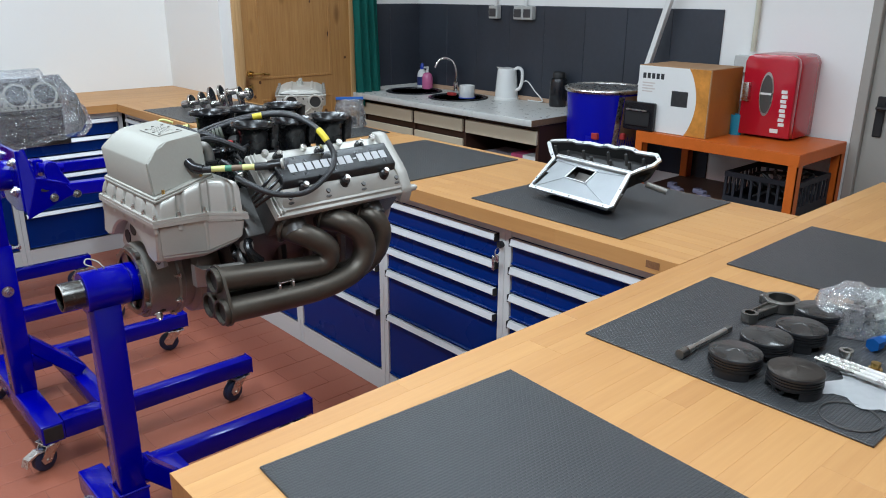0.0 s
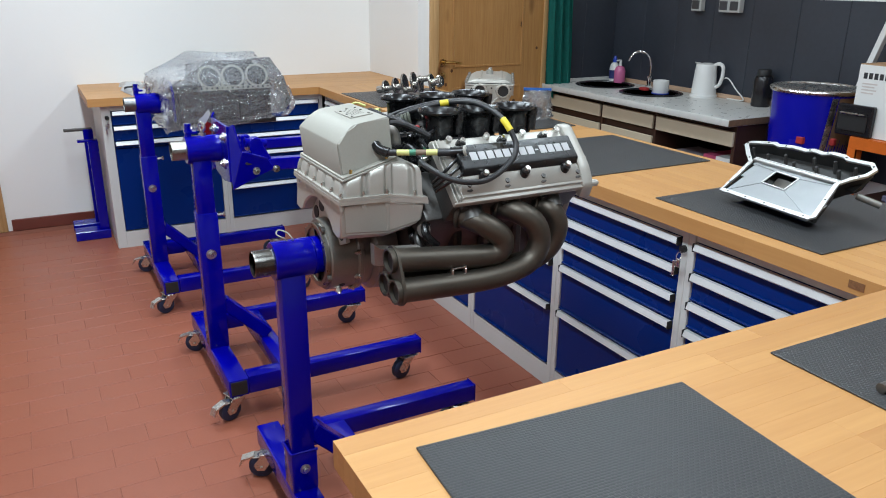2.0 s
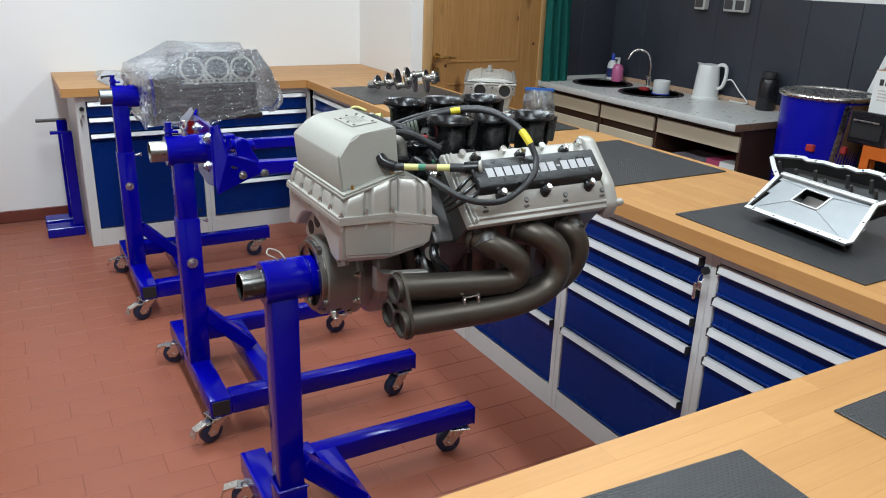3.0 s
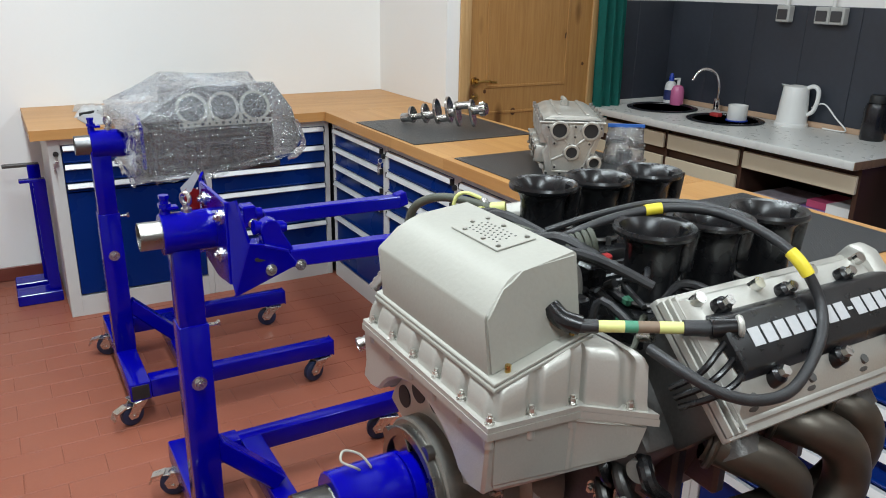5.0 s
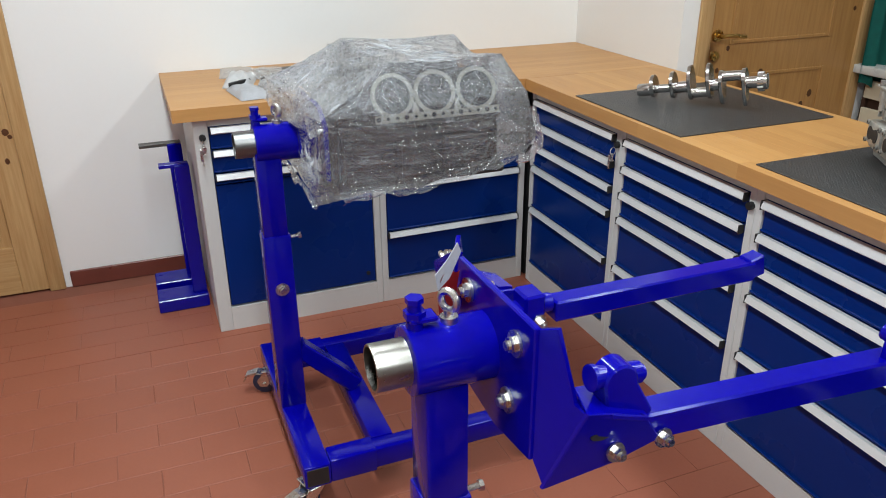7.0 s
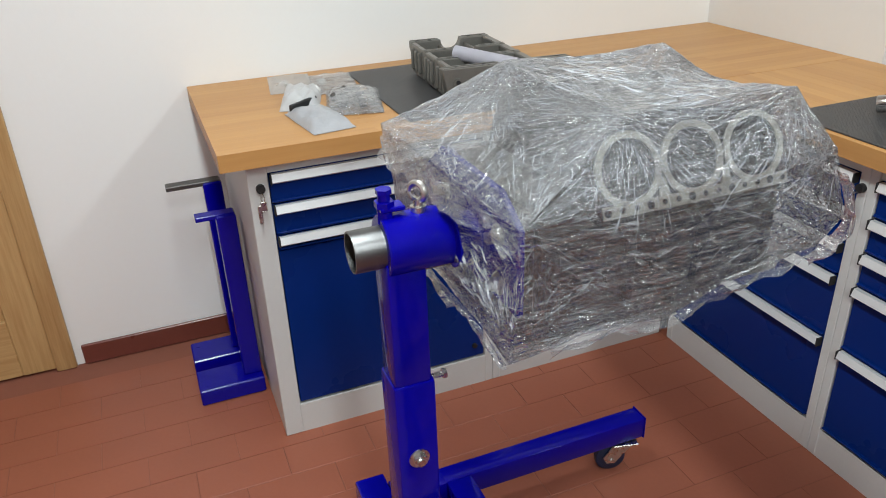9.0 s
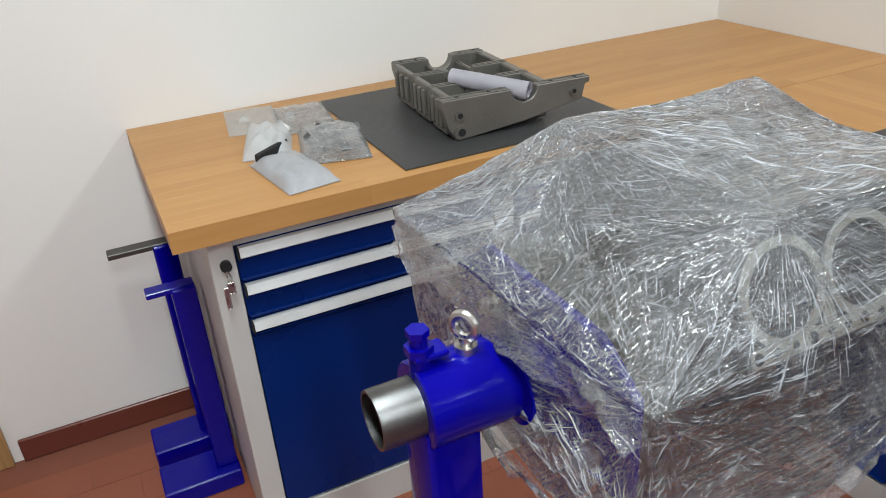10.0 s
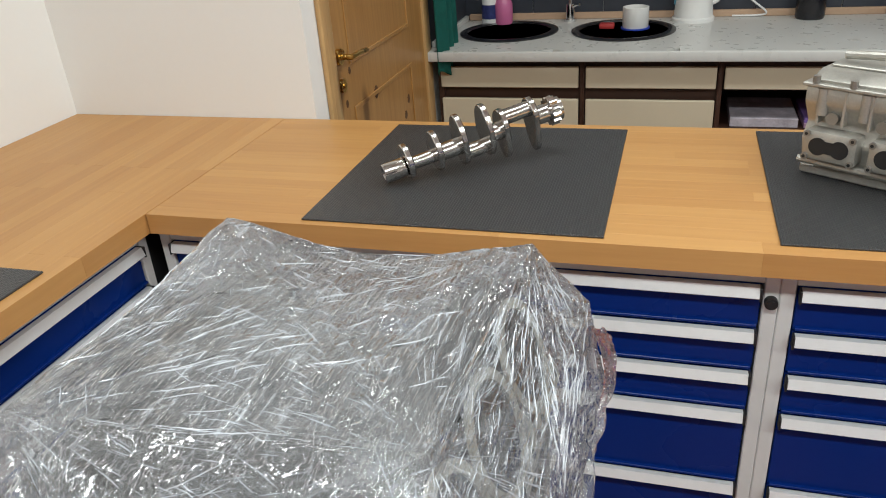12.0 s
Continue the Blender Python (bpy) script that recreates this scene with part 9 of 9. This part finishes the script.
for yy in (RY0 + 0.03, RY1 - 0.03):
    part("foot", rod(B(), (RX0 + 0.09, yy, TZ), (RX0 + 0.09, yy, TZ + 0.01), 0.012), M["dark"], fr2, w=True)

cr2 = thing("black_crate", (4.45, 2.45, 0.56), "black plastic crate of cables on the lower shelf", "crate")
for x0, y0, x1, y1 in ((4.26, 2.30, 4.268, 2.66), (4.60, 2.30, 4.608, 2.66), (4.2685, 2.30, 4.5995, 2.308), (4.2685, 2.652, 4.5995, 2.66)):
    b = B()
    box(b, x0, y0, 0.5605, x1, y1, 0.60)
    box(b, x0 - 0.002, y0 - 0.002, 0.695, x1 + 0.002, y1 + 0.002, 0.72, 0.002)
    for k in range(9):
        if x1 - x0 < 0.02:
            yy = y0 + k * (y1 - y0 - 0.012) / 8
            box(b, x0, yy, 0.6, x1, yy + 0.012, 0.695)
        else:
            xx = x0 + k * (x1 - x0 - 0.012) / 8
            box(b, xx, y0, 0.6, xx + 0.012, y1, 0.695)
    part("crate_wall", b, M["rubber"], cr2, w=True)
part("crate_floor", box(B(), 4.2685, 2.3085, 0.5606, 4.5995, 2.6515, 0.566), M["rubber"], cr2, w=True)
rnd = random.Random(9)
for k in range(7):
    pts = [(rnd.uniform(4.29, 4.57), rnd.uniform(2.33, 2.63), rnd.uniform(0.60, 0.74)) for _ in range(5)]
    part("cable", tube(B(), pts, 0.008, 8, 5), M["hose"], cr2, w=True)
cl2 = B()
for k in range(6):
    box(cl2, 4.22 + 0.05 * (k % 3), 2.72 + 0.05 * k, 0.5605, 4.26 + 0.05 * (k % 3), 2.76 + 0.05 * k, 0.585 + 0.006 * (k % 2), 0.004)
solo("small_parts", cl2, material("mixed_small_parts", (0.16, 0.15, 0.22), 0.5, var=0.6, scale=30), "scattered small parts on the lower shelf", "small parts", kind="stuff")

# grey steel door in the kitchen wall
gd = thing("door_3", (XR, (GD0 + GD1) / 2, 0), "grey painted steel door with a black lever handle", "door", kind="structure")
gp = material("grey_beige_door_paint", (0.36, 0.34, 0.305), 0.5, var=0.05, scale=2, bump=0.04)
part("leaf", box(B(), XR + 0.02, GD0 + 0.045, 0.006, XR + 0.06, GD1 - 0.045, DH - 0.045, 0.003), gp, gd, w=True)
for y0, y1 in ((GD0 + 0.001, GD0 + 0.045), (GD1 - 0.045, GD1 - 0.001)):
    part("frame", box(B(), XR - 0.012, y0, 0, XR + 0.07, y1, DH - 0.001, 0.003), gp, gd, w=True)
part("frame", box(B(), XR - 0.012, GD0 + 0.0455, DH - 0.045, XR + 0.07, GD1 - 0.0455, DH - 0.001, 0.003), gp, gd, w=True)
b = B()
box(b, XR + 0.008, GD1 - 0.125, 0.90, XR + 0.0195, GD1 - 0.085, 1.09, 0.004)
rod(b, (XR + 0.01, GD1 - 0.105, 1.04), (XR - 0.035, GD1 - 0.105, 1.04), 0.010)
tube(b, [(XR - 0.032, GD1 - 0.105, 1.04), (XR - 0.036, GD1 - 0.15, 1.04), (XR - 0.032, GD1 - 0.225, 1.038)], 0.010, 10)
part("handle", b, M["dark"], gd, "black lever handle on a long plate", w=True)

# ---- floor tiles ----
PX, PY, GAP = 0.245, 0.1205, 0.0022
tm = B()
box(tm, -PX / 2 + GAP / 2, -PY / 2 + GAP / 2, -0.010, PX / 2 - GAP / 2, PY / 2 - GAP / 2, 0.0, 0.0012)
tile_mesh = finish(tm, "tile", M["tile"])
count = 0
rnd = random.Random(2)
rest_v, rest_f = [], []
row = 0
y = 3.41 - PY / 2 - 44 * PY
while y < YB - 0.02:
    x = -1.22 + (PX / 2 if row % 2 else 0.0)
    while x < XR - 0.02:
        inside = x + PX / 2 < XR and x - PX / 2 > XL and y + PY / 2 < YB + 0.01 and y - PY / 2 > YN
        if inside and not (x > XJ - 0.05 and y > YJ - 0.02):
            dz = rnd.uniform(-0.0008, 0.0)
            if 0.25 < x < 1.95 and 2.55 < y < 5.62 and count < 300 and not (x < 0.62 and y < 3.0):
                t = new("tile", tile_mesh)
                t.location = (x, y, dz)
                t.parent = floor
                t.matrix_parent_inverse = Matrix.Translation(-floor.location)
                count += 1
            elif x < 2.62 or y < 1.2 or x > 3.0:
                b0 = len(rest_v)
                hx, hy = PX / 2 - GAP / 2, PY / 2 - GAP / 2
                rest_v += [(x - hx, y - hy, dz), (x + hx, y - hy, dz), (x + hx, y + hy, dz), (x - hx, y + hy, dz), (x - hx, y - hy, -0.01), (x + hx, y - hy, -0.01), (x + hx, y + hy, -0.01), (x - hx, y + hy, -0.01)]
                rest_f += [(b0, b0 + 1, b0 + 2, b0 + 3), (b0, b0 + 4, b0 + 5, b0 + 1), (b0 + 1, b0 + 5, b0 + 6, b0 + 2), (b0 + 2, b0 + 6, b0 + 7, b0 + 3), (b0 + 3, b0 + 7, b0 + 4, b0)]
        x += PX
    y += PY
    row += 1
me = bpy.data.meshes.new("far_tiles")
me.from_pydata(rest_v, [], rest_f)
tile_island = M["tile"].copy()
tile_island.name = "clinker_tile_joined"
N, LK = tile_island.node_tree.nodes, tile_island.node_tree.links
gi = N.new("ShaderNodeNewGeometry")
oi = next(n for n in N if n.type == "OBJECT_INFO")
tgt = oi.outputs["Random"].links[0].to_socket
LK.new(gi.outputs["Random Per Island"], tgt)
me.materials.append(tile_island)
ft = new("far_tiles", me)
ft.parent = floor
ft.matrix_parent_inverse = Matrix.Translation(-floor.location)
tagged(ft, "remaining clinker tiles towards the walls", kind="stuff")
